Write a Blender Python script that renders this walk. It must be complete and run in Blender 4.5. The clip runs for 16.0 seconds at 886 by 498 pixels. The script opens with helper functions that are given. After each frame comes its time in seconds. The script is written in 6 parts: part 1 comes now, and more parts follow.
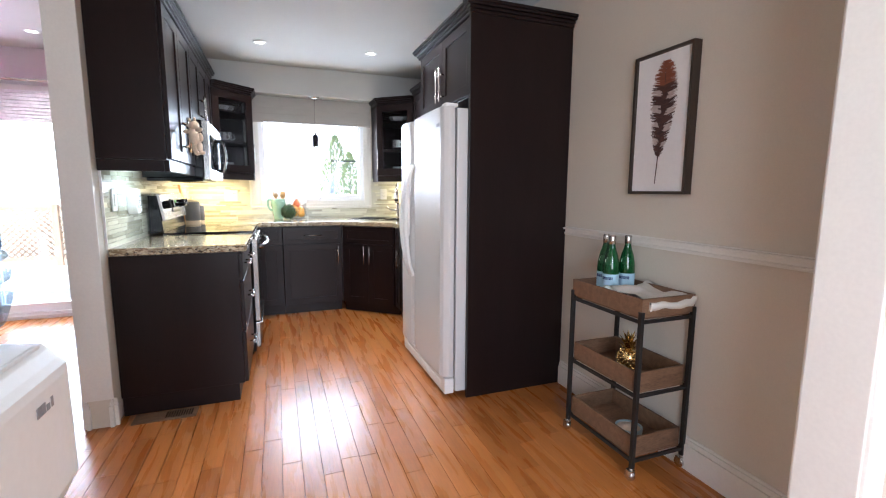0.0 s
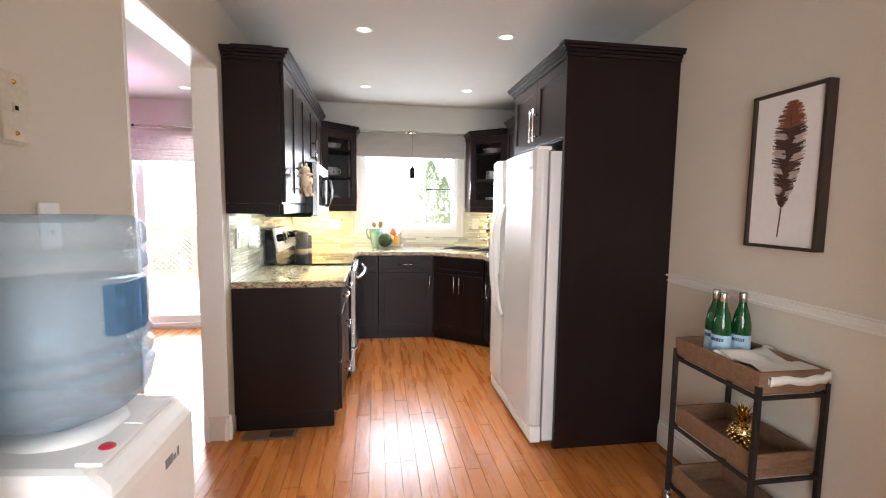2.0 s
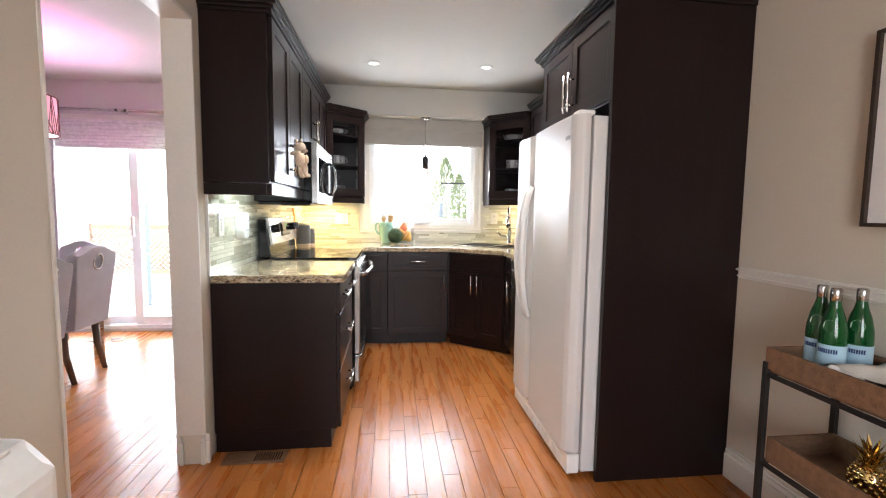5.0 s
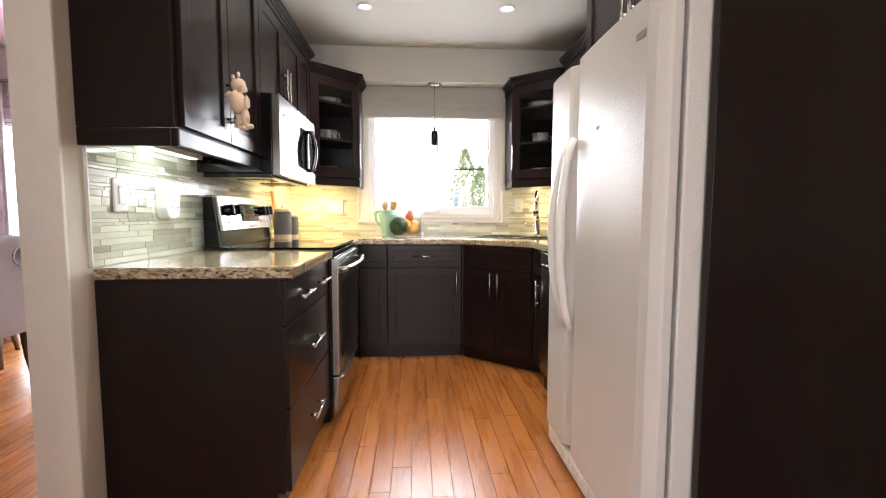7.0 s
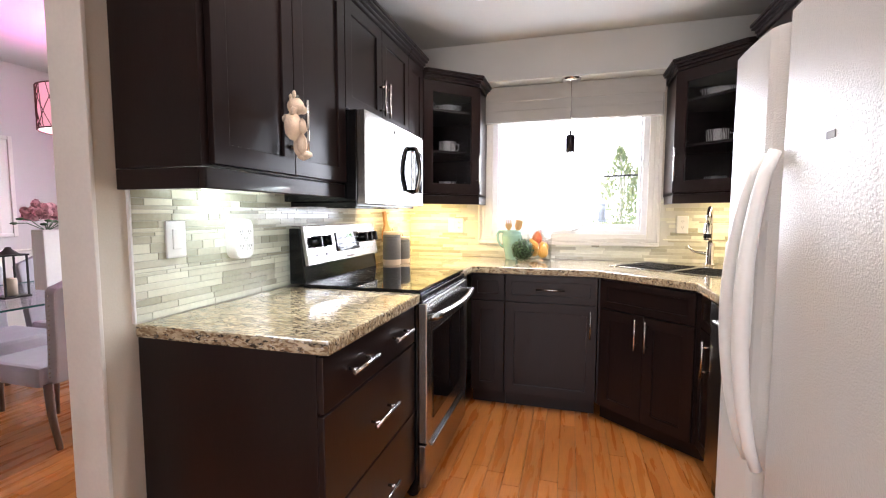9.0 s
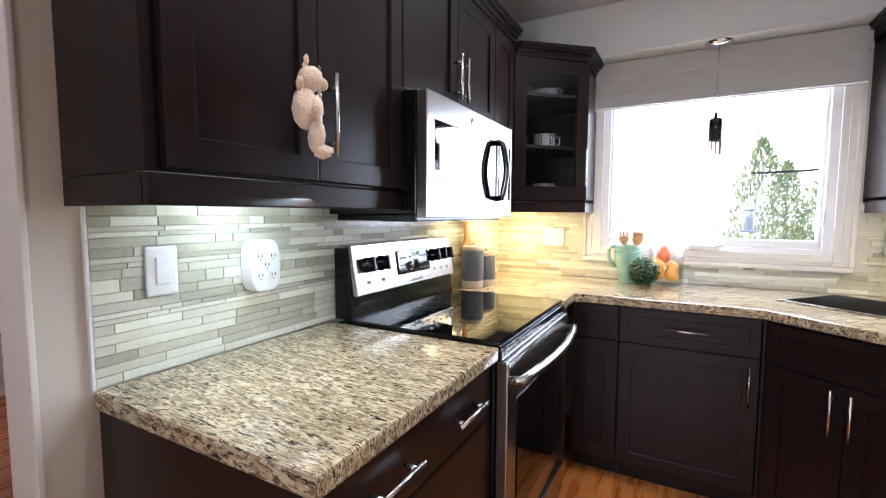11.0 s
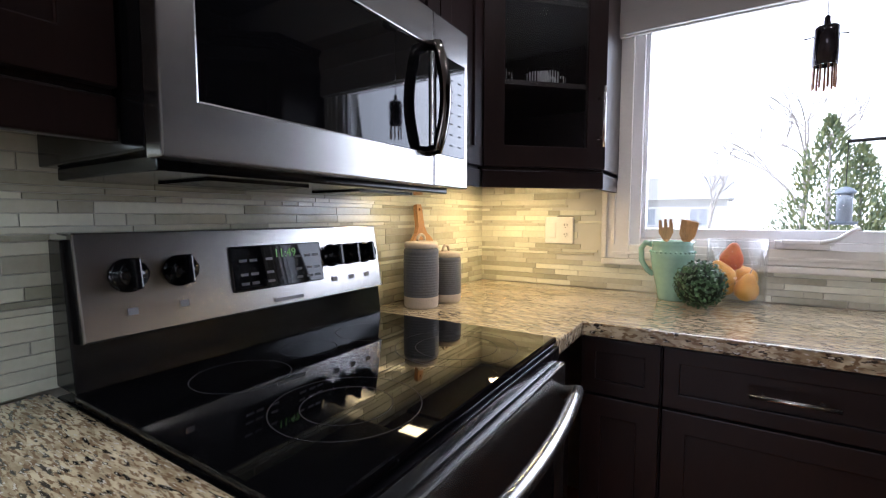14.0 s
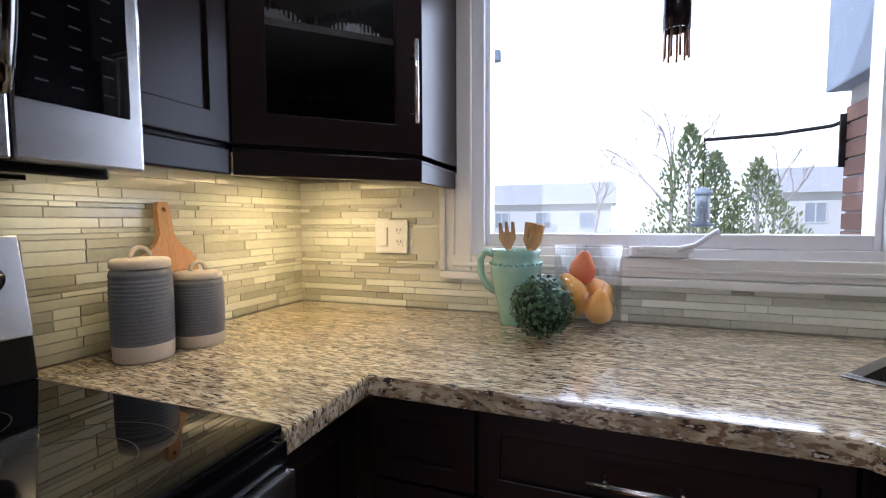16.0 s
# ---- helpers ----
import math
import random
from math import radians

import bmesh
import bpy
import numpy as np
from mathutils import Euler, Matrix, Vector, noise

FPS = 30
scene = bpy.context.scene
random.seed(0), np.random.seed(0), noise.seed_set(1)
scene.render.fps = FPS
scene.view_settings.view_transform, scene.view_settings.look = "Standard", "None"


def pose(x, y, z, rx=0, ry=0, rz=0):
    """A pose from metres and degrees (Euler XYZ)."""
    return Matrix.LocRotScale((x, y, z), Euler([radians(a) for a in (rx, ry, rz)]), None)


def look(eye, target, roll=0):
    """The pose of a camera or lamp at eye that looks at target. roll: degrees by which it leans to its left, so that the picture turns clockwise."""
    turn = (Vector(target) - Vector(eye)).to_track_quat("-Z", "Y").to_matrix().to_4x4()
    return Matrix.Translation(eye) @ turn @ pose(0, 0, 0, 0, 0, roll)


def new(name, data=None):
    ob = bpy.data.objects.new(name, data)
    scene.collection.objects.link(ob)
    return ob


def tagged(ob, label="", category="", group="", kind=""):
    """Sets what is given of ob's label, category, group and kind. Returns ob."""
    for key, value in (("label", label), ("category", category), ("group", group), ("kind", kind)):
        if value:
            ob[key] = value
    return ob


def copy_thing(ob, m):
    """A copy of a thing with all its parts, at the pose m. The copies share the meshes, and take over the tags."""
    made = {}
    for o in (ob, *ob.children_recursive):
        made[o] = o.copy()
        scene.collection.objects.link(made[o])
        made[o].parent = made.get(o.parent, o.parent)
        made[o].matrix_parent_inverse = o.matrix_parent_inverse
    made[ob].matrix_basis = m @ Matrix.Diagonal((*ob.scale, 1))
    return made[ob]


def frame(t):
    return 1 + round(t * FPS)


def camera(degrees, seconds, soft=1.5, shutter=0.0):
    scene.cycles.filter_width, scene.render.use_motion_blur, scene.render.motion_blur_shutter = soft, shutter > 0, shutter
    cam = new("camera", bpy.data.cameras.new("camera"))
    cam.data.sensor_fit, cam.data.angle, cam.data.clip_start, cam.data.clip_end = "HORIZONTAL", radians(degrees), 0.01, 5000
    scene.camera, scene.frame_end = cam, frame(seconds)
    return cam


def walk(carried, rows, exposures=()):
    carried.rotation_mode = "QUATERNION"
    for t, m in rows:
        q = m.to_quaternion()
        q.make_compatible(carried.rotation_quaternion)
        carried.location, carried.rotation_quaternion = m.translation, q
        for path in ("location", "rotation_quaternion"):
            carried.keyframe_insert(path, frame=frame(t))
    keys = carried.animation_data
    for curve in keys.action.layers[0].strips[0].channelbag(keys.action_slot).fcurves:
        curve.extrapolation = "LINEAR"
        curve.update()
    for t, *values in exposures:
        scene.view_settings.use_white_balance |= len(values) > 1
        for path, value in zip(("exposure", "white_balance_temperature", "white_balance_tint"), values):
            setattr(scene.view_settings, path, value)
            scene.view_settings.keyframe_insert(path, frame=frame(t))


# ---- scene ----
# ---- camera and walk ----
cam = camera(90.3, 16.0, 1.15)
PATH = [
    (0, (0.827, -5.051, 1.215), (1.523, -3.195, 0.952), 0.3),
    (0.5, (0.855, -5.028, 1.274), (1.352, -3.106, 1.024), 0.5),
    (1, (0.845, -5.03, 1.316), (1.244, -3.083, 1.092), 0.6),
    (1.5, (0.843, -5.043, 1.344), (1.177, -3.081, 1.139), 0.5),
    (2, (0.842, -5.044, 1.353), (1.14, -3.075, 1.166), 0.7),
    (2.5, (0.844, -5.028, 1.344), (1.118, -3.054, 1.176), 0.5),
    (3, (0.851, -5.026, 1.329), (1.108, -3.049, 1.171), 0.6),
    (3.2, (0.85, -5.02, 1.322), (1.107, -3.043, 1.166), 0.6),
    (5.5, (0.93, -4.443, 1.201), (1.161, -2.464, 1.03), 0.7),
    (6, (0.993, -4.261, 1.158), (1.221, -2.281, 0.996), 0.6),
    (6.5, (1.051, -4.111, 1.112), (1.244, -2.127, 0.953), 0.6),
    (7, (1.069, -3.88, 1.087), (1.194, -1.89, 0.932), 0.1),
    (7.5, (1.114, -3.744, 1.153), (1.1, -1.75, 0.998), -0.0),
    (8, (1.144, -3.633, 1.177), (0.995, -1.644, 1.028), -0.1),
    (8.5, (1.206, -3.474, 1.2), (0.865, -1.509, 1.05), -0.3),
    (9, (1.243, -3.355, 1.237), (0.692, -1.439, 1.08), 0.1),
    (9.5, (1.227, -3.201, 1.25), (0.514, -1.338, 1.103), -0.2),
    (10, (1.194, -3.064, 1.287), (0.369, -1.249, 1.13), -0.2),
    (10.2, (1.176, -3.017, 1.292), (0.322, -1.216, 1.136), -0.2),
    (12.3, (0.988, -2.459, 1.27), (-0.062, -0.764, 1.116), 0.3),
    (12.5, (0.968, -2.401, 1.262), (-0.085, -0.708, 1.111), 0.1),
    (13, (0.949, -2.259, 1.249), (-0.107, -0.567, 1.096), 0.2),
    (13.5, (0.953, -2.068, 1.231), (-0.105, -0.378, 1.075), 0.3),
    (14, (0.973, -1.916, 1.209), (-0.081, -0.223, 1.064), -0.0),
    (14.5, (0.972, -1.754, 1.224), (-0.076, -0.057, 1.075), 0.1),
    (15, (0.968, -1.613, 1.24), (-0.035, 0.111, 1.093), 0.5),
    (15.5, (1.0, -1.502, 1.227), (0.128, 0.294, 1.098), 0.1),
    (16, (1.074, -1.374, 1.204), (0.386, 0.5, 1.077), -0.3),
]
# exposure in stops
walk(cam, [(t, look(e, g, r)) for t, e, g, r in PATH], [(0, 0.9, 5450, 11.5), (3, 1.02, 6350, 13), (5.5, 0.82, 6050, 12.5), (7.5, 0.76, 6450, 15), (9, 0.88, 6150, 18.5), (10.2, 0.92, 5700, 18.5), (12.5, -0.38, 5600, 15.5), (13.7, -0.48, 5600, 19), (14.6, -0.32, 5600, 20.5), (15, -0.35, 5600, 20.5), (16, -0.74, 5350, 20.5)])

# ---- world and sun ----
world = bpy.data.worlds.new("world")
scene.world = world
world.use_nodes = True
wn = world.node_tree.nodes
sky = wn.new("ShaderNodeTexSky")
sky.sky_type = 'NISHITA'
sky.sun_disc = False
sky.sun_elevation = radians(42)
sky.sun_rotation = radians(220)
wn["Background"].inputs[1].default_value = 0.15
world.node_tree.links.new(sky.outputs[0], wn["Background"].inputs[0])


def lamp(name, kind, m, energy, color=(1, 1, 1), size=0.1, size_y=0.0, angle=0.0, spot=0.0):
    d = bpy.data.lights.new(name, kind)
    d.energy, d.color = energy, color
    if kind == 'AREA':
        d.size = size
        if size_y:
            d.shape, d.size_y = 'RECTANGLE', size_y
        else:
            d.shape = 'DISK'
    elif kind == 'SUN':
        d.angle = angle
    else:
        d.shadow_soft_size = size
        if kind == 'SPOT':
            d.spot_size, d.spot_blend = spot, 0.6
    ob = new(name, d)
    ob.matrix_world = m
    return ob


lamp("sun", 'SUN', look((-6, -7, 9), (0, 0, 0)), 5.0, (1, 0.96, 0.9), angle=radians(0.6))
# sky light in the kitchen window and the patio door
lamp("window_daylight", 'AREA', look((1.2, 0.14, 1.56), (1.2, -2, 1.2)), 23, (0.93, 0.97, 1), 0.95, 0.75)
lamp("patio_daylight", 'AREA', look((-1.63, 0.25, 1.05), (-1.63, -2, 0.9)), 45, (0.95, 0.97, 1), 1.7, 1.8)
# added fill lamp behind the camera, brightens the entry and the right wall
lamp("entry_fill", 'AREA', look((0.9, -6.62, 1.35), (1.3, -4, 1.1)), 40, (1, 0.98, 0.95), 1.9, 1.5)
WARM = (1, 0.91, 0.78)
POTS = [(0.766, -2.177), (1.66, -2.22), (0.745, -0.87), (1.675, -0.905)]
for px, py in POTS + [(-0.92, -0.5)]:
    lamp("pot_lamp", 'SPOT', look((px, py, 2.425), (px, py, 0)), 28, WARM, 0.04, spot=radians(125))
lamp("under_cabinet_lamp", 'AREA', look((0.17, -2.06, 1.335), (0.10, -2.06, 0)), 2.4, (0.86, 1, 0.95), 0.06, 0.62)
lamp("under_cabinet_lamp", 'AREA', look((0.27, -0.30, 1.34), (0.25, -0.28, 0)), 5.0, (1, 0.70, 0.28), 0.05, 0.3)
lamp("under_cabinet_lamp", 'AREA', look((0.2, -0.77, 1.34), (0.16, -0.77, 0)), 1.2, (1, 0.76, 0.36), 0.06, 0.2)
lamp("under_cabinet_lamp", 'AREA', look((2.22, -0.30, 1.34), (2.22, -0.28, 0)), 2.7, (1, 0.77, 0.4), 0.05, 0.3)
lamp("drum_lamp", 'POINT', pose(-1.75, -1.18, 1.91), 20, (1, 0.2, 0.75), 0.05)


# ---- materials ----
def mat(name, color, rough=0.5, metal=0.0, var=0.12, scale=6.0, fine=60.0, bump=0.05, stretch=(1, 1, 1), coat=0.0, dark=None, rnd=0.0, island=0.0,
        trans=0.0, ior=1.45, spec=0.5, rvar=0.06, emit=None, power=0.0, alpha=1.0, sss=0.0):
    m = bpy.data.materials.new(name)
    m.use_nodes = True
    nt = m.node_tree
    n, l = nt.nodes, nt.links
    b = n["Principled BSDF"]
    b.inputs["Roughness"].default_value = rough
    b.inputs["Metallic"].default_value = metal
    b.inputs["Coat Weight"].default_value = coat
    b.inputs["Specular IOR Level"].default_value = spec
    b.inputs["Coat Roughness"].default_value = 0.08
    b.inputs["Transmission Weight"].default_value = trans
    b.inputs["IOR"].default_value = ior
    b.inputs["Alpha"].default_value = alpha
    if emit:
        b.inputs["Emission Color"].default_value = (*emit, 1)
        b.inputs["Emission Strength"].default_value = power
    tc = n.new("ShaderNodeTexCoord")
    mp = n.new("ShaderNodeMapping")
    mp.inputs["Scale"].default_value = stretch
    l.new(tc.outputs["Object"], mp.inputs[0])
    a = n.new("ShaderNodeTexNoise")
    a.inputs["Scale"].default_value, a.inputs["Detail"].default_value = scale, 4
    l.new(mp.outputs[0], a.inputs[0])
    f = n.new("ShaderNodeTexNoise")
    f.inputs["Scale"].default_value, f.inputs["Detail"].default_value = fine, 3
    l.new(mp.outputs[0], f.inputs[0])
    ad = n.new("ShaderNodeMath")
    ad.operation = 'ADD'
    l.new(a.outputs["Fac"], ad.inputs[0])
    l.new(f.outputs["Fac"], ad.inputs[1])
    src = ad.outputs[0]
    ramp = n.new("ShaderNodeMapRange")
    ramp.inputs[1].default_value, ramp.inputs[2].default_value = 0.7, 1.3
    l.new(src, ramp.inputs[0])
    fac = ramp.outputs[0]
    if rnd or island:
        r2 = n.new("ShaderNodeObjectInfo").outputs["Random"] if rnd else n.new("ShaderNodeNewGeometry").outputs["Random Per Island"]
        mx = n.new("ShaderNodeMix")
        mx.inputs[0].default_value = rnd or island
        l.new(fac, mx.inputs[2])
        l.new(r2, mx.inputs[3])
        fac = mx.outputs[0]
    mix = n.new("ShaderNodeMix")
    mix.data_type = 'RGBA'
    l.new(fac, mix.inputs[0])
    d = dark or tuple(c * (1 - var) for c in color)
    hi = color if dark else tuple(min(1, c * (1 + var * 0.6)) for c in color)
    mix.inputs[6].default_value, mix.inputs[7].default_value = (*d, 1), (*hi, 1)
    l.new(mix.outputs[2], b.inputs["Base Color"])
    if bump:
        bp = n.new("ShaderNodeBump")
        bp.inputs["Strength"].default_value = bump
        bp.inputs["Distance"].default_value = 0.01
        l.new(f.outputs["Fac"], bp.inputs["Height"])
        l.new(bp.outputs[0], b.inputs["Normal"])
    rr = n.new("ShaderNodeMapRange")
    rr.inputs[3].default_value, rr.inputs[4].default_value = max(0, rough - rvar), min(1, rough + rvar)
    l.new(a.outputs["Fac"], rr.inputs[0])
    if rough > 0.07:
        l.new(rr.outputs[0], b.inputs["Roughness"])
    return m


WALL = mat("wall_paint", (0.64, 0.59, 0.505), 0.7, var=0.04, scale=1.5, fine=180, bump=0.04)
WALL2 = mat("dining_paint", (0.66, 0.63, 0.63), 0.7, var=0.04, scale=1.5, fine=180, bump=0.04)
CEIL = mat("ceiling_paint", (0.62, 0.61, 0.58), 0.85, var=0.04, scale=2, fine=220, bump=0.08)
TRIM = mat("trim_paint", (0.78, 0.76, 0.71), 0.35, var=0.04, scale=4, fine=90, bump=0.03)
VINYL = mat("vinyl_white", (0.82, 0.82, 0.83), 0.3, var=0.03, bump=0.02)
ESPRESSO = mat("espresso_wood", (0.0135, 0.0078, 0.0072), 0.29, var=0.16, scale=3, fine=30, stretch=(5, 5, 0.7), bump=0.012, spec=0.27, rvar=0.015)
BLACKIN = mat("cabinet_dark", (0.012, 0.009, 0.008), 0.5, var=0.3)
CHROME = mat("brushed_nickel", (0.62, 0.61, 0.59), 0.25, 1.0, var=0.08, fine=120, bump=0.02)
POLISH = mat("polished_chrome", (0.8, 0.8, 0.8), 0.06, 1.0, var=0.03, bump=0)
STEEL = mat("stainless_steel", (0.40, 0.39, 0.375), 0.26, 1.0, var=0.06, scale=3, fine=90, stretch=(1, 1, 30), bump=0.004, rvar=0.03)
DIMPRINT = mat("dim_print", (0.03, 0.03, 0.033), 0.6, var=0.1, bump=0, spec=0.1)
BLACKGLASS = mat("black_glass", (0.0025, 0.0025, 0.003), 0.03, var=0.2, bump=0, spec=0.4)
BLACK = mat("black_plastic", (0.004, 0.004, 0.0045), 0.13, var=0.2, bump=0.01, spec=0.3)
WHITEP = mat("white_plastic", (0.8, 0.8, 0.78), 0.35, var=0.03, bump=0.02)
ENAMEL = mat("fridge_enamel", (0.65, 0.64, 0.625), 0.25, var=0.02, scale=1.5, fine=240, bump=0.22, rvar=0.01)
GREYBAR = mat("grey_print", (0.25, 0.25, 0.26), 0.6, var=0.1, bump=0)
GLASS = mat("clear_glass", (0.95, 0.97, 0.97), 0.0, var=0.0, trans=1.0, bump=0)
OAK = mat("oak_floor", (0.53, 0.198, 0.044), 0.28, dark=(0.28, 0.088, 0.017), scale=3.5, fine=20, stretch=(6.5, 0.6, 4), bump=0.05, coat=0.08, rnd=0.55)
OAKI = mat("oak_floor_joined", (0.53, 0.198, 0.044), 0.28, dark=(0.28, 0.088, 0.017), scale=3.5, fine=20, stretch=(6.5, 0.6, 4), bump=0.05, coat=0.08, island=0.55)
SUBFLOOR = mat("floor_seam", (0.05, 0.02, 0.008), 0.8)
TRAYWOOD = mat("tray_wood", (0.22, 0.125, 0.07), 0.55, dark=(0.11, 0.06, 0.033), scale=5, fine=40, stretch=(1.5, 8, 8), bump=0.08)
IRON = mat("black_iron", (0.02, 0.018, 0.017), 0.5, 0.3, var=0.2)
TILE = mat("glass_tile", (0.86, 0.87, 0.74), 0.10, dark=(0.37, 0.36, 0.265), scale=14, fine=80, bump=0.03, rnd=0.85)
TILEI = mat("glass_tile_joined", (0.86, 0.87, 0.74), 0.10, dark=(0.37, 0.36, 0.265), scale=14, fine=80, bump=0.03, island=0.85)
GROUT = mat("grout", (0.60, 0.60, 0.54), 0.85, var=0.1, fine=300, bump=0.1)
BAMBOO = mat("bamboo", (0.55, 0.29, 0.11), 0.45, dark=(0.40, 0.19, 0.06), scale=4, fine=60, stretch=(8, 8, 1), bump=0.04)
WOODSPOON = mat("utensil_wood", (0.52, 0.30, 0.13), 0.55, var=0.25, stretch=(8, 8, 1))
CERGREY = mat("ceramic_grey", (0.13, 0.135, 0.145), 0.5, var=0.15, fine=120, bump=0.06)
CERCREAM = mat("ceramic_cream", (0.58, 0.50, 0.39), 0.6, var=0.1, fine=140, bump=0.06)
MINT = mat("mint_glaze", (0.33, 0.55, 0.46), 0.18, var=0.08, coat=0.4, bump=0.02)
LEAF = mat("boxwood_leaf", (0.09, 0.17, 0.075), 0.5, dark=(0.03, 0.075, 0.035), island=0.8, bump=0)
PEAR = mat("pear_skin", (0.80, 0.47, 0.10), 0.35, dark=(0.74, 0.30, 0.05), scale=12, fine=150, bump=0.03)
PEARRED = mat("pear_red", (0.70, 0.10, 0.06), 0.35, dark=(0.72, 0.26, 0.07), scale=14, fine=150, bump=0.03)
PLUSH = mat("plush_fabric", (0.75, 0.60, 0.46), 0.95, var=0.1, fine=260, bump=0.5)
BLIND = mat("blind_fabric", (0.50, 0.48, 0.45), 0.9, var=0.08, fine=400, bump=0.15, stretch=(1, 1, 3))
PURPLE = mat("purple_curtain", (0.055, 0.012, 0.06), 0.8, var=0.3, fine=200, bump=0.1)
SHEER = mat("sheer_curtain", (0.80, 0.78, 0.80), 0.9, var=0.15, scale=20, bump=0.05)
UPHOL = mat("chair_linen", (0.40, 0.39, 0.43), 0.9, var=0.1, fine=320, bump=0.25)
CHAIRLEG = mat("chair_leg_wood", (0.14, 0.09, 0.065), 0.5, var=0.25, stretch=(6, 6, 1))
MIRROR = mat("mirror_silver", (0.9, 0.9, 0.9), 0.02, 1.0, var=0.0, bump=0)
SHADE = mat("shade_fabric", (0.74, 0.42, 0.46), 0.9, var=0.1, fine=200, emit=(1, 0.42, 0.50), power=0.42)
SHADEFREE = mat("shade_twig", (0.16, 0.06, 0.05), 0.8, var=0.2)
DIFFUSER = mat("diffuser", (0.9, 0.85, 0.85), 0.6, emit=(1, 0.85, 0.85), power=0.7)
LENS = mat("lamp_lens", (0.9, 0.9, 0.85), 0.5, emit=(1, 0.93, 0.8), power=5.5)
STRIP = mat("light_strip", (0.9, 0.95, 0.9), 0.5, emit=(0.9, 1, 0.95), power=2.4)
PINK = mat("rose_petal", (0.78, 0.42, 0.48), 0.7, var=0.25, island=0.5, bump=0)
BOTTLEG = mat("green_bottle", (0.008, 0.095, 0.022), 0.08, var=0.1, coat=0.4, trans=0.25, bump=0)
LABELB = mat("label_blue", (0.42, 0.62, 0.75), 0.6, var=0.1)
NAVY = mat("ink_navy", (0.02, 0.04, 0.15), 0.6)
REDP = mat("red_tab", (0.55, 0.02, 0.04), 0.35)
NAPKIN = mat("linen_napkin", (0.72, 0.69, 0.63), 0.9, var=0.1, fine=300, bump=0.2)
DOTS = mat("dark_dots", (0.05, 0.05, 0.05), 0.7)
GOLD = mat("gold", (0.72, 0.52, 0.22), 0.16, 1.0, var=0.1, bump=0.02)
CANDLE = mat("blue_glaze", (0.30, 0.40, 0.44), 0.3, var=0.15)
PAPER = mat("art_paper", (0.78, 0.77, 0.77), 0.6, var=0.03)
FRAMEW = mat("frame_wood", (0.045, 0.030, 0.022), 0.5, var=0.3, stretch=(6, 6, 1))
FEATHER = mat("feather_brown", (0.10, 0.045, 0.035), 0.8, dark=(0.035, 0.018, 0.018), scale=25, island=0.5, bump=0)
FEATHERL = mat("feather_pale", (0.45, 0.38, 0.35), 0.8, var=0.2, bump=0)
FEATHERR = mat("feather_rust", (0.22, 0.075, 0.04), 0.8, var=0.3, island=0.5, bump=0)
GRASS = mat("winter_lawn", (0.48, 0.46, 0.36), 0.95, var=0.3, scale=0.6, fine=8)
DECK = mat("deck_boards", (0.66, 0.62, 0.57), 0.8, var=0.2, stretch=(6, 1, 1))
CEDAR = mat("cedar_fence", (0.52, 0.36, 0.24), 0.8, var=0.25, stretch=(6, 6, 1))
FIR = mat("cedar_leaf", (0.40, 0.42, 0.17), 0.8, dark=(0.17, 0.25, 0.16), island=0.8, bump=0)
BARK = mat("bark", (0.58, 0.53, 0.49), 0.9, var=0.3)
BRICK = mat("brick", (0.42, 0.24, 0.18), 0.85, var=0.3, rnd=0.6)
MORTAR = mat("mortar", (0.5, 0.48, 0.45), 0.9)
SIDING = mat("house_siding", (0.86, 0.86, 0.85), 0.8, var=0.08)
ROOF = mat("roof_shingle", (0.6, 0.6, 0.6), 0.9, var=0.2)
PANE = mat("far_pane", (0.45, 0.5, 0.56), 0.1)
BLUEMETAL = mat("blue_grey_metal", (0.35, 0.42, 0.52), 0.5, var=0.1)


def granite():
    m = mat("granite", (0.6, 0.5, 0.36), 0.1, coat=0.3, bump=0)
    nt = m.node_tree
    n, l = nt.nodes, nt.links
    b = n["Principled BSDF"]
    tc = n.new("ShaderNodeTexCoord")
    mp = n.new("ShaderNodeMapping")
    mp.inputs["Scale"].default_value = (0.45, 2.0, 1.0)
    mp.inputs["Rotation"].default_value = (0, 0, radians(18))
    l.new(tc.outputs["Object"], mp.inputs[0])
    last = None
    base = (0.30, 0.24, 0.145, 1)
    for sc, lo, hi, col, det in ((40, 0.40, 0.60, (0.56, 0.48, 0.32, 1), 6), (120, 0.50, 0.58, (0.20, 0.135, 0.075, 1), 4), (85, 0.565, 0.62, (0.03, 0.024, 0.018, 1), 5),
                                 (170, 0.62, 0.68, (0.55, 0.51, 0.42, 1), 2)):
        no = n.new("ShaderNodeTexNoise")
        no.inputs["Scale"].default_value, no.inputs["Detail"].default_value = sc, det
        l.new(mp.outputs[0], no.inputs[0])
        mr = n.new("ShaderNodeMapRange")
        mr.inputs[1].default_value, mr.inputs[2].default_value = lo, hi
        l.new(no.outputs["Fac"], mr.inputs[0])
        mx = n.new("ShaderNodeMix")
        mx.data_type = 'RGBA'
        l.new(mr.outputs[0], mx.inputs[0])
        if last:
            l.new(last, mx.inputs[6])
        else:
            mx.inputs[6].default_value = base
        mx.inputs[7].default_value = col
        last = mx.outputs[2]
    l.new(last, b.inputs["Base Color"])
    return m


GRANITE = granite()


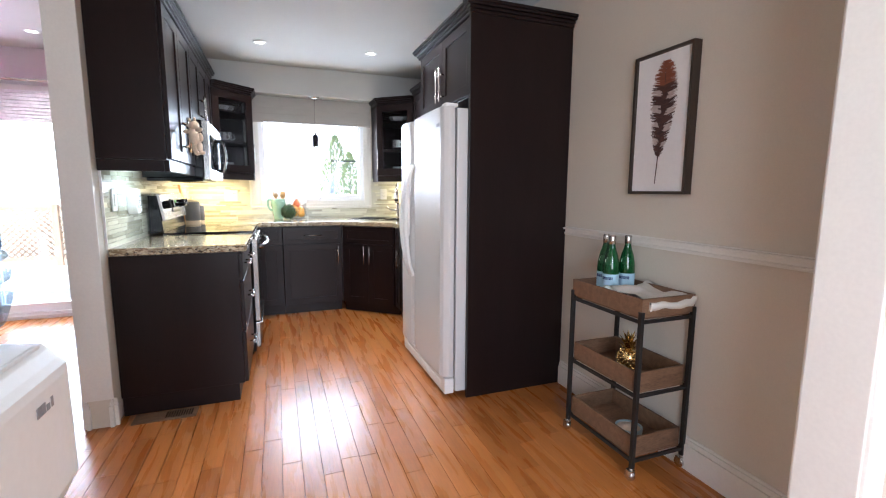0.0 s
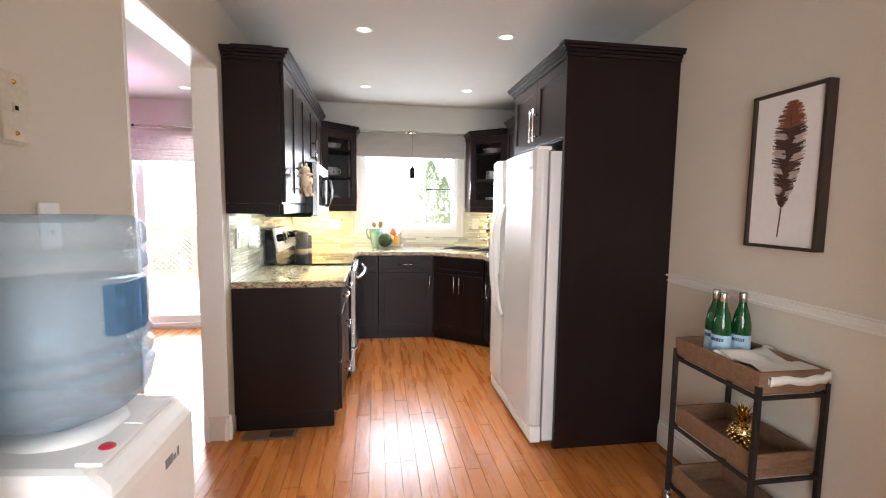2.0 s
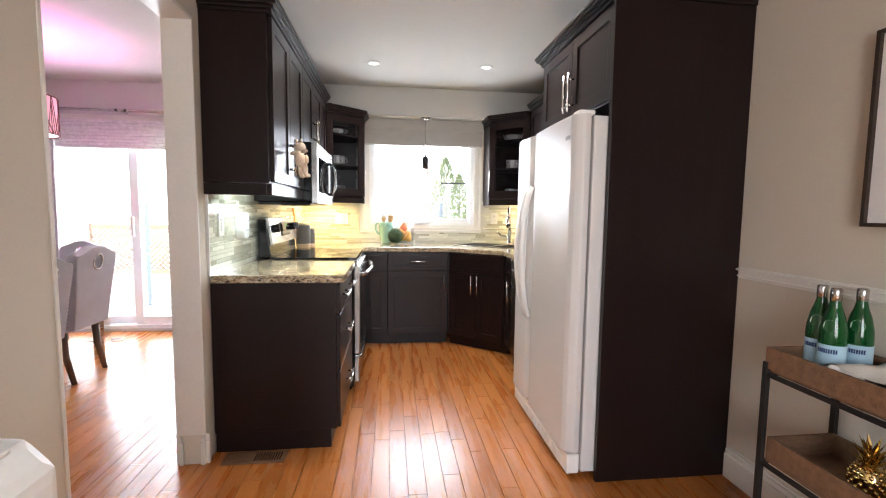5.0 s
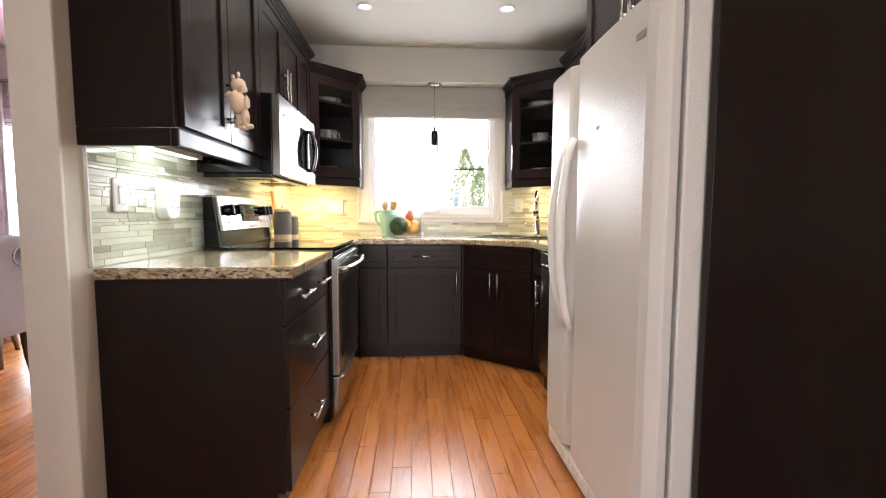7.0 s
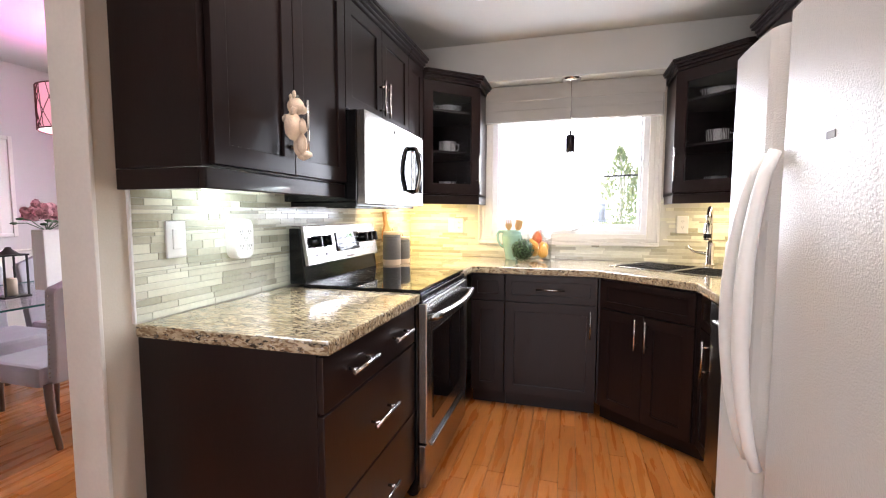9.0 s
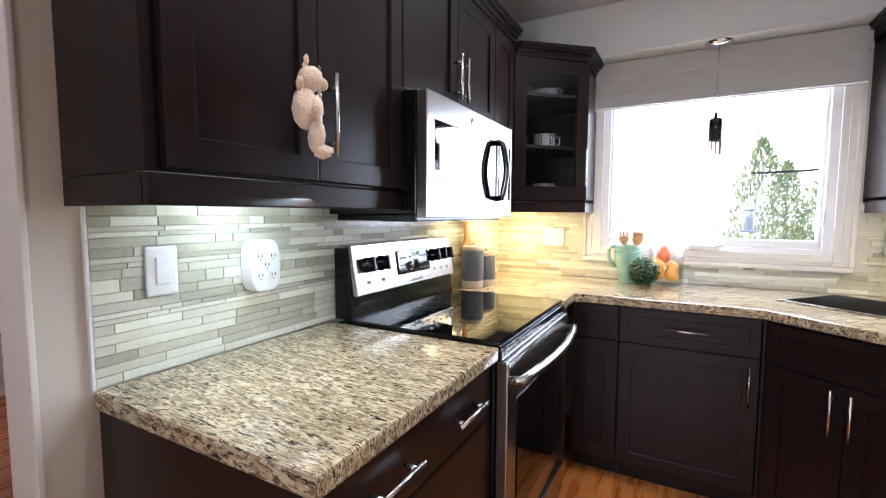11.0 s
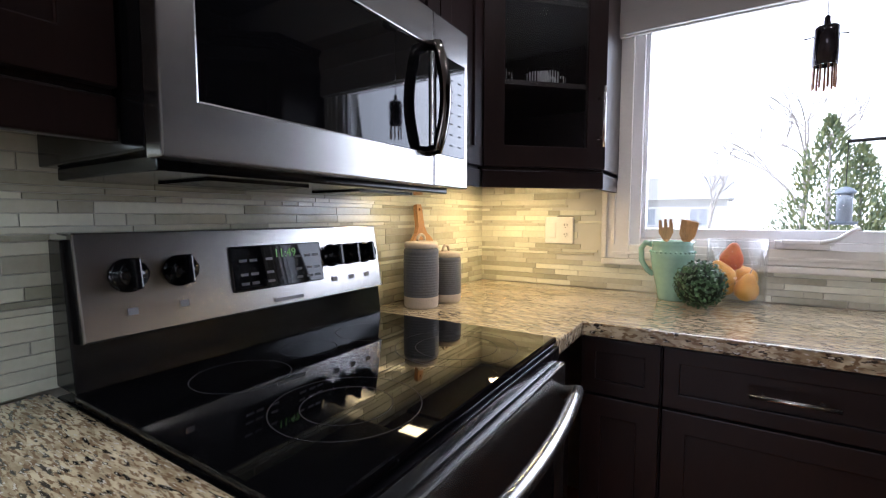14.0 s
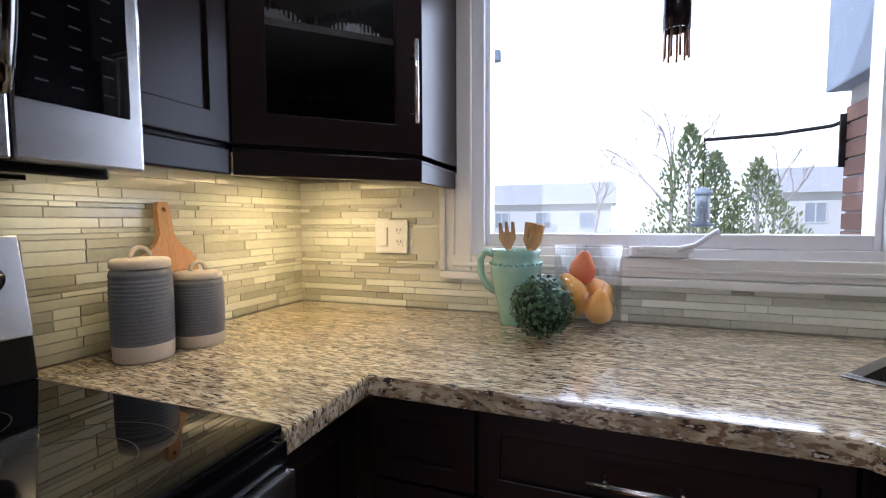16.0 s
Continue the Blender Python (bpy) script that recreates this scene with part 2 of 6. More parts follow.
def thin_glass(name, tint, gloss=0.0, milk=0.0, grain=0.0):
    m = bpy.data.materials.new(name)
    m.use_nodes = True
    nt = m.node_tree
    n, l = nt.nodes, nt.links
    n.remove(n["Principled BSDF"])
    tr, gl, mx, fr = n.new("ShaderNodeBsdfTransparent"), n.new("ShaderNodeBsdfGlossy"), n.new("ShaderNodeMixShader"), n.new("ShaderNodeLayerWeight")
    sq = n.new("ShaderNodeMath")
    sq.operation = 'MULTIPLY_ADD'
    sq.inputs[1].default_value, sq.inputs[2].default_value = 0.55, 0.035
    tr.inputs[0].default_value = (*tint, 1)
    gl.inputs["Roughness"].default_value = gloss
    fr.inputs[0].default_value = 0.12
    l.new(fr.outputs["Facing"], sq.inputs[0])
    l.new(sq.outputs[0], mx.inputs[0])
    l.new(tr.outputs[0], mx.inputs[1])
    l.new(gl.outputs[0], mx.inputs[2])
    last = mx.outputs[0]
    if milk:
        df, m2 = n.new("ShaderNodeBsdfDiffuse"), n.new("ShaderNodeMixShader")
        df.inputs[0].default_value = (*tint, 1)
        m2.inputs[0].default_value = milk
        l.new(last, m2.inputs[1])
        l.new(df.outputs[0], m2.inputs[2])
        last = m2.outputs[0]
    if grain:
        no, bp = n.new("ShaderNodeTexNoise"), n.new("ShaderNodeBump")
        no.inputs["Scale"].default_value, no.inputs["Detail"].default_value = 95, 3
        bp.inputs["Strength"].default_value, bp.inputs["Distance"].default_value = grain, 0.004
        l.new(no.outputs["Fac"], bp.inputs["Height"])
        l.new(bp.outputs[0], gl.inputs["Normal"])
    l.new(last, n["Material Output"].inputs[0])
    return m


THIN = thin_glass("thin_glass", (0.97, 0.98, 0.98))
JUGBLUE = thin_glass("bottle_blue", (0.72, 0.83, 0.91), 0.05, 0.16, 0.8)
JUGWATER = thin_glass("water_in_bottle", (0.80, 0.90, 0.96), 0.0, 0.08)
JUGDARK = thin_glass("bottle_grip_blue", (0.22, 0.40, 0.62), 0.05, 0.25)
REEDED = mat("reeded_glass", (0.9, 0.91, 0.92), 0.05, var=0.05, trans=1.0, ior=1.45, bump=0)


# ---- mesh helpers ----
def box(bm, x0, x1, y0, y1, z0, z1, bev=0.0, m=None):
    t = bmesh.new()
    bmesh.ops.create_cube(t, size=1)
    for v in t.verts:
        v.co = Vector(((x0 + x1) / 2 + v.co.x * (x1 - x0), (y0 + y1) / 2 + v.co.y * (y1 - y0), (z0 + z1) / 2 + v.co.z * (z1 - z0)))
    if bev:
        bmesh.ops.bevel(t, geom=t.edges[:], offset=bev, segments=2, affect='EDGES', profile=0.6)
    return merge(bm, t, m)


def merge(bm, t, m=None):
    if m is not None:
        t.transform(m)
    me = bpy.data.meshes.new("tmp")
    t.to_mesh(me)
    t.free()
    bm.from_mesh(me)
    bpy.data.meshes.remove(me)
    return bm


def lathe(bm, prof, seg=32, m=None, ridge=None):
    t = bmesh.new()
    rings = []
    for r, z in prof:
        rings.append([t.verts.new((r * math.cos(2 * math.pi * i / seg), r * math.sin(2 * math.pi * i / seg), z)) for i in range(seg)] if r > 1e-5 else [t.verts.new((0, 0, z))])
    for a, b in zip(rings, rings[1:]):
        for i in range(seg):
            j = (i + 1) % seg
            if len(a) == 1 and len(b) > 1:
                t.faces.new((a[0], b[j], b[i]))
            elif len(b) == 1 and len(a) > 1:
                t.faces.new((a[i], a[j], b[0]))
            elif len(a) > 1:
                t.faces.new((a[i], a[j], b[j], b[i]))
    for fc in t.faces:
        fc.smooth = True
    bmesh.ops.recalc_face_normals(t, faces=t.faces)
    return merge(bm, t, m)


def tube(bm, pts, r, seg=10, close=True):
    """A round bar along points; r may be a list."""
    t = bmesh.new()
    pts = [Vector(p) for p in pts]
    rings = []
    side = None
    for i, p in enumerate(pts):
        d = (pts[min(i + 1, len(pts) - 1)] - pts[max(i - 1, 0)]).normalized()
        if side is None:
            side = d.orthogonal().normalized()
        side = (side - d * side.dot(d)).normalized()
        up = d.cross(side)
        rad = r[i] if isinstance(r, (list, tuple)) else r
        rings.append([t.verts.new(p + (side * math.cos(2 * math.pi * k / seg) + up * math.sin(2 * math.pi * k / seg)) * rad) for k in range(seg)])
    for a, b in zip(rings, rings[1:]):
        for k in range(seg):
            t.faces.new((a[k], a[(k + 1) % seg], b[(k + 1) % seg], b[k])).smooth = True
    if close:
        t.faces.new(rings[0][::-1])
        t.faces.new(rings[-1])
    bmesh.ops.recalc_face_normals(t, faces=t.faces)
    return merge(bm, t)


def prism(bm, poly, z0, z1, bev=0.0, m=None, holes=()):
    """An upright slab with the outline poly."""
    t = bmesh.new()
    edges = []
    for ring in (poly, *holes):
        vs = [t.verts.new((p[0], p[1], z0)) for p in ring]
        edges += [t.edges.new((vs[i], vs[(i + 1) % len(vs)])) for i in range(len(vs))]
    if holes:
        bmesh.ops.triangle_fill(t, use_beauty=True, use_dissolve=False, edges=edges)
    else:
        t.faces.new(t.verts)
    r = bmesh.ops.extrude_face_region(t, geom=t.faces[:])
    bmesh.ops.translate(t, verts=[g for g in r["geom"] if isinstance(g, bmesh.types.BMVert)], vec=(0, 0, z1 - z0))
    bmesh.ops.recalc_face_normals(t, faces=t.faces)
    if bev:
        sharp = [e for e in t.edges if len(e.link_faces) == 2 and e.calc_face_angle() > 0.5]
        bmesh.ops.bevel(t, geom=sharp, offset=bev, segments=2, affect='EDGES', profile=0.6)
    return merge(bm, t, m)


def ball(bm, c, r, sub=2, sc=(1, 1, 1), m=None):
    t = bmesh.new()
    bmesh.ops.create_icosphere(t, subdivisions=sub, radius=r)
    for v in t.verts:
        v.co = Vector((v.co.x * sc[0] + c[0], v.co.y * sc[1] + c[1], v.co.z * sc[2] + c[2]))
    for fc in t.faces:
        fc.smooth = True
    return merge(bm, t, m)


def B():
    return bmesh.new()


def mesh_of(name, bm, material):
    me = bpy.data.meshes.new(name)
    bm.to_mesh(me)
    bm.free()
    me.materials.append(material)
    return me


def part(name, bm, material, parent=None, label="", m=None):
    ob = new(name, mesh_of(name, bm, material))
    ob.parent = parent
    if m is not None:
        ob.matrix_local = m
    if label:
        tagged(ob, label)
    return ob


def thing(name, m, label, category, group=""):
    ob = new(name)
    ob.matrix_world = m
    return tagged(ob, label, category, group)


def struct(name, bm, material, label, category):
    return tagged(part(name, bm, material), label, category, kind="structure")


def bars(parent, name, rows, material, plane='y', at=0.0, thick=0.0015):
    """Plain printed bars (a0, a1, z0, z1) on the plane y = at or x = at of the parent."""
    bm = B()
    for a0, a1, z0, z1 in rows:
        if plane == 'y':
            box(bm, a0, a1, at - thick, at, z0, z1)
        else:
            box(bm, at, at + thick, a0, a1, z0, z1)
    return part(name, bm, material, parent)


def letters(name, text, size, m, material, parent, depth=0.001):
    cu = bpy.data.curves.new(name, 'FONT')
    cu.body, cu.size, cu.extrude, cu.align_x, cu.align_y = text, size, depth, 'CENTER', 'CENTER'
    tmp = bpy.data.objects.new(name, cu)
    me = bpy.data.meshes.new_from_object(tmp)
    bpy.data.objects.remove(tmp)
    me.materials.clear()
    me.materials.append(material)
    ob = new(name, me)
    ob.parent = parent
    ob.matrix_local = m
    return ob


# ---- the large structure ----
XR, CH = 2.48, 2.44          # right wall, ceiling height
BLK = 2.165                   # underside of the bulkhead over the window
WX0, WX1, WZ0, WZ1 = 0.66, 1.768, 1.088, 2.00   # kitchen window opening
PX0, PX1, PZ1 = -2.55, -0.72, 2.03            # patio door opening
XW = -3.1                    # dining room's far wall
OY0, OY1 = -3.36, -2.458      # opening to the dining room
DY = -4.37                   # wall with the wide cased opening

bm = B()
for x0, x1, z0, z1 in ((-0.12, WX0, 0, CH), (WX1, XR, 0, CH), (WX0, WX1, 0, WZ0), (WX0, WX1, WZ1, CH)):
    box(bm, x0, x1, 0, 0.2, z0, z1)
struct("wall_north", bm, WALL, "cream painted wall with the kitchen window", "wall")
bm = B()
for x0, x1, z0, z1 in ((XW - 0.12, PX0, 0, CH), (PX1, -0.122, 0, CH), (PX0, PX1, PZ1, CH), (PX0, PX1, -0.05, 0.03)):
    box(bm, x0, x1, 0.05, 0.25, z0, z1)
struct("wall_dining_north", bm, WALL2, "pale dining room wall with a patio door", "wall")
bm = B()
box(bm, -0.12, 0, OY1, 0, 0, CH)
box(bm, -0.12, 0, OY0, OY1, 2.09, CH)
box(bm, -0.12, 0, DY, OY0, 0, CH)
struct("wall_west", bm, WALL, "cream painted wall with an opening to the dining room", "wall")
bm = B()
box(bm, XR, XR + 0.12, -6.6, 0.2, 0, CH)
struct("wall_east", bm, WALL, "cream painted wall with white chair rail", "wall")
bm = B()
for x0, x1, z0, z1 in ((XW, 0.265, 0, CH), (2.10, XR, 0, CH), (0.265, 2.10, 2.12, CH)):
    box(bm, x0, x1, DY - 0.12, DY, z0, z1)
struct("wall_south", bm, WALL, "cream wall with a wide cased opening", "wall")
bm = B()
box(bm, XW - 0.12, XW, DY - 0.12, 0.25, 0, CH)
struct("wall_dining_west", bm, WALL2, "pale grey lilac dining room wall", "wall")
# unseen back wall; its opening is added to hold the entry fill lamp
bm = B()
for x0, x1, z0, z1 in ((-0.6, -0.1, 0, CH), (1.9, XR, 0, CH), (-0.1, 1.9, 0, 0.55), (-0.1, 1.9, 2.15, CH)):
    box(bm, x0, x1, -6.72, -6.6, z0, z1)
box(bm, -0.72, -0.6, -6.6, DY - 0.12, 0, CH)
struct("wall_entry", bm, WALL, "unseen cream wall closing the entry, with an added lamp opening", "wall")
bm = B()
box(bm, -0.11, XR + 0.12, -6.72, 0.2, CH, CH + 0.1)
box(bm, XW - 0.12, -0.11, DY - 0.12, 0.25, CH, CH + 0.1)
box(bm, -0.72, -0.11, -6.72, DY - 0.12, CH, CH + 0.1)
struct("ceiling", bm, CEIL, "white painted ceiling", "ceiling")
bm = B()
box(bm, 0.0, XR, -0.2, 0.0, BLK, CH - 0.002, 0.004)
struct("ceiling_bulkhead", bm, CEIL, "white boxed bulkhead above the window", "bulkhead")


def baseboard(name, pts, h=0.15):
    bm = B()
    for (x0, y0), (x1, y1) in zip(pts, pts[1:]):
        d = Vector((x1 - x0, y1 - y0, 0))
        L = d.length
        m = Matrix.Translation((x0, y0, 0)) @ Matrix.Rotation(math.atan2(d.y, d.x), 4, 'Z')
        box(bm, 0, L, -0.02, -0.001, 0.001, h - 0.035, 0.003, m)
        box(bm, 0, L, -0.015, -0.001, h - 0.035, h - 0.012, 0.005, m)
        box(bm, 0, L, -0.008, -0.001, h - 0.012, h, 0.003, m)
    return struct(name, bm, TRIM, "white moulded baseboard", "baseboard")


# the room lies to the right of each run
baseboard("baseboard", [(XR, -2.795), (XR, DY)])
baseboard("baseboard", [(0.0, OY1 - 0.016), (0.0, -2.375)][::-1])
baseboard("baseboard", [(0.016, OY1), (-0.136, OY1)])
baseboard("baseboard", [(-0.12, OY1 - 0.016), (-0.12, 0.05)])
baseboard("baseboard", [(XW, DY), (XW, 0.05)], 0.16)
baseboard("baseboard", [(0.0, OY0), (0.0, DY)])
baseboard("baseboard", [(XW, 0.05), (PX0 - 0.08, 0.05)])


def chair_rail(pts, z):
    bm = B()
    for (x0, y0), (x1, y1) in zip(pts, pts[1:]):
        d = Vector((x1 - x0, y1 - y0, 0))
        L = d.length
        m = Matrix.Translation((x0, y0, z)) @ Matrix.Rotation(math.atan2(d.y, d.x), 4, 'Z')
        box(bm, 0, L, -0.009, -0.001, -0.026, 0.026, 0.002, m)
        box(bm, 0, L, -0.026, -0.001, 0.009, 0.021, 0.005, m)
        box(bm, 0, L, -0.018, -0.001, -0.019, -0.010, 0.004, m)
    return struct("chair_rail", bm, TRIM, "white moulded chair rail along the wall", "trim")


chair_rail([(XR, -2.795), (XR, DY)], 0.977)
chair_rail([(0.0, DY), (0.0, OY0)][::-1], 0.90)
chair_rail([(XW, DY), (XW, 0.05)], 0.92)

bm = B()
box(bm, XW + 0.001, XW + 0.006, DY, 0.05, 0.16, 0.90)
for k in range(5):
    y0 = -4.25 + k * 0.86
    for a, b_, c, d in ((y0, y0 + 0.025, 0.26, 0.80), (y0 + 0.675, y0 + 0.70, 0.26, 0.80), (y0 + 0.025, y0 + 0.675, 0.26, 0.285), (y0 + 0.025, y0 + 0.675, 0.775, 0.80)):
        box(bm, XW + 0.006, XW + 0.018, a, b_, c, d, 0.004)
struct("trim_wainscot", bm, TRIM, "white panelled wainscot below the chair rail", "trim")

# casings of the openings
bm = B()
box(bm, -0.128, 0.004, OY0 - 0.0, OY0 + 0.014, 0, 2.076, 0.003)
box(bm, -0.128, 0.004, OY1 - 0.012, OY1, 0.151, 2.076, 0.003)
box(bm, -0.128, 0.004, OY0, OY1, 2.076, 2.092, 0.003)
struct("trim_dining_opening", bm, TRIM, "cream painted lining of the dining opening", "trim")
bm = B()
for s, xa in ((1, 0.265), (-1, 2.10)):
    box(bm, min(xa, xa + s * 0.02), max(xa, xa + s * 0.02), DY - 0.13, DY + 0.01, 0, 2.1, 0.003)
    for yy in (DY + 0.001, DY - 0.139):
        box(bm, min(xa + s * 0.012, xa - s * 0.07), max(xa + s * 0.012, xa - s * 0.07), yy, yy + 0.018, 0, 2.17, 0.005)
box(bm, 0.285, 2.08, DY - 0.13, DY + 0.01, 2.1, 2.12, 0.003)
struct("trim_entry_opening", bm, TRIM, "white casing round the wide opening", "trim")


# ---- windows ----
def kitchen_window():
    w = tagged(thing("window_1", pose(0, 0, 0), "white vinyl crank window with one large pane", "window"), kind="structure")
    bm = B()
    for a, b_, c, d in ((0.566, WX0 + 0.012, 1.04, 2.12), (WX1 - 0.012, 1.838, 1.04, 2.12)):
        box(bm, a, b_, -0.020, -0.002, 1.042, d, 0.004)
        box(bm, a if a < 1 else b_ - 0.022, a + 0.022 if a < 1 else b_, -0.030, -0.002, 1.042, d, 0.005)
        box(bm, a + 0.04 if a < 1 else a + 0.03, a + 0.052 if a < 1 else a + 0.042, -0.025, -0.002, 1.095, d, 0.003)
    box(bm, 0.673, 1.755, -0.020, -0.002, 1.042, WZ0 + 0.01, 0.004)
    box(bm, 0.568, 1.836, -0.030, -0.002, 1.016, 1.041, 0.005)
    box(bm, 0.61, 1.80, -0.025, -0.002, 1.058, 1.07, 0.003)
    part("casing", bm, TRIM, w, "white moulded casing")
    bm = B()
    for x0, x1, z0, z1 in ((WX0, WX0 + 0.05, WZ0, WZ1), (WX1 - 0.05, WX1, WZ0, WZ1), (WX0 + 0.05, WX1 - 0.05, WZ0, WZ0 + 0.035), (WX0 + 0.05, WX1 - 0.05, WZ1 - 0.04, WZ1)):
        box(bm, x0, x1, 0.0, 0.12, z0, z1, 0.003)
    part("window_frame", bm, VINYL, w)
    bm = B()
    for x0, x1, z0, z1 in ((WX0 + 0.05, WX0 + 0.066, WZ0 + 0.035, WZ1 - 0.04), (WX1 - 0.066, WX1 - 0.05, WZ0 + 0.035, WZ1 - 0.04), (WX0 + 0.066, WX1 - 0.066, WZ0 + 0.035, WZ0 + 0.075),
                           (WX0 + 0.066, WX1 - 0.066, WZ1 - 0.07, WZ1 - 0.04)):
        box(bm, x0, x1, 0.02, 0.075, z0, z1, 0.004)
    part("sash", bm, VINYL, w)
    bm = B()
    box(bm, WX0 + 0.06, WX1 - 0.06, 0.045, 0.049, WZ0 + 0.07, WZ1 - 0.06)
    part("pane", bm, THIN, w).visible_shadow = False
    bm = B()
    box(bm, 1.14, 1.29, -0.032, -0.001, WZ0 + 0.012, WZ0 + 0.042, 0.008)
    box(bm, 1.16, 1.30, -0.038, -0.03, WZ0 + 0.028, WZ0 + 0.044, 0.004)
    tube(bm, [(1.26, -0.045, 1.125), (1.30, -0.055, 1.136), (1.335, -0.06, 1.166), (1.352, -0.06, 1.174)], [0.008, 0.007, 0.006, 0.009], 8)
    part("crank_handle", bm, VINYL, w)
    bm = B()
    tube(bm, [(1.715, -0.005, 1.24), (1.712, -0.025, 1.26), (1.712, -0.025, 1.31), (1.715, -0.004, 1.33)], 0.006, 8)
    part("latch", bm, VINYL, w)


kitchen_window()


def patio_door():
    d = tagged(thing("door_1", pose(0, 0, 0), "white sliding glass patio door, closed", "patio door"), kind="structure")
    bm = B()
    for x0, x1, z0, z1 in ((PX0, PX0 + 0.04, 0.03, PZ1), (PX1 - 0.04, PX1, 0.03, PZ1), (PX0 + 0.04, PX1 - 0.04, 0.03, 0.06), (PX0 + 0.04, PX1 - 0.04, PZ1 - 0.05, PZ1)):
        box(bm, x0, x1, 0.06, 0.2, z0, z1, 0.003)
    part("door_frame", bm, VINYL, d)
    mid = (PX0 + PX1) / 2
    for x0, x1, y in ((PX0 + 0.04, mid + 0.04, 0.14), (mid - 0.04, PX1 - 0.04, 0.09)):
        bm = B()
        for a, b_, z0, z1 in ((x0, x0 + 0.08, 0.06, PZ1 - 0.05), (x1 - 0.08, x1, 0.06, PZ1 - 0.05), (x0 + 0.08, x1 - 0.08, 0.06, 0.14), (x0 + 0.08, x1 - 0.08, PZ1 - 0.13, PZ1 - 0.05)):
            box(bm, a, b_, y, y + 0.035, z0, z1, 0.003)
        p = part("door_panel", bm, VINYL, d)
        bm = B()
        box(bm, x0 + 0.07, x1 - 0.07, y + 0.015, y + 0.02, 0.13, PZ1 - 0.12)
        part("pane", bm, THIN, p).visible_shadow = False
    bm = B()
    for a, b_, c, e in ((PX0 - 0.08, PX0, 0, PZ1 + 0.09), (PX1, PX1 + 0.08, 0, PZ1 + 0.09), (PX0, PX1, PZ1, PZ1 + 0.09)):
        box(bm, a, b_, 0.03, 0.049, c, e, 0.004)
    part("casing", bm, TRIM, d)
    bm = B()
    box(bm, mid - 0.03, mid + 0.0, 0.05, 0.09, 0.95, 1.15, 0.008)
    part("door_handle", bm, VINYL, d)


patio_door()


# ---- kitchen cabinets: local x along the wall, front towards -y ----
def bar_handle(parent, x, z, y, length, upright=True, flip=False):
    bm = B()
    r = 0.006
    if upright:
        tube(bm, [(x, y - 0.032, z - length / 2), (x, y - 0.032, z + length / 2)], r, 10)
        for dz in (-length * 0.33, length * 0.33):
            tube(bm, [(x, y, z + dz), (x, y - 0.032, z + dz)], 0.005, 8)
    else:
        tube(bm, [(x - length / 2, y - 0.032, z), (x + length / 2, y - 0.032, z)], r, 10)
        for dx in (-length * 0.33, length * 0.33):
            tube(bm, [(x + dx, y, z), (x + dx, y - 0.032, z)], 0.005, 8)
    return part("handle", bm, CHROME, parent, "brushed nickel bar handle")


def ring_xz(bm, x0, x1, z0, z1, st, y0, y1, bev=0.0022):
    """A flat rectangular frame in the x-z plane, from y0 to y1 deep."""
    prism(bm, [(x0, z0), (x1, z0), (x1, z1), (x0, z1)], -y1, -y0, bev, Matrix.Rotation(radians(90), 4, 'X'),
          [[(x0 + st, z0 + st), (x1 - st, z0 + st), (x1 - st, z1 - st), (x0 + st, z1 - st)]])


def shaker(parent, x0, x1, z0, z1, y, name="door", st=0.058, slab=False, glass=False):
    """A door or drawer front whose back lies at y."""
    t = 0.02
    bm = B()
    g = 0.0015
    x0, x1, z0, z1 = x0 + g, x1 - g, z0 + g, z1 - g
    if slab:
        box(bm, x0, x1, y - t, y, z0, z1, 0.003)
    else:
        rim = B()
        ring_xz(rim, x0, x1, z0, z1, st, y - t, y)
        if glass:
            merge(bm, rim)
        else:
            box(bm, x0 + st - 0.003, x1 - st + 0.003, y - t + 0.009, y - 0.003, z0 + st - 0.003, z1 - st + 0.003)
    d = part(name, bm, ESPRESSO, parent)
    if not slab and not glass:
        part("door_frame", rim, ESPRESSO, d)
    if glass:
        bm = B()
        n = 64
        gx0, gx1 = x0 + st - 0.004, x1 - st + 0.004
        ridge = [(gx0 + (gx1 - gx0) * i / n, y - 0.012 + (0.0006 if i % 2 else 0)) for i in range(n + 1)]
        prism(bm, ridge + [(gx1, y - 0.006), (gx0, y - 0.006)], z0 + st - 0.004, z1 - st + 0.004)
        gl = part("glass_panel", bm, REEDED, d, "reeded glass panel")
        gl.visible_shadow = False
    return d


def carcass(parent, x0, x1, dep, z0, z1, name="body", openfront=False):
    bm = B()
    box(bm, x0, x1, -dep, 0 - 0.004, z0, z1, 0.002)
    return part(name, bm, ESPRESSO, parent)


def crown(bm, x0, x1, dep, z, m=None, end0=True, end1=True):
    for i, (o, a, b_) in enumerate(((0.008, 0.0, 0.018), (0.018, 0.018, 0.034), (0.034, 0.034, 0.048), (0.042, 0.048, 0.064))):
        box(bm, x0 - (o if end0 else 0), x1 + (o if end1 else 0), -dep - 0.02 - o, -0.004, z + a, z + b_, 0.004, m)


UB, UT = 1.305, 2.15        # uppers: underside of the light rail, top


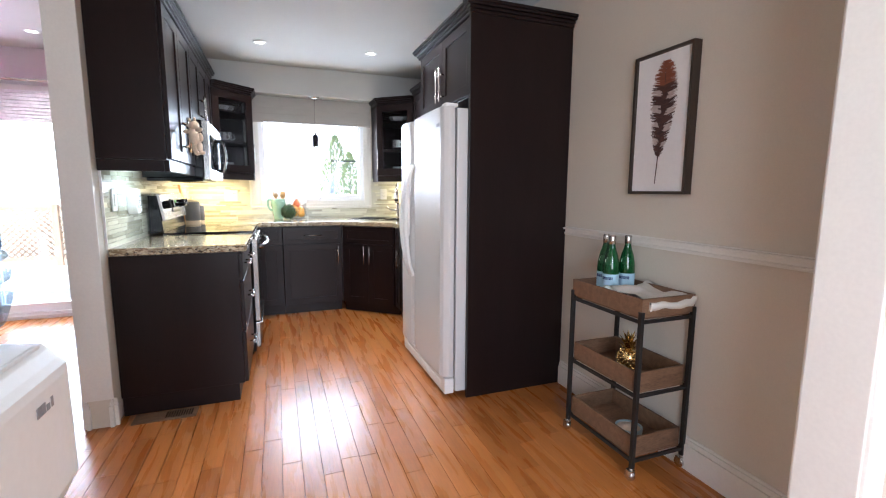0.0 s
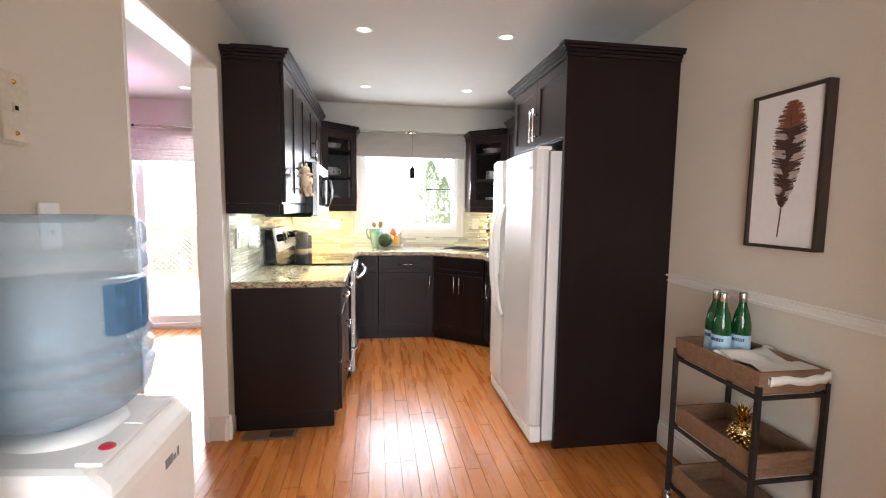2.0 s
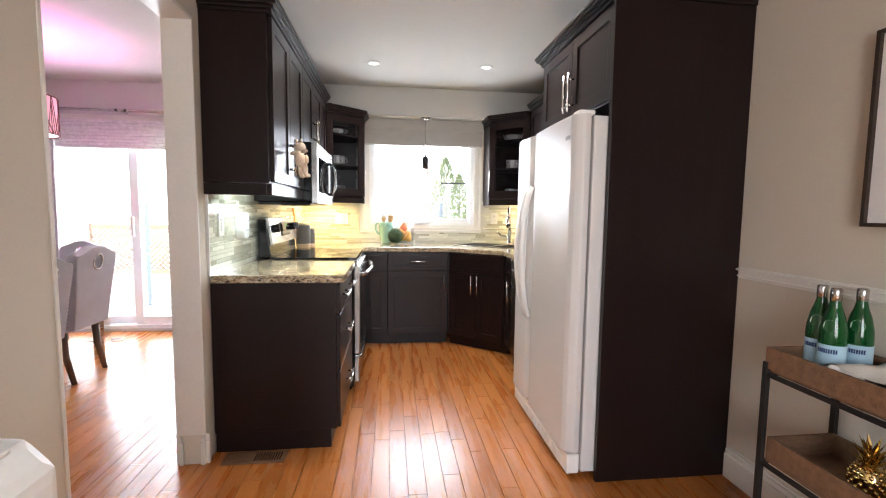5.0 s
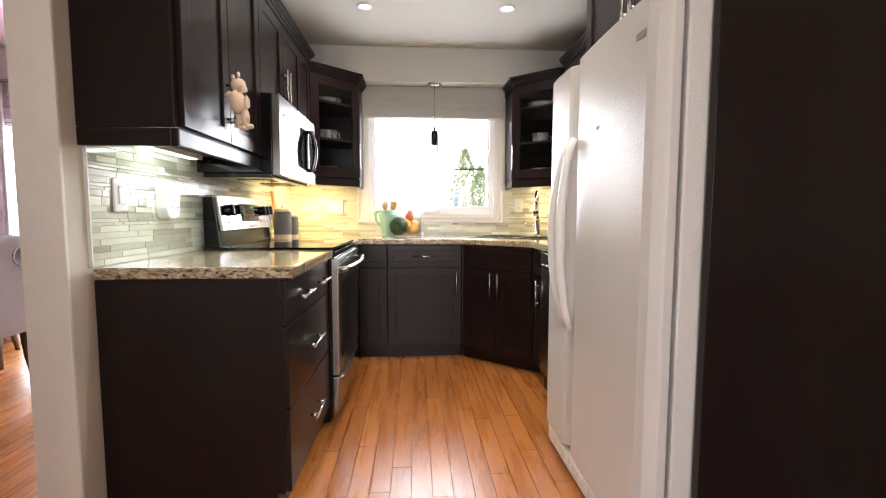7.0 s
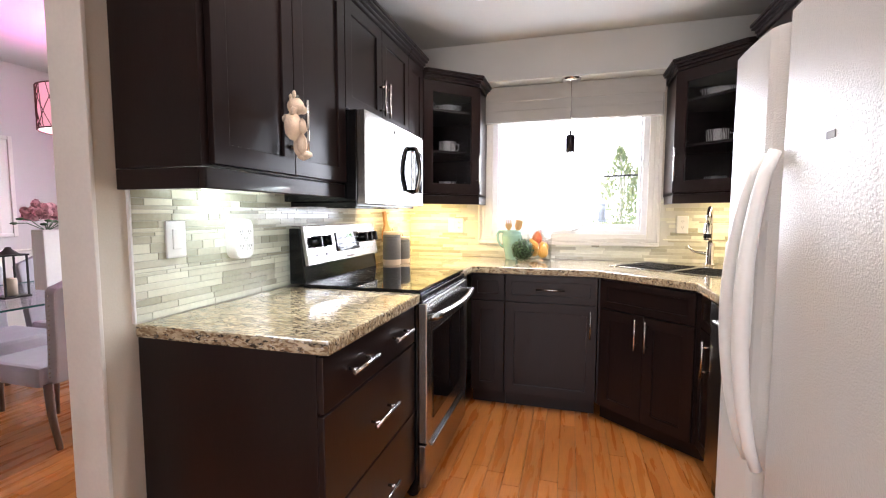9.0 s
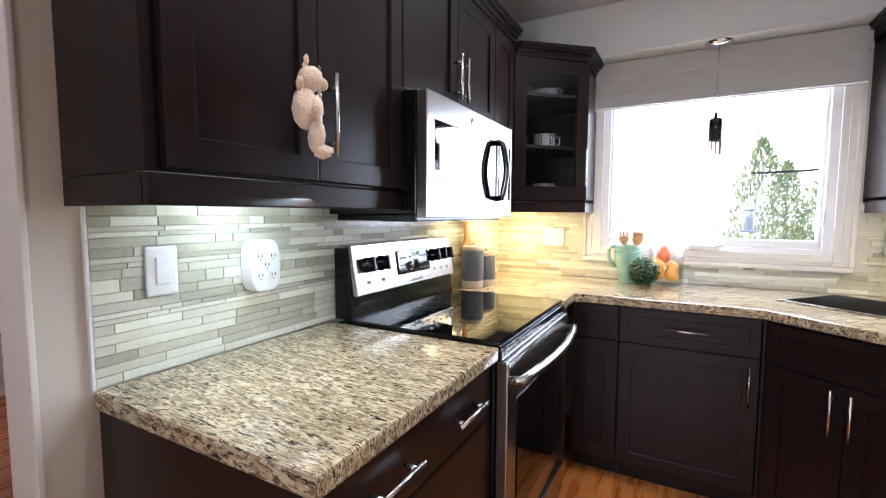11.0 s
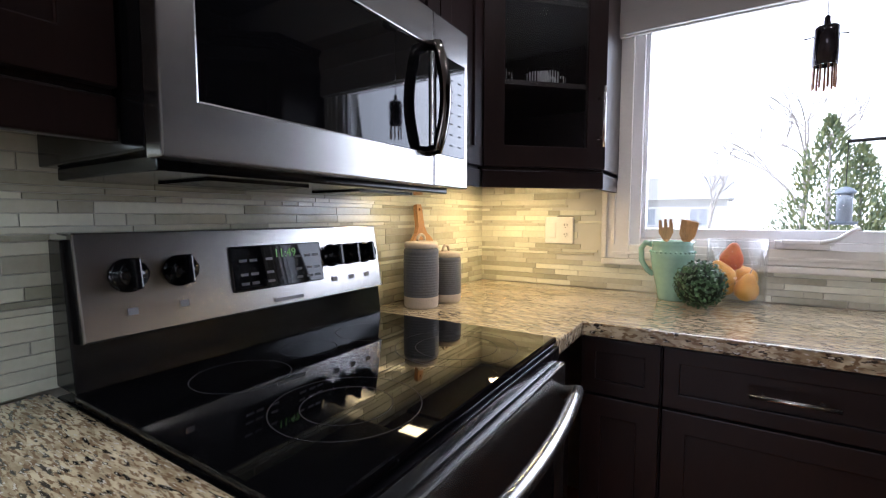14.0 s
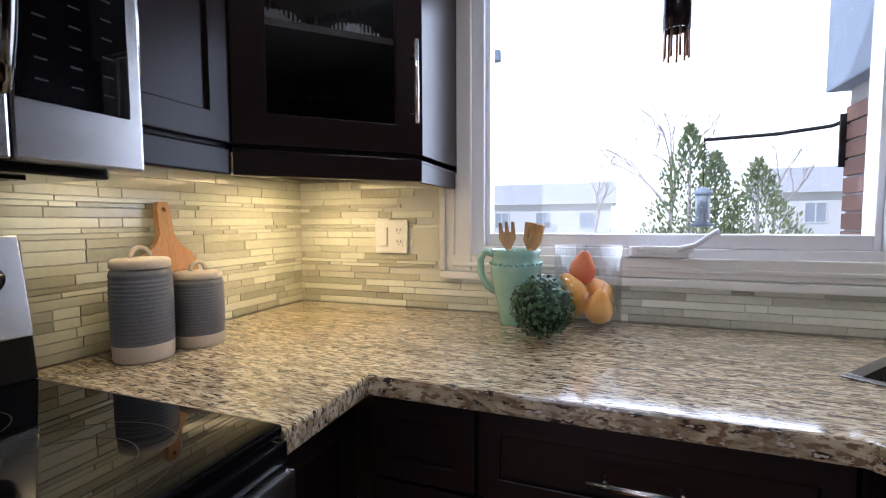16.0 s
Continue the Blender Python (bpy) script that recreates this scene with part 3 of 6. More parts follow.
def upper(name, m, w, zdoor0, ztop, doors, dep=0.305, rail=True, label="", glass=False, hz=0.16, hl=0.2, end0=False, end1=False, handle_side=None):
    c = thing(name, m, label, "cabinet", "upper kitchen cabinets")
    carcass(c, 0, w, dep, zdoor0 - 0.006, ztop)
    n = doors
    for i in range(n):
        e0 = 0.024 if end0 else 0.0
        xa, xb = e0 + (w - e0) * i / n, e0 + (w - e0) * (i + 1) / n
        d = shaker(c, xa, xb, zdoor0, ztop - 0.004, -dep)
        right = (i % 2 == 0) if n > 1 else (handle_side != 'L')
        hx = xb - 0.03 if right else xa + 0.03
        bar_handle(d, hx, zdoor0 + hz, -dep - 0.02, hl)
    if rail:
        bm = B()
        box(bm, 0, w, -dep - 0.012, -dep + 0.012, UB, zdoor0 - 0.008, 0.004)
        if end0:
            box(bm, 0, 0.02, -dep + 0.012, -0.004, UB, zdoor0 - 0.008, 0.003)
        part("light_rail", bm, ESPRESSO, c)
    bm = B()
    crown(bm, 0, w, dep, ztop, None, end0, end1)
    part("crown_moulding", bm, ESPRESSO, c)
    return c


ESL = "espresso-stained wooden upper cabinet with shaker doors"
upper("wall_cabinet", pose(0, -2.40, 0, 0, 0, 90), 0.752, 1.37, UT, 2, label=ESL + " over the granite counter", end0=True)
upper("wall_cabinet", pose(0, -1.646, 0, 0, 0, 90), 0.757, 1.685, UT, 2, label=ESL + " above the microwave", rail=False, hz=0.12, hl=0.17)
upper("wall_cabinet", pose(0, -0.887, 0, 0, 0, 90), 0.257, 1.37, UT, 1, label="narrow " + ESL, handle_side='L', hz=0.17)
upper("wall_cabinet", pose(XR, -0.64, 0, 0, 0, -90), 1.20, 1.37, UT, 3, label=ESL + " beside the fridge")
upper("wall_cabinet", pose(XR, -1.845, 0, 0, 0, -90), 0.918, 1.74, UT, 2, dep=0.62, label=ESL + " above the white fridge", rail=False, hz=0.13, hl=0.2, end0=True)


def corner_cabinet(m, side, label):
    """A diagonal corner wall cabinet; local corner at the origin, legs along +x and -y; side 1 for the left corner, -1 mirrored."""
    c = thing("corner_cabinet", m, label, "cabinet", "glass corner cabinets")
    s = side
    L, D = 0.625, 0.315
    UT = 2.10
    out = [(0.004 * s, -0.004), (L * s, -0.004), (L * s, -D), (D * s, -L), (0.004 * s, -L)]
    inn = [(0.02 * s, -0.02), ((L - 0.018) * s, -0.02), ((L - 0.018) * s, -D + 0.002), ((D - 0.002) * s, -L + 0.018), (0.02 * s, -L + 0.018)]
    bm = B()
    for i in (0, 1, 3, 4):
        j = (i + 1) % 5
        prism(bm, [out[i], out[j], inn[j], inn[i]], 1.36, UT)
    prism(bm, out, 1.355, 1.375)
    prism(bm, out, UT - 0.02, UT)
    part("body", bm, ESPRESSO, c)
    for z in (1.645, 1.915):
        bm = B()
        prism(bm, [(p[0] * 0.99, p[1] * 0.99) for p in inn], z, z + 0.016)
        part("shelf", bm, BLACKIN, c)
    a, b_ = Vector((D * s, -L, 0)), Vector((L * s, -D, 0))
    if s < 0:
        a, b_ = b_, a
    d = b_ - a
    dm = Matrix.Translation(a) @ Matrix.Rotation(math.atan2(d.y, d.x), 4, 'Z')
    w = d.length
    dd = shaker(c, 0, w, 1.37, UT - 0.004, 0, glass=True, st=0.07)
    dd.matrix_local = dm
    bar_handle(dd, w - 0.03 if s > 0 else 0.03, 1.37 + 0.17, -0.02, 0.2)
    bm = B()
    box(bm, 0, w, -0.012, 0.012, UB, 1.362, 0.004, dm)
    prism(bm, [(L * s, -0.035), ((L - 0.018) * s, -0.035), ((L - 0.018) * s, -D - 0.004), (L * s, -D - 0.004)], UB, 1.354)
    part("light_rail", bm, ESPRESSO, c)
    bm = B()
    for o, z0, z1 in ((0.008, 0.0, 0.018), (0.018, 0.018, 0.034), (0.034, 0.034, 0.048), (0.042, 0.048, 0.064)):
        k = 0.02 + o
        prism(bm, [(0.004 * s, -0.004), ((L + o) * s, -0.004), ((L + o) * s, -D - k * 0.75), ((D + k * 0.75) * s, -L), (0.004 * s, -L)], UT + z0, UT + z1)
    part("crown_moulding", bm, ESPRESSO, c)
    return c


corner_cabinet(pose(0, 0, 0), 1, "espresso corner cabinet with reeded glass door and white dishes")
corner_cabinet(pose(XR, 0, 0), -1, "espresso corner cabinet with reeded glass door beside the sink")

# tall end panel beside the fridge
p = thing("tall_end_panel", pose(XR, -2.764, 0), "tall espresso wooden end panel beside the fridge", "panel")
bm = B()
box(bm, -0.652, -0.004, -0.025, 0.0, 0, UT, 0.002)
part("panel", bm, ESPRESSO, p)
bm = B()
for o, z0, z1 in ((0.008, 0.0, 0.018), (0.018, 0.018, 0.034), (0.034, 0.034, 0.048), (0.042, 0.048, 0.064)):
    box(bm, -0.652 - o, -0.004, -0.025 - o, -0.002, UT + z0, UT + z1, 0.003)
part("crown_moulding", bm, ESPRESSO, p)


def base(name, m, w, label, dep=0.60, toe=0.06):
    c = thing(name, m, label, "cabinet", "base kitchen cabinets")
    bm = B()
    box(bm, 0, w, -dep, -0.004, 0.10, 0.868, 0.002)
    box(bm, 0, w, -dep + toe, -0.01, 0.0, 0.10)
    part("body", bm, ESPRESSO, c)
    return c


ESB = "espresso-stained wooden base cabinet"
c = base("base_cabinet", pose(0, -2.36, 0, 0, 0, 90), 0.712, ESB + " with three drawers under the granite counter", 0.61, 0.03)
for i, (z0, z1) in enumerate(((0.705, 0.862), (0.41, 0.70), (0.105, 0.405))):
    d = shaker(c, 0, 0.712, z0, z1, -0.61, "drawer", slab=True)
    if i == 0:
        bar_handle(d, 0.20, 0.785, -0.63, 0.17, False)
        bar_handle(d, 0.53, 0.785, -0.63, 0.17, False)
    else:
        bar_handle(d, 0.356, (z0 + z1) / 2, -0.63, 0.2, False)
c = base("base_cabinet", pose(0.645, 0, 0), 0.215, "narrow " + ESB + " in the corner")
shaker(c, 0, 0.213, 0.697, 0.862, -0.60, "drawer", 0.04)
shaker(c, 0, 0.213, 0.105, 0.692, -0.60)
c = base("base_cabinet", pose(0.862, 0, 0), 0.55, ESB + " with a drawer below the window")
d = shaker(c, 0, 0.55, 0.697, 0.862, -0.60, "drawer", 0.04)
bar_handle(d, 0.275, 0.78, -0.62, 0.17, False)
d = shaker(c, 0, 0.55, 0.105, 0.692, -0.60)
bar_handle(d, 0.51, 0.58, -0.62, 0.17)
c = thing("base_cabinet", pose(0, -0.884, 0, 0, 0, 90), ESB + " between range and corner", "cabinet", "base kitchen cabinets")
bm = B()
box(bm, 0, 0.244, -0.60, -0.004, 0.10, 0.868, 0.002)
box(bm, 0, 0.244, -0.54, -0.01, 0.0, 0.10)
part("body", bm, ESPRESSO, c)
d = shaker(c, 0, 0.244, 0.105, 0.862, -0.60)
bar_handle(d, 0.04, 0.60, -0.62, 0.17)

# diagonal sink cabinet
c = thing("sink_cabinet", pose(0, 0, 0), "espresso diagonal sink cabinet with two doors", "cabinet", "base kitchen cabinets")
A1, A2 = Vector((1.425, -0.625, 0)), Vector((1.865, -1.0, 0))
bm = B()
box(bm, 1.416, 1.43, -0.62, -0.3, 0.10, 0.868)
prism(bm, [(A1.x, A1.y), (A2.x, A2.y), (A2.x + 0.03, A2.y + 0.01), (A1.x + 0.01, A1.y + 0.03)], 0.10, 0.868)
prism(bm, [(A1.x + 0.02, A1.y + 0.06), (A2.x + 0.05, A2.y + 0.05), (A2.x + 0.07, A2.y + 0.06), (A1.x + 0.03, A1.y + 0.09)], 0.0, 0.10)
part("body", bm, ESPRESSO, c)
d = A2 - A1
dm = Matrix.Translation(A1) @ Matrix.Rotation(math.atan2(d.y, d.x), 4, 'Z')
w = d.length
q = shaker(c, 0.02, w - 0.02, 0.697, 0.862, 0, "false_drawer", 0.04)
q.matrix_local = dm
for i in (0, 1):
    q = shaker(c, 0.02 + (w - 0.04) / 2 * i, 0.02 + (w - 0.04) / 2 * (i + 1), 0.105, 0.692, 0)
    q.matrix_local = dm
    bar_handle(q, w / 2 + (0.03 if i else -0.03), 0.59, -0.02, 0.17)
c = base("base_cabinet", pose(XR, -1.0, 0, 0, 0, -90), 0.2, "narrow " + ESB + " between sink and dishwasher")
shaker(c, 0, 0.2, 0.697, 0.862, -0.60, "drawer", 0.04)
d = shaker(c, 0, 0.2, 0.105, 0.692, -0.60, st=0.045)
bar_handle(d, 0.165, 0.585, -0.62, 0.17)

# worktops
bm = B()
prism(bm, [(0.009, -2.372), (0.655, -2.372), (0.655, -1.648), (0.009, -1.648)], 0.87, 0.91, 0.008)
tagged(part("countertop", bm, GRANITE), "speckled beige granite countertop with eased edge", "countertop", "granite worktops")
SC, SA = Vector((1.912, -0.452)), radians(-40)


def sink_pt(u, v):
    return (SC.x + u * math.cos(SA) - v * math.sin(SA), SC.y + u * math.sin(SA) + v * math.cos(SA))


bm = B()
hole = [sink_pt(u, v) for u, v in ((-0.36, -0.19), (0.36, -0.19), (0.36, 0.19), (-0.36, 0.19))]
prism(bm, [(0.009, -0.885), (0.655, -0.885), (0.655, -0.648), (1.405, -0.648), (1.832, -1.012), (1.832, -1.868), (XR - 0.004, -1.868), (XR - 0.004, -0.009), (0.009, -0.009)],
      0.87, 0.91, 0.006, None, [hole])
tagged(part("countertop", bm, GRANITE), "speckled beige granite worktop turning round the corner", "countertop", "granite worktops")


def sink():
    s = thing("kitchen_sink", pose(SC.x, SC.y, 0.868, 0, 0, -40), "double bowl stainless steel undermount sink", "sink")
    for x0, x1 in ((-0.37, -0.01), (0.01, 0.37)):
        bm = B()
        for a, b_, c_, d_, z0, z1 in ((x0, x1, -0.2, -0.19, -0.18, 0), (x0, x1, 0.19, 0.2, -0.18, 0), (x0, x0 + 0.01, -0.19, 0.19, -0.18, 0), (x1 - 0.01, x1, -0.19, 0.19, -0.18, 0), (x0, x1, -0.2, 0.2, -0.19, -0.18)):
            box(bm, a, b_, c_, d_, z0, z1)
        bowl = part("bowl", bm, STEEL, s)
        bm = B()
        lathe(bm, [(0, -0.176), (0.03, -0.176), (0.04, -0.179)], 20, Matrix.Translation(((x0 + x1) / 2, 0, 0)))
        part("drain", bm, POLISH, bowl)
    bm = B()
    for a, b_, c_, d_ in ((-0.375, 0.375, -0.205, -0.185), (-0.375, 0.375, 0.185, 0.205), (-0.375, -0.355, -0.2, 0.2), (0.355, 0.375, -0.2, 0.2), (-0.015, 0.015, -0.2, 0.2)):
        box(bm, a, b_, c_, d_, -0.004, 0.0)
    for a, b_, c_, d_ in ((-0.378, 0.378, -0.208, -0.184), (-0.378, 0.378, 0.184, 0.208), (-0.378, -0.354, -0.184, 0.184), (0.354, 0.378, -0.184, 0.184), (-0.014, 0.014, -0.184, 0.184)):
        box(bm, a, b_, c_, d_, 0.0425, 0.0465, 0.0015)
    for a, b_, c_, d_ in ((-0.36, 0.36, -0.19, -0.184), (-0.36, 0.36, 0.184, 0.19), (-0.36, -0.354, -0.184, 0.184), (0.354, 0.36, -0.184, 0.184)):
        box(bm, a, b_, c_, d_, 0.0, 0.044)
    part("rim", bm, STEEL, s)


sink()


def faucet():
    f = thing("kitchen_faucet", pose(2.11, -0.17, 0.91, 0, 0, -112), "chrome pull-down kitchen faucet with side lever", "faucet")
    bm = B()
    lathe(bm, [(0, 0), (0.03, 0), (0.03, 0.012), (0.024, 0.02), (0.022, 0.13), (0.018, 0.15)], 20)
    part("base", bm, POLISH, f)
    bm = B()
    pts = [(0, 0, 0.14), (0, 0, 0.28)] + [(0.07 - 0.07 * math.cos(a), 0, 0.28 + 0.09 * math.sin(a)) for a in [math.pi * k / 10 for k in range(1, 10)]] + [(0.14, 0, 0.27)]
    tube(bm, pts, 0.012, 12)
    part("spout", bm, POLISH, f)
    bm = B()
    lathe(bm, [(0, 0.17), (0.019, 0.17), (0.021, 0.18), (0.019, 0.26), (0.013, 0.275)], 18, Matrix.Translation((0.14, 0, 0)))
    sp = part("spray_head", bm, POLISH, f)
    bm = B()
    lathe(bm, [(0.0215, 0.185), (0.0215, 0.21)], 18, Matrix.Translation((0.14, 0, 0)))
    part("rubber_ring", bm, BLACK, sp)
    bm = B()
    tube(bm, [(0, -0.015, 0.075), (0, -0.05, 0.08), (0, -0.09, 0.085), (0, -0.115, 0.11), (0, -0.12, 0.125)], [0.014, 0.012, 0.009, 0.008, 0.007], 10)
    part("lever", bm, POLISH, f)


faucet()


# ---- appliances ----
def fridge():
    f = thing("refrigerator", pose(XR, 0, 0), "white side-by-side refrigerator with curved handles", "refrigerator")
    Y0, Y1, YG = -2.756, -1.855, -2.162
    bm = B()
    box(bm, -0.71, -0.03, Y0 + 0.004, Y1 - 0.004, 0.03, 1.665, 0.008)
    part("body", bm, ENAMEL, f)

    def slab(y0, y1, z0, z1):
        bm = B()
        n = 16
        pts = [(-0.722, y0 + 0.004), (-0.722, y1 - 0.004)]
        front = []
        for i in range(n + 1):
            u = (1 - math.cos(math.pi * i / n)) / 2
            d = min(u, 1 - u) * (y1 - y0)
            edge = 0.04 * max(0.0, 1 - d / 0.045) ** 2
            front.append((-0.79 - 0.008 * (1 - (2 * u - 1) ** 2) + edge, y1 + (y0 - y1) * u))
        prism(bm, pts + front, z0, z1, 0.004)
        return part("door", bm, ENAMEL, f)

    near = slab(Y0, YG - 0.003, 0.125, 1.672)
    far = slab(YG + 0.003, Y1, 0.125, 1.672)
    bm = B()
    box(bm, -0.775, -0.715, Y0 + 0.01, Y1 - 0.01, 0.02, 0.115, 0.008)
    for i in range(14):
        box(bm, -0.78, -0.77, Y0 + 0.08 + i * 0.052, Y0 + 0.12 + i * 0.052, 0.05, 0.085, 0.003)
    part("toe_grille", bm, WHITEP, f)
    for yy, dd in ((YG - 0.028, near), (YG + 0.028, far)):
        bm = B()
        pts = []
        for i in range(15):
            u = i / 14
            pts.append((-0.80 - 0.055 * math.sin(math.pi * u) ** 0.7, yy + (0.018 if dd is far else -0.018) * math.sin(math.pi * u), 0.635 + 0.745 * u))
        tube(bm, pts, [0.013 + 0.005 * math.sin(math.pi * i / 14) for i in range(15)], 10)
        part("handle", bm, WHITEP, dd, "curved white handle")
    bm = B()
    box(bm, -0.806, -0.79, YG + 0.06, Y1 - 0.05, 0.90, 1.16, 0.01)
    di = part("dispenser", bm, WHITEP, far)
    bars(di, "recess", [(YG + 0.085, Y1 - 0.075, 0.93, 1.06)], GREYBAR, 'x', -0.8085)
    for yy in (Y0 + 0.05, Y1 - 0.05):
        bm = B()
        box(bm, -0.775, -0.70, yy - 0.035, yy + 0.035, 1.668, 1.69, 0.008)
        part("hinge_cover", bm, WHITEP, f)
    bars(near, "nameplate", [(-2.70, -2.65, 1.567, 1.585)], GREYBAR, 'x', -0.797)
    bars(near, "small_badge", [(-2.42, -2.392, 1.372, 1.386)], GREYBAR, 'x', -0.799)


fridge()


def range_cooker():
    r = thing("range_cooker", pose(0, -1.645, 0, 0, 0, 90), "stainless steel electric range with black glass cooktop", "range")
    W = 0.758
    bm = B()
    box(bm, 0, W, -0.64, -0.03, 0.03, 0.905, 0.004)
    part("body", bm, BLACK, r)
    for x in (0.05, W - 0.05):
        bm = B()
        lathe(bm, [(0, 0), (0.022, 0), (0.022, 0.01), (0.01, 0.014), (0.01, 0.035)], 14, Matrix.Translation((x, -0.6, 0)))
        part("foot", bm, BLACK, r)
    bm = B()
    box(bm, 0.001, W - 0.001, -0.655, -0.10, 0.9055, 0.922, 0.005)
    top = part("cooktop", bm, BLACKGLASS, r, "black glass cooktop")
    for x, y, rad in ((0.21, -0.50, 0.115), (0.56, -0.49, 0.135), (0.20, -0.25, 0.085), (0.56, -0.24, 0.085), (0.56, -0.49, 0.09), (0.21, -0.50, 0.07), (0.38, -0.22, 0.06)):
        bm = B()
        lathe(bm, [(rad - 0.0009, 0.9222), (rad, 0.9224), (rad + 0.0009, 0.9222)], 56, Matrix.Translation((x, y, 0)))
        part("burner_ring", bm, DIMPRINT, top, "thin grey printed ring")
    # back guard, leaning back

    def extrude_x(prof_, x0, x1, material, name, parent, label=""):
        bm = B()
        prism(bm, [(p[1], p[0]) for p in prof_], x0, x1, 0.003, Matrix(((0, 0, 1, 0), (0, 1, 0, 0), (1, 0, 0, 0), (0, 0, 0, 1))))
        bmesh.ops.recalc_face_normals(bm, faces=bm.faces)
        return part(name, bm, material, parent, label)

    g = extrude_x([(-0.11, 0.922), (-0.03, 0.922), (-0.03, 1.172), (-0.08, 1.172)], 0.002, W - 0.002, BLACK, "backguard", r)
    extrude_x([(-0.124, 1.005), (-0.104, 1.001), (-0.075, 1.177), (-0.035, 1.179), (-0.035, 1.183), (-0.095, 1.183)], 0.012, W - 0.012, STEEL, "control_panel", g, "stainless control panel")
    tilt = math.atan2(0.029, 0.178)
    pm = Matrix.Translation((0, -0.1095, 1.094)) @ Matrix.Rotation(-tilt, 4, 'X')
    bm = B()
    box(bm, 0.275, 0.52, -0.006, 0.004, -0.046, 0.052, 0.003, pm)
    scr = part("display", bm, BLACKGLASS, g, "black clock display")
    letters("clock_digits", "11:49", 0.028, pm @ pose(0.41, -0.0072, 0.03, 90, 0, 0), mat("clock_green", (0.05, 0.2, 0.05), emit=(0.45, 0.9, 0.2), power=0.2), scr, 0.0004)
    bm = B()
    for x in (0.30, 0.325, 0.365, 0.445, 0.475, 0.5):
        for z in (-0.03, -0.01, 0.02):
            if abs(x - 0.41) > 0.03 or z < 0:
                box(bm, x - 0.009, x + 0.009, -0.0068, -0.006, z - 0.003, z + 0.003, 0, pm)
    tagged(part("printed_marks", bm, mat("display_print", (0.12, 0.12, 0.13), 0.6, bump=0), scr), kind="stuff")
    for x in (0.085, 0.172, 0.56, 0.622, 0.684):
        bm = B()
        km = pm @ Matrix.Translation((x, -0.003, 0.014)) @ Matrix.Rotation(radians(90), 4, 'X')
        lathe(bm, [(0, 0.028), (0.021, 0.028), (0.024, 0.022), (0.026, 0.004), (0.03, 0.0)], 22, km)
        box(bm, -0.006, 0.006, -0.027, 0.027, 0.02, 0.038, 0.003, km)
        part("knob", bm, BLACK, g, "black control knob")
        bars_bm = B()
        box(bars_bm, x - 0.008, x + 0.008, -0.0035, -0.0025, -0.055, -0.043, 0, pm)
        part("knob_mark", bars_bm, GREYBAR, g)
    bm = B()
    box(bm, 0.37, 0.45, -0.0035, -0.0025, -0.08, -0.072, 0, pm)
    part("nameplate", bm, GREYBAR, g)
    # oven door and drawer
    bm = B()
    box(bm, 0.006, W - 0.006, -0.68, -0.642, 0.26, 0.865, 0.005)
    d = part("oven_door", bm, STEEL, r)
    bm = B()
    box(bm, 0.09, W - 0.09, -0.683, -0.6805, 0.34, 0.73, 0.002)
    part("oven_window", bm, BLACKGLASS, d, "dark oven window")
    bm = B()
    pts = [(0.03, -0.675, 0.80)] + [(0.03 + (W - 0.06) * i / 14, -0.715 - 0.028 * math.sin(math.pi * i / 14), 0.81) for i in range(15)] + [(W - 0.03, -0.675, 0.80)]
    tube(bm, pts, 0.015, 12)
    part("oven_handle", bm, STEEL, d, "bowed stainless handle")
    bm = B()
    box(bm, 0.006, W - 0.006, -0.675, -0.642, 0.06, 0.25, 0.005)
    box(bm, 0.08, W - 0.08, -0.69, -0.67, 0.215, 0.235, 0.006)
    part("storage_drawer", bm, STEEL, r)
    bm = B()
    box(bm, 0.0, W, -0.662, -0.642, 0.868, 0.9, 0.004)
    part("vent_strip", bm, BLACK, r)


range_cooker()


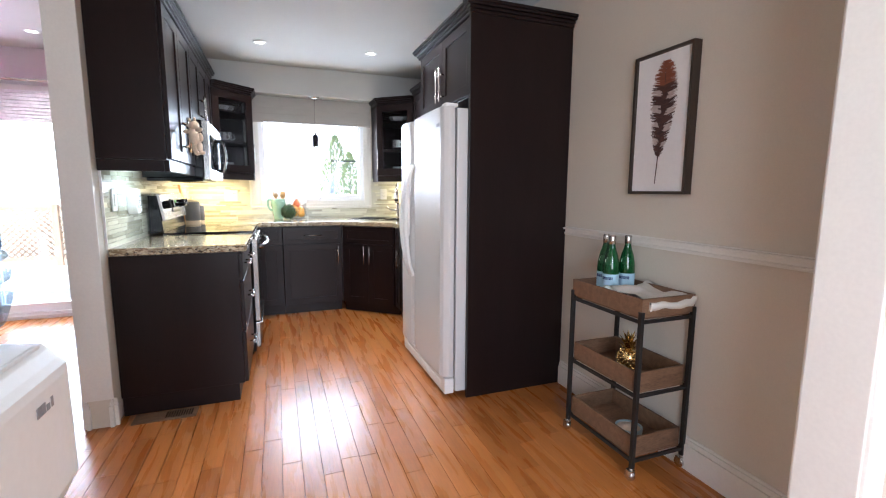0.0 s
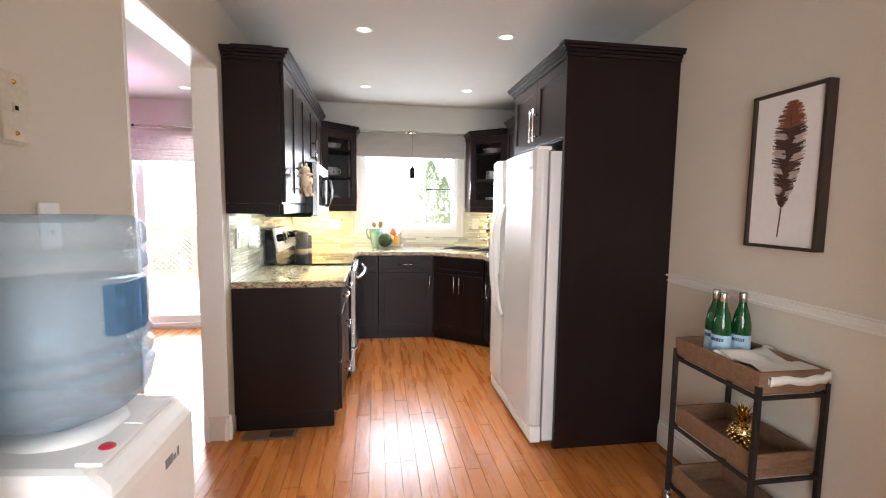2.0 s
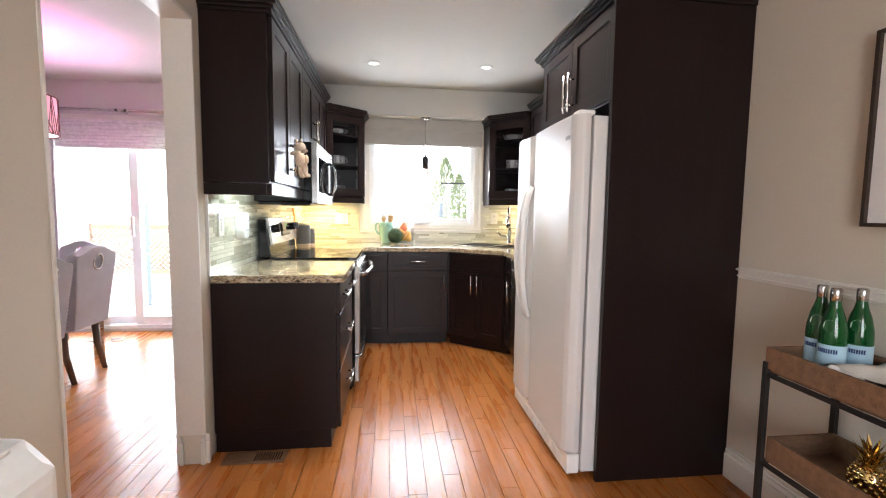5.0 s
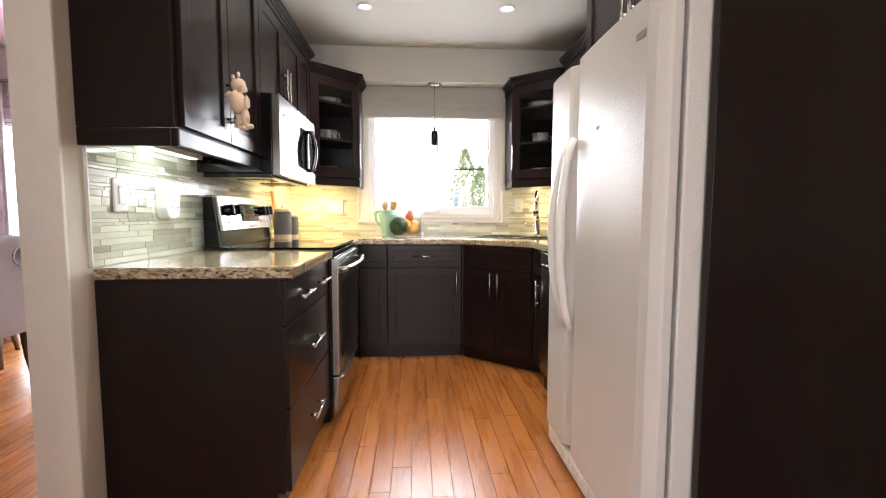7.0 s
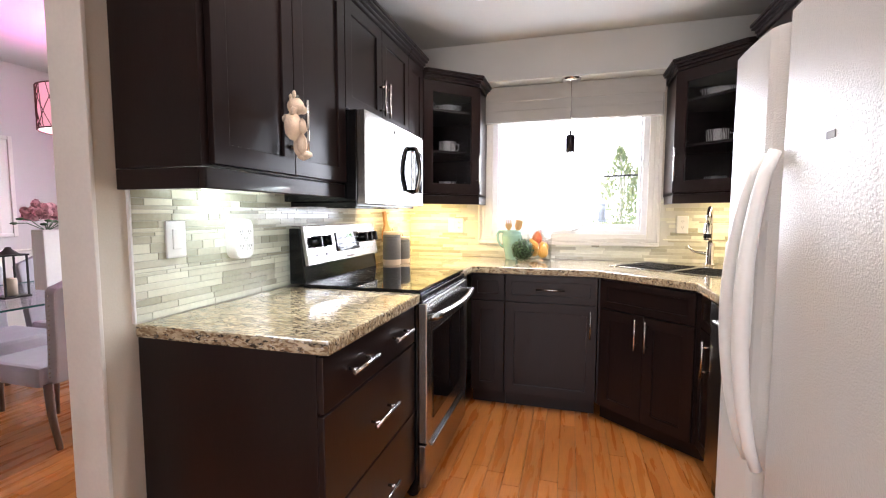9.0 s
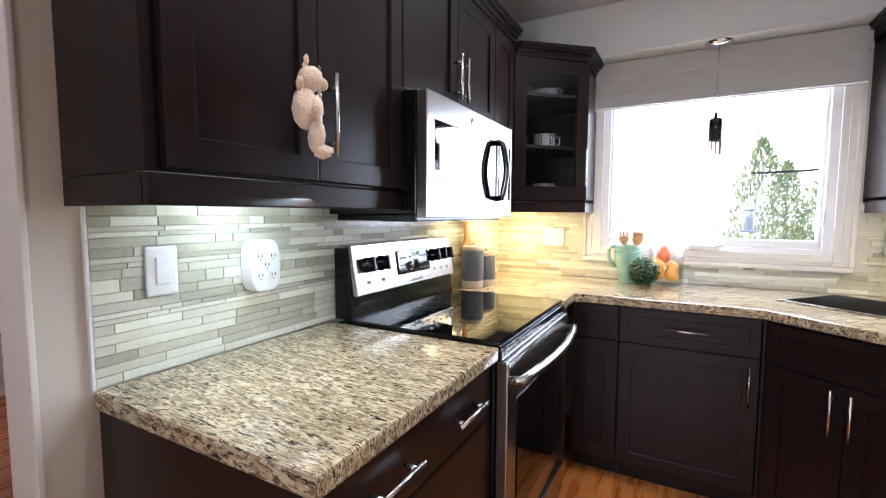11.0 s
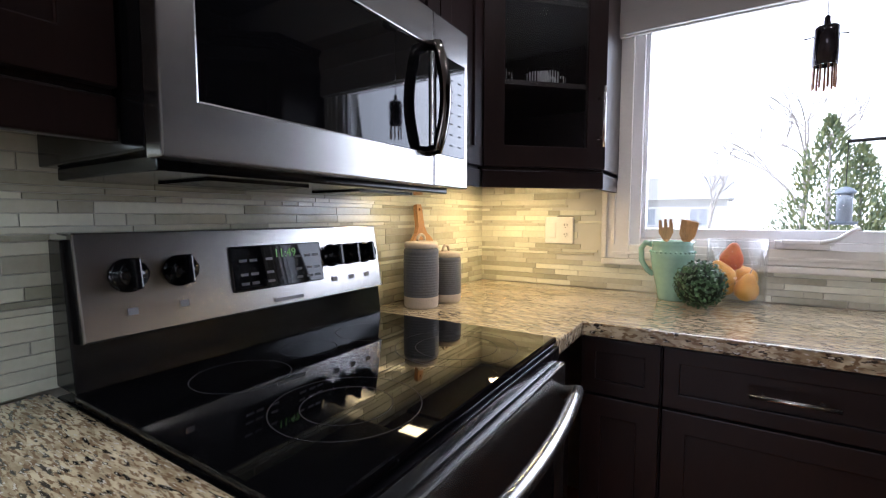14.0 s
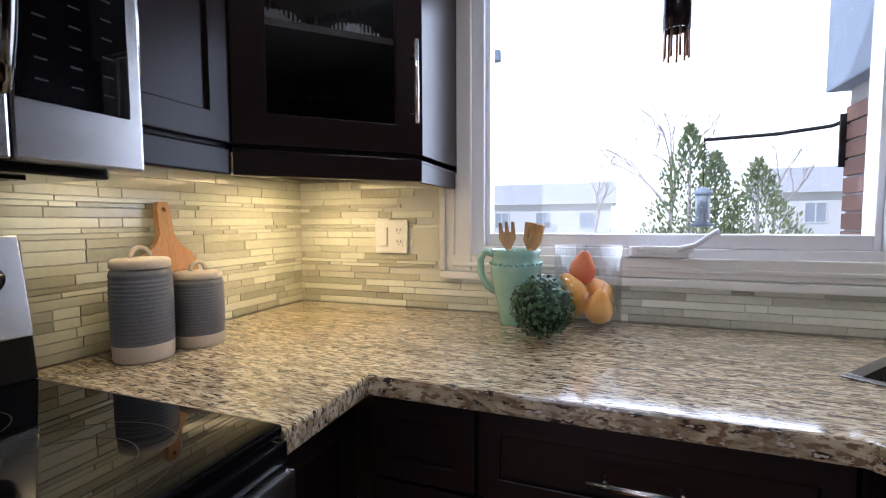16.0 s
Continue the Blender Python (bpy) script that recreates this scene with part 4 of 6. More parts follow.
def microwave():
    m = thing("microwave", pose(0, -1.645, 0, 0, 0, 90), "stainless over-the-range microwave with dark glass door", "microwave")
    W, z0, z1 = 0.755, 1.281, 1.677
    bm = B()
    box(bm, 0.002, W, -0.37, -0.01, z0 + 0.01, z1, 0.004)
    part("body", bm, BLACK, m)
    bm = B()
    prism(bm, [(0.002, z0), (0.592, z0), (0.592, z1 - 0.003), (0.002, z1 - 0.003)], 0.372, 0.41, 0.003, Matrix.Rotation(radians(90), 4, 'X'),
          [[(0.05, z0 + 0.075), (0.585, z0 + 0.075), (0.585, z1 - 0.085), (0.05, z1 - 0.085)]])
    door = part("door", bm, STEEL, m)
    bm = B()
    box(bm, 0.05, 0.588, -0.405, -0.375, z0 + 0.07, z1 - 0.08, 0.004)
    part("door_glass", bm, BLACKGLASS, door, "black glass door window")
    bm = B()
    box(bm, 0.594, W, -0.41, -0.372, z0, z1 - 0.003, 0.004)
    cp = part("control_panel", bm, STEEL, m)
    bm = B()
    box(bm, 0.60, 0.735, -0.4125, -0.4105, z0 + 0.075, z1 - 0.09, 0.001)
    k = part("keypad", bm, BLACKGLASS, cp)
    tagged(bars(k, "key_print", [(0.619 + 0.040 * i, 0.633 + 0.040 * i, z0 + 0.10 + 0.026 * j, z0 + 0.1025 + 0.026 * j) for i in range(3) for j in range(7)], DIMPRINT, 'y', -0.4126, 0.0006), kind="stuff")
    bm = B()
    pts = [(0.572, -0.40, z0 + 0.075)] + [(0.572, -0.435 - 0.02 * math.sin(math.pi * i / 10), z0 + 0.08 + (z1 - z0 - 0.17) * i / 10) for i in range(11)] + [(0.572, -0.40, z1 - 0.085)]
    tube(bm, pts, 0.013, 12)
    part("door_handle", bm, mat("smoked_chrome", (0.16, 0.15, 0.14), 0.12, 1.0, var=0.1, bump=0), door, "dark chrome bowed handle")
    bm = B()
    lathe(bm, [(0, 0.002), (0.013, 0.002), (0.014, 0.0)], 20, Matrix.Translation((0.33, -0.41, z1 - 0.045)) @ Matrix.Rotation(radians(90), 4, 'X'))
    part("round_badge", bm, CHROME, door)
    bm = B()
    box(bm, 0.02, W - 0.02, -0.36, -0.03, z0 - 0.012, z0 + 0.01, 0.004)
    for x in (0.12, 0.46):
        for i in range(8):
            box(bm, x, x + 0.2, -0.30 + i * 0.02, -0.29 + i * 0.02, z0 - 0.016, z0 - 0.011)
    tagged(part("underside_filter", bm, BLACK, m), kind="stuff")


microwave()


def dishwasher():
    d = thing("dishwasher", pose(XR, -1.205, 0, 0, 0, -90), "stainless steel dishwasher beside the fridge", "dishwasher")
    bm = B()
    box(bm, 0.002, 0.6, -0.60, -0.02, 0.0, 0.866)
    part("body", bm, BLACK, d)
    bm = B()
    box(bm, 0.004, 0.598, -0.635, -0.602, 0.12, 0.76, 0.005)
    part("door", bm, STEEL, d)
    bm = B()
    box(bm, 0.004, 0.598, -0.64, -0.602, 0.765, 0.862, 0.006)
    box(bm, 0.05, 0.55, -0.65, -0.635, 0.775, 0.79, 0.004)
    part("control_strip", bm, STEEL, d)


dishwasher()


# ---- ceiling lights ----
def pot_light(x, y):
    p = thing("recessed_ceiling_light", pose(x, y, CH), "round recessed ceiling light with white trim, lit", "ceiling light", "recessed lights")
    bm = B()
    lathe(bm, [(0.034, -0.001), (0.038, -0.008), (0.052, -0.006), (0.056, -0.001)], 28)
    part("trim_ring", bm, WHITEP, p)
    bm = B()
    lathe(bm, [(0, -0.003), (0.034, -0.003)], 28)
    part("lens", bm, LENS, p)


for px, py in POTS:
    pot_light(px, py)
pot_light(-0.92, -0.5)


def sink_pendant():
    p = thing("pendant_light", pose(1.232, -0.125, BLK), "small pendant light with dark glass tube and chrome canopy", "pendant light")
    bm = B()
    lathe(bm, [(0, -0.028), (0.03, -0.026), (0.062, -0.012), (0.066, -0.001)], 28)
    part("canopy", bm, POLISH, p)
    bm = B()
    tube(bm, [(0, 0, -0.02), (0, 0, -0.375)], 0.002, 6)
    part("cord", bm, CHROME, p)
    bm = B()
    lathe(bm, [(0.002, -0.345), (0.008, -0.35), (0.009, -0.375), (0.029, -0.38), (0.032, -0.386), (0.032, -0.495), (0.027, -0.495), (0.027, -0.39)], 24)
    for s in (-1, 1):
        tube(bm, [(s * 0.03, 0, -0.405), (s * 0.052, 0, -0.408), (s * 0.054, 0, -0.402)], 0.002, 6)
    part("socket_tube", bm, mat("dark_chrome", (0.03, 0.025, 0.03), 0.12, 0.6, bump=0), p, "dark glossy tube")
    for i in range(9):
        a = 2 * math.pi * i / 9
        bm = B()
        tube(bm, [(0.027 * math.cos(a), 0.027 * math.sin(a), -0.495), (0.028 * math.cos(a), 0.028 * math.sin(a), -0.565)], 0.003, 6)
        part("rod", bm, mat("copper_rod", (0.25, 0.12, 0.06), 0.3, 0.7) if i == 0 else bpy.data.materials["copper_rod"], p)


sink_pendant()


def roman_blind():
    b = thing("roman_blind", pose(0, 0, 0), "grey beige fabric roman blind, drawn up", "blind")
    bm = B()
    box(bm, 0.57, 1.835, -0.07, -0.032, 2.05, 2.162, 0.006)
    part("headrail", bm, BLIND, b)
    bm = B()
    for z0, z1, y in ((1.985, 2.055, -0.056), (1.905, 1.99, -0.062), (1.90, 1.985, -0.045)):
        box(bm, 0.58, 1.826, y - 0.012, y + 0.006, z0, z1, 0.006)
    part("fabric_fold", bm, BLIND, b)
    bm = B()
    for k in range(26):
        ball(bm, (0.592, -0.07, 2.10 - k * 0.034), 0.003, 1)
    tagged(part("bead_chain", bm, WHITEP, b), kind="stuff")


roman_blind()


# ---- small things in the kitchen ----
def plate(name, m, label, kind):
    p = thing(name, m, label, "outlet" if kind != "switch" else "light switch")
    bm = B()
    W, H = (0.125, 0.115) if kind == "combo" else (0.075, 0.12)
    if kind == "adapter":
        W, H = 0.10, 0.15
    if kind == "adapter":
        rim = []
        for k in range(28):
            a = 2 * math.pi * k / 28
            cx, sx = math.cos(a), math.sin(a)
            rim.append((W / 2 * math.copysign(abs(cx) ** 0.55, cx), H / 2 * math.copysign(abs(sx) ** 0.6, sx)))
        prism(bm, rim, 0, 0.05, 0.006, Matrix.Rotation(radians(90), 4, 'X'))
    else:
        box(bm, -W / 2, W / 2, -0.008, 0, -H / 2, H / 2, 0.006)
    body = part("cover_plate", bm, WHITEP, p)
    if kind == "switch":
        bm = B()
        box(bm, -0.017, 0.017, -0.013, -0.007, -0.033, 0.033, 0.003)
        part("rocker", bm, WHITEP, p)
    if kind == "combo":
        bm = B()
        box(bm, -0.045, -0.012, -0.013, -0.007, -0.033, 0.033, 0.003)
        part("rocker", bm, WHITEP, p)
    spots = {"combo": [(0.03, -0.02), (0.03, 0.02)], "adapter": [(-0.022, -0.03), (0.022, -0.03), (-0.022, 0.025), (0.022, 0.025), (0, 0.0)], "switch": [], "outlet": [(0, -0.02), (0, 0.02)]}[kind]
    y = -0.051 if kind == "adapter" else -0.009
    for x, z in spots:
        bm = B()
        box(bm, x - 0.014, x + 0.014, y - 0.001, y + 0.002, z - 0.014, z + 0.014, 0.001)
        s = part("socket", bm, WHITEP, body)
        bm = B()
        for dx in (-0.006, 0.006):
            box(bm, x + dx - 0.001, x + dx + 0.001, y - 0.0016, y - 0.0008, z - 0.001, z + 0.008)
        ball(bm, (x, y - 0.001, z - 0.007), 0.002, 1)
        part("slot", bm, BLACK, s)
    return p


plate("light_switch", pose(0.009, -2.22, 1.155, 0, 0, 90), "white rocker light switch on the tiled backsplash", "switch")
plate("outlet_adapter", pose(0.009, -1.955, 1.143, 0, 0, 90), "white multi-socket outlet adapter on the backsplash", "adapter")
plate("wall_outlet", pose(0.386, -0.009, 1.151), "ivory switch and outlet plate on the backsplash", "combo")
plate("wall_outlet", pose(1.98, -0.009, 1.169), "ivory outlet plate beside the window", "outlet")


def light_strip():
    s = thing("under_cabinet_light", pose(0.02, -2.0, UB), "white under-cabinet light fixture, lit", "light")
    bm = B()
    box(bm, 0.0, 0.06, -0.3, 0.27, 0.035, 0.058, 0.004)
    part("housing", bm, WHITEP, s)
    bm = B()
    box(bm, 0.01, 0.05, -0.27, 0.24, 0.0335, 0.0345)
    part("lens", bm, STRIP, s)


light_strip()


def canister(x, y, h, r, label):
    h, r = h * 1.24, r * (1.13 if h > 0.17 else 1.22)
    c = thing("canister", pose(x, y, 0.91), label, "canister", "storage jars")
    prof = [(0, 0.0), (r * 0.9, 0.0), (r * 0.97, 0.006)]
    prof += [(r * 0.985, 0.16 * h)]
    bm = B()
    lathe(bm, prof + [(r * 0.985, 0.165 * h)], 36)
    part("cream_base", bm, CERCREAM, c, "unglazed cream foot")
    bm = B()
    pr = [(r * 0.985, 0.165 * h)]
    n = 16
    for i in range(n):
        z = h * (0.17 + 0.62 * i / n)
        rr = r * (1.0 + 0.02 * math.sin(math.pi * i / n))
        pr += [(rr, z), (rr - 0.0018, z + 0.31 * h / n), (rr, z + 0.6 * h / n)]
    pr += [(r * 0.96, 0.84 * h), (r * 0.80, 0.87 * h)]
    lathe(bm, pr, 40)
    part("jar", bm, CERGREY, c, "ribbed grey glaze")
    bm = B()
    lathe(bm, [(r * 0.93, 0.86 * h), (r * 0.96, 0.875 * h), (r * 0.95, 0.93 * h), (r * 0.88, 0.95 * h), (0, 0.965 * h)], 36)
    lid = part("lid", bm, CERCREAM, c, "cream ceramic lid")
    bm = B()
    tube(bm, [(0, 0.021 * math.cos(a), 0.96 * h + 0.021 * math.sin(a)) for a in [math.pi * k / 10 for k in range(11)]], 0.005, 8)
    part("loop_handle", bm, CERCREAM, lid)


canister(0.138, -0.712, 0.185, 0.052, "tall grey ribbed ceramic canister with cream lid")
canister(0.158, -0.588, 0.15, 0.045, "short grey ribbed ceramic canister with cream lid")

b = thing("cutting_board", pose(0.075, -0.575, 0.91, 0, -7, 90), "bamboo paddle cutting board leaning on the backsplash", "cutting board")
bm = B()
out = [(-0.062, 0.0), (0.062, 0.0), (0.067, 0.01), (0.067, 0.155), (0.055, 0.18), (0.028, 0.2), (0.017, 0.22), (0.015, 0.275), (0.011, 0.288), (-0.011, 0.288), (-0.015, 0.275), (-0.017, 0.22), (-0.028, 0.2), (-0.055, 0.18), (-0.067, 0.155), (-0.067, 0.01)]
hole = [(0.005 * math.cos(a), 0.272 + 0.005 * math.sin(a)) for a in [2 * math.pi * k / 10 for k in range(10)]]
out, hole = [[(x * 1.12, z * 1.2) for x, z in ring] for ring in (out, hole)]
prism(bm, out, 0, 0.016, 0, Matrix.Rotation(radians(90), 4, 'X'), [hole])
part("board", bm, BAMBOO, b)
b.matrix_world = Matrix.Translation((0.066, -0.575, 0.911)) @ Matrix.Rotation(radians(-8), 4, 'Y') @ Matrix.Rotation(radians(90), 4, 'Z')
bm = B()
box(bm, -0.058, 0.058, -0.0172, -0.0162, 0.016, 0.172, 0.0004)
part("inset_panel", bm, mat("bamboo_dark", (0.42, 0.20, 0.07), 0.45, var=0.25, stretch=(8, 8, 1)), b)


def pitcher():
    sc = Matrix.Diagonal((1.4, 1.4, 1.18, 1))
    fit_ = Matrix.Scale(0.88, 4)
    p = thing("pitcher", pose(0.838, -0.13, 0.91) @ fit_, "mint green glazed pitcher holding wooden utensils", "pitcher")
    bm = B()
    prof = [(0, 0.002), (0.034, 0), (0.036, 0.006), (0.042, 0.05), (0.052, 0.10), (0.058, 0.14), (0.0575, 0.15), (0.06, 0.158), (0.0575, 0.166), (0.055, 0.172), (0.053, 0.19), (0.058, 0.205), (0.055, 0.205), (0.05, 0.19), (0.052, 0.15), (0.03, 0.01), (0, 0.01)]
    lathe(bm, prof, 40, sc)
    part("body", bm, MINT, p)
    bm = B()
    for k in range(28):
        a = 2 * math.pi * k / 28
        ball(bm, (0.0815 * math.cos(a), 0.0815 * math.sin(a), 0.198), 0.006, 1)
    part("beaded_band", bm, MINT, p)
    bm = B()
    tube(bm, [(-0.075, 0, 0.225), (-0.102, 0, 0.232), (-0.118, 0, 0.208), (-0.115, 0, 0.155), (-0.092, 0, 0.115), (-0.068, 0, 0.10)], [0.012, 0.012, 0.0115, 0.011, 0.010, 0.011], 10)
    part("handle", bm, MINT, p)


pitcher()


def utensil(x, y, rz, lean, shape, label):
    u = thing("wooden_utensil", Matrix.Translation((x, y, 0.938)) @ Matrix.Rotation(radians(rz), 4, 'Z') @ Matrix.Rotation(radians(lean), 4, 'Y'), label, "utensil", "wooden utensils")
    bm = B()
    tube(bm, [(0, 0, 0), (0, 0, 0.19)], 0.005, 8)
    part("handle", bm, WOODSPOON, u)
    bm = B()
    hd = [(-0.008, 0.185), (0.008, 0.185), (0.022, 0.21), (0.024, 0.262), (-0.024, 0.262), (-0.022, 0.21)]
    holes = []
    if shape == "fork":
        hd = [(-0.008, 0.185), (0.008, 0.185), (0.024, 0.215), (0.022, 0.262), (0.013, 0.262), (0.011, 0.235), (0.006, 0.235), (0.004, 0.264), (-0.004, 0.264), (-0.006, 0.235), (-0.011, 0.235), (-0.013, 0.262), (-0.022, 0.262), (-0.024, 0.215)]
    elif shape == "slot":
        holes = [[(a, 0.215), (a + 0.006, 0.215), (a + 0.006, 0.25), (a, 0.25)] for a in (-0.013, 0.007)]
    prism(bm, hd, -0.003, 0.003, 0, Matrix.Rotation(radians(90), 4, 'X'), holes)
    part("head", bm, WOODSPOON, u)


utensil(0.83, -0.135, 10, -4, "fork", "wooden fork standing in the mint pitcher")
utensil(0.85, -0.125, 15, 8, "slot", "slotted wooden turner standing in the mint pitcher")
utensil(0.845, -0.105, -20, 12, "plain", "plain wooden turner standing in the mint pitcher")

t_ = thing("topiary_ball", pose(0.932, -0.285, 0.91), "artificial boxwood ball with small green leaves", "plant")
bm = B()
ball(bm, (0, 0, 0.083), 0.068, 2)
part("core", bm, mat("topiary_core", (0.02, 0.035, 0.018), 0.9), t_)
bm = B()
rng = random.Random(5)
for k in range(1000):
    v = Vector((rng.gauss(0, 1), rng.gauss(0, 1), rng.gauss(0, 1))).normalized()
    side = v.orthogonal().normalized()
    side.rotate(Matrix.Rotation(rng.uniform(0, 6.28), 3, v))
    up = (v.cross(side) + v * rng.uniform(0.2, 1.0)).normalized()
    c0 = Vector((0, 0, 0.084)) + v * rng.uniform(0.064, 0.078)
    s1 = rng.uniform(0.005, 0.0075)
    vs = [bm.verts.new(c0 + w_) for w_ in (-up * s1, side * s1 * 0.75, up * s1 * 0.7 + side * s1 * 0.4, up * s1, up * s1 * 0.7 - side * s1 * 0.4, -side * s1 * 0.75)]
    bm.faces.new(vs)
part("leaves", bm, LEAF, t_)

g = thing("glass_cylinder", pose(1.032, -0.11, 0.91), "clear glass cylinder vase filled with pears", "vase")
bm = B()
lathe(bm, [(0, 0.0), (0.084, 0.0), (0.088, 0.004), (0.089, 0.225), (0.086, 0.225), (0.084, 0.018), (0, 0.016)], 44)
part("glass", bm, THIN, g).visible_shadow = False


def pear(x, y, z, rx, rz, material, label):
    p = thing("pear", Matrix.Translation((x, y, z)) @ Matrix.Rotation(radians(rz), 4, 'Z') @ Matrix.Rotation(radians(rx), 4, 'X') @ Matrix.Scale(1.16, 4), label, "fruit", "pears in the glass")
    bm = B()
    lathe(bm, [(0, -0.030), (0.014, -0.029), (0.027, -0.018), (0.0315, 0.0), (0.028, 0.016), (0.019, 0.032), (0.013, 0.045), (0.006, 0.052), (0, 0.052)], 24)
    part("fruit", bm, material, p)
    bm = B()
    tube(bm, [(0, 0, 0.05), (0.002, 0, 0.062), (0.006, 0, 0.07)], 0.0015, 6)
    part("stem", bm, BARK, p)


pear(1.062, -0.145, 0.965, 15, 30, PEAR, "golden yellow pear in the glass vase")
pear(0.997, -0.075, 0.966, -20, 80, PEAR, "golden yellow pear in the glass vase")
pear(1.062, -0.078, 1.0, 60, 200, PEAR, "golden yellow pear lying on others")
pear(0.997, -0.14, 1.008, -30, 120, PEAR, "orange yellow pear in the glass vase")
pear(1.017, -0.112, 1.062, 12, 40, PEARRED, "red blushed pear on top")


def dishes(cx, cy, label_side):
    for z, kind in ((1.375, "mug"), (1.661, "mug"), (1.931, "bowl")):
        for k in range(2):
            dx = (k - 0.5) * 0.15
            nm = "mug" if kind == "mug" else "bowl"
            d = thing(nm, pose(cx + dx, cy - dx * (1 if label_side > 0 else -1) * -1, z), "white ceramic " + nm + " inside the glass cabinet", nm, "dishes in the corner cabinets")
            bm = B()
            if kind == "mug":
                lathe(bm, [(0, 0), (0.035, 0), (0.04, 0.01), (0.042, 0.1), (0.039, 0.1), (0.036, 0.012), (0, 0.01)], 22)
            else:
                lathe(bm, [(0, 0), (0.03, 0), (0.045, 0.02), (0.075, 0.06), (0.082, 0.075), (0.078, 0.075), (0.04, 0.02), (0, 0.012)], 24)
            part("body", bm, WHITEP, d)
            if kind == "mug":
                bm = B()
                tube(bm, [(0.04, 0, 0.08), (0.065, 0, 0.075), (0.068, 0, 0.045), (0.04, 0, 0.025)], 0.005, 8)
                part("handle", bm, WHITEP, d)


dishes(0.30, -0.30, 1)
dishes(XR - 0.30, -0.30, -1)


def plush():
    p = thing("plush_bear", pose(0.397, -2.124, 1.512, 0, 3, 140) @ Matrix.Scale(1.2, 4), "small cream plush bear with wings hanging from a handle", "toy")
    bm = B()
    ball(bm, (0, 0, 0.0), 0.03, 2, (0.85, 0.8, 1.25))
    ball(bm, (0.005, -0.01, 0.055), 0.024, 2, (1, 0.95, 0.95))
    ball(bm, (0.012, -0.03, 0.05), 0.012, 2)
    for s in (-1, 1):
        ball(bm, (0.005 + s * 0.016, -0.002, 0.082), 0.0085, 1, (0.8, 0.6, 1.3))
        ball(bm, (s * 0.026 + 0.004, -0.018, -0.002), 0.0115, 1, (0.9, 1.0, 2.0))
        ball(bm, (s * 0.015 + 0.006, -0.018, -0.045), 0.0145, 2, (0.9, 1.0, 2.0))
        ball(bm, (s * 0.017 + 0.008, -0.03, -0.072), 0.012, 1, (0.9, 1.5, 0.9))
        ball(bm, (s * 0.038 - 0.008, 0.012, 0.028), 0.017, 1, (1.5, 0.45, 0.7))
    ob = part("plush_tmp", bm, PLUSH, p)
    ob.name = "plush_body"
    inv = (pose(0.397, -2.124, 1.512, 0, 3, 140) @ Matrix.Scale(1.2, 4)).inverted()
    bm = B()
    tube(bm, [inv @ Vector(q) for q in ((0.386, -2.125, 1.555), (0.376, -2.081, 1.585), (0.3655, -2.0565, 1.592), (0.350, -2.0465, 1.585), (0.3655, -2.066, 1.57), (0.386, -2.116, 1.545))], 0.003, 6)
    part("hanging_loop", bm, PLUSH, p)
    for v in ob.data.vertices:
        v.co += Vector((noise.noise(v.co * 120), noise.noise(v.co * 120 + Vector((5, 0, 0))), noise.noise(v.co * 120 + Vector((0, 9, 0))))) * 0.0012


plush()


# ---- bar cart ----
def bar_cart():
    X0, X1, Y0, Y1 = 2.178, 2.458, -3.722, -3.287
    c = thing("bar_cart", pose((X0 + X1) / 2, (Y0 + Y1) / 2, 0), "three-tier bar cart with wooden trays and black iron frame", "bar cart")
    w, d = (X1 - X0) / 2, (Y1 - Y0) / 2
    for sx in (-1, 1):
        for sy in (-1, 1):
            bm = B()
            box(bm, sx * w - 0.009, sx * w + 0.009, sy * d - 0.009, sy * d + 0.009, 0.06, 0.735, 0.002)
            post = part("post", bm, IRON, c)
            bm = B()
            m = Matrix.Translation((sx * w, sy * d, 0))
            lathe(bm, [(0, -0.011), (0.018, -0.011), (0.023, -0.007), (0.023, 0.007), (0.018, 0.011), (0, 0.011)], 20, m @ Matrix.Translation((0, 0.008, 0.0235)) @ Matrix.Rotation(radians(90), 4, 'Y'))
            cw = part("caster_wheel", bm, CHROME, c)
            bm = B()
            tube(bm, [(sx * w, sy * d, 0.045), (sx * w, sy * d, 0.062)], 0.008, 8)
            box(bm, sx * w - 0.015, sx * w - 0.012, sy * d - 0.008, sy * d + 0.018, 0.02, 0.05, 0.001)
            box(bm, sx * w + 0.012, sx * w + 0.015, sy * d - 0.008, sy * d + 0.018, 0.02, 0.05, 0.001)
            box(bm, sx * w - 0.015, sx * w + 0.015, sy * d - 0.01, sy * d + 0.018, 0.046, 0.052, 0.002)
            part("caster_fork", bm, CHROME, cw)
    for z in (0.685, 0.37, 0.085):
        bm = B()
        for s in (-1, 1):
            box(bm, s * w - 0.006, s * w + 0.006, -d, d, z, z + 0.014, 0.001)
            box(bm, -w, w, s * d - 0.006, s * d + 0.006, z, z + 0.014, 0.001)
        part("shelf_frame", bm, IRON, c)
        bm = B()
        t, hgt = 0.012, 0.088
        z += 0.0145
        e = 0.010
        box(bm, -w + e, w - e, -d + e, d - e, z, z + 0.012, 0.001)
        tray = part("tray", bm, TRAYWOOD, c, "stained wooden tray")
        bm = B()
        o = 0.004 if z > 0.6 else -0.010
        prism(bm, [(-w - o, -d - o), (w + o, -d - o), (w + o, d + o), (-w - o, d + o)], z + 0.012, z + hgt, 0.002, None,
              [[(-w - o + t, -d - o + t), (w + o - t, -d - o + t), (w + o - t, d + o - t), (-w - o + t, d + o - t)]])
        part("tray_rim", bm, TRAYWOOD, tray)


bar_cart()
TZ = 0.685 + 0.0265


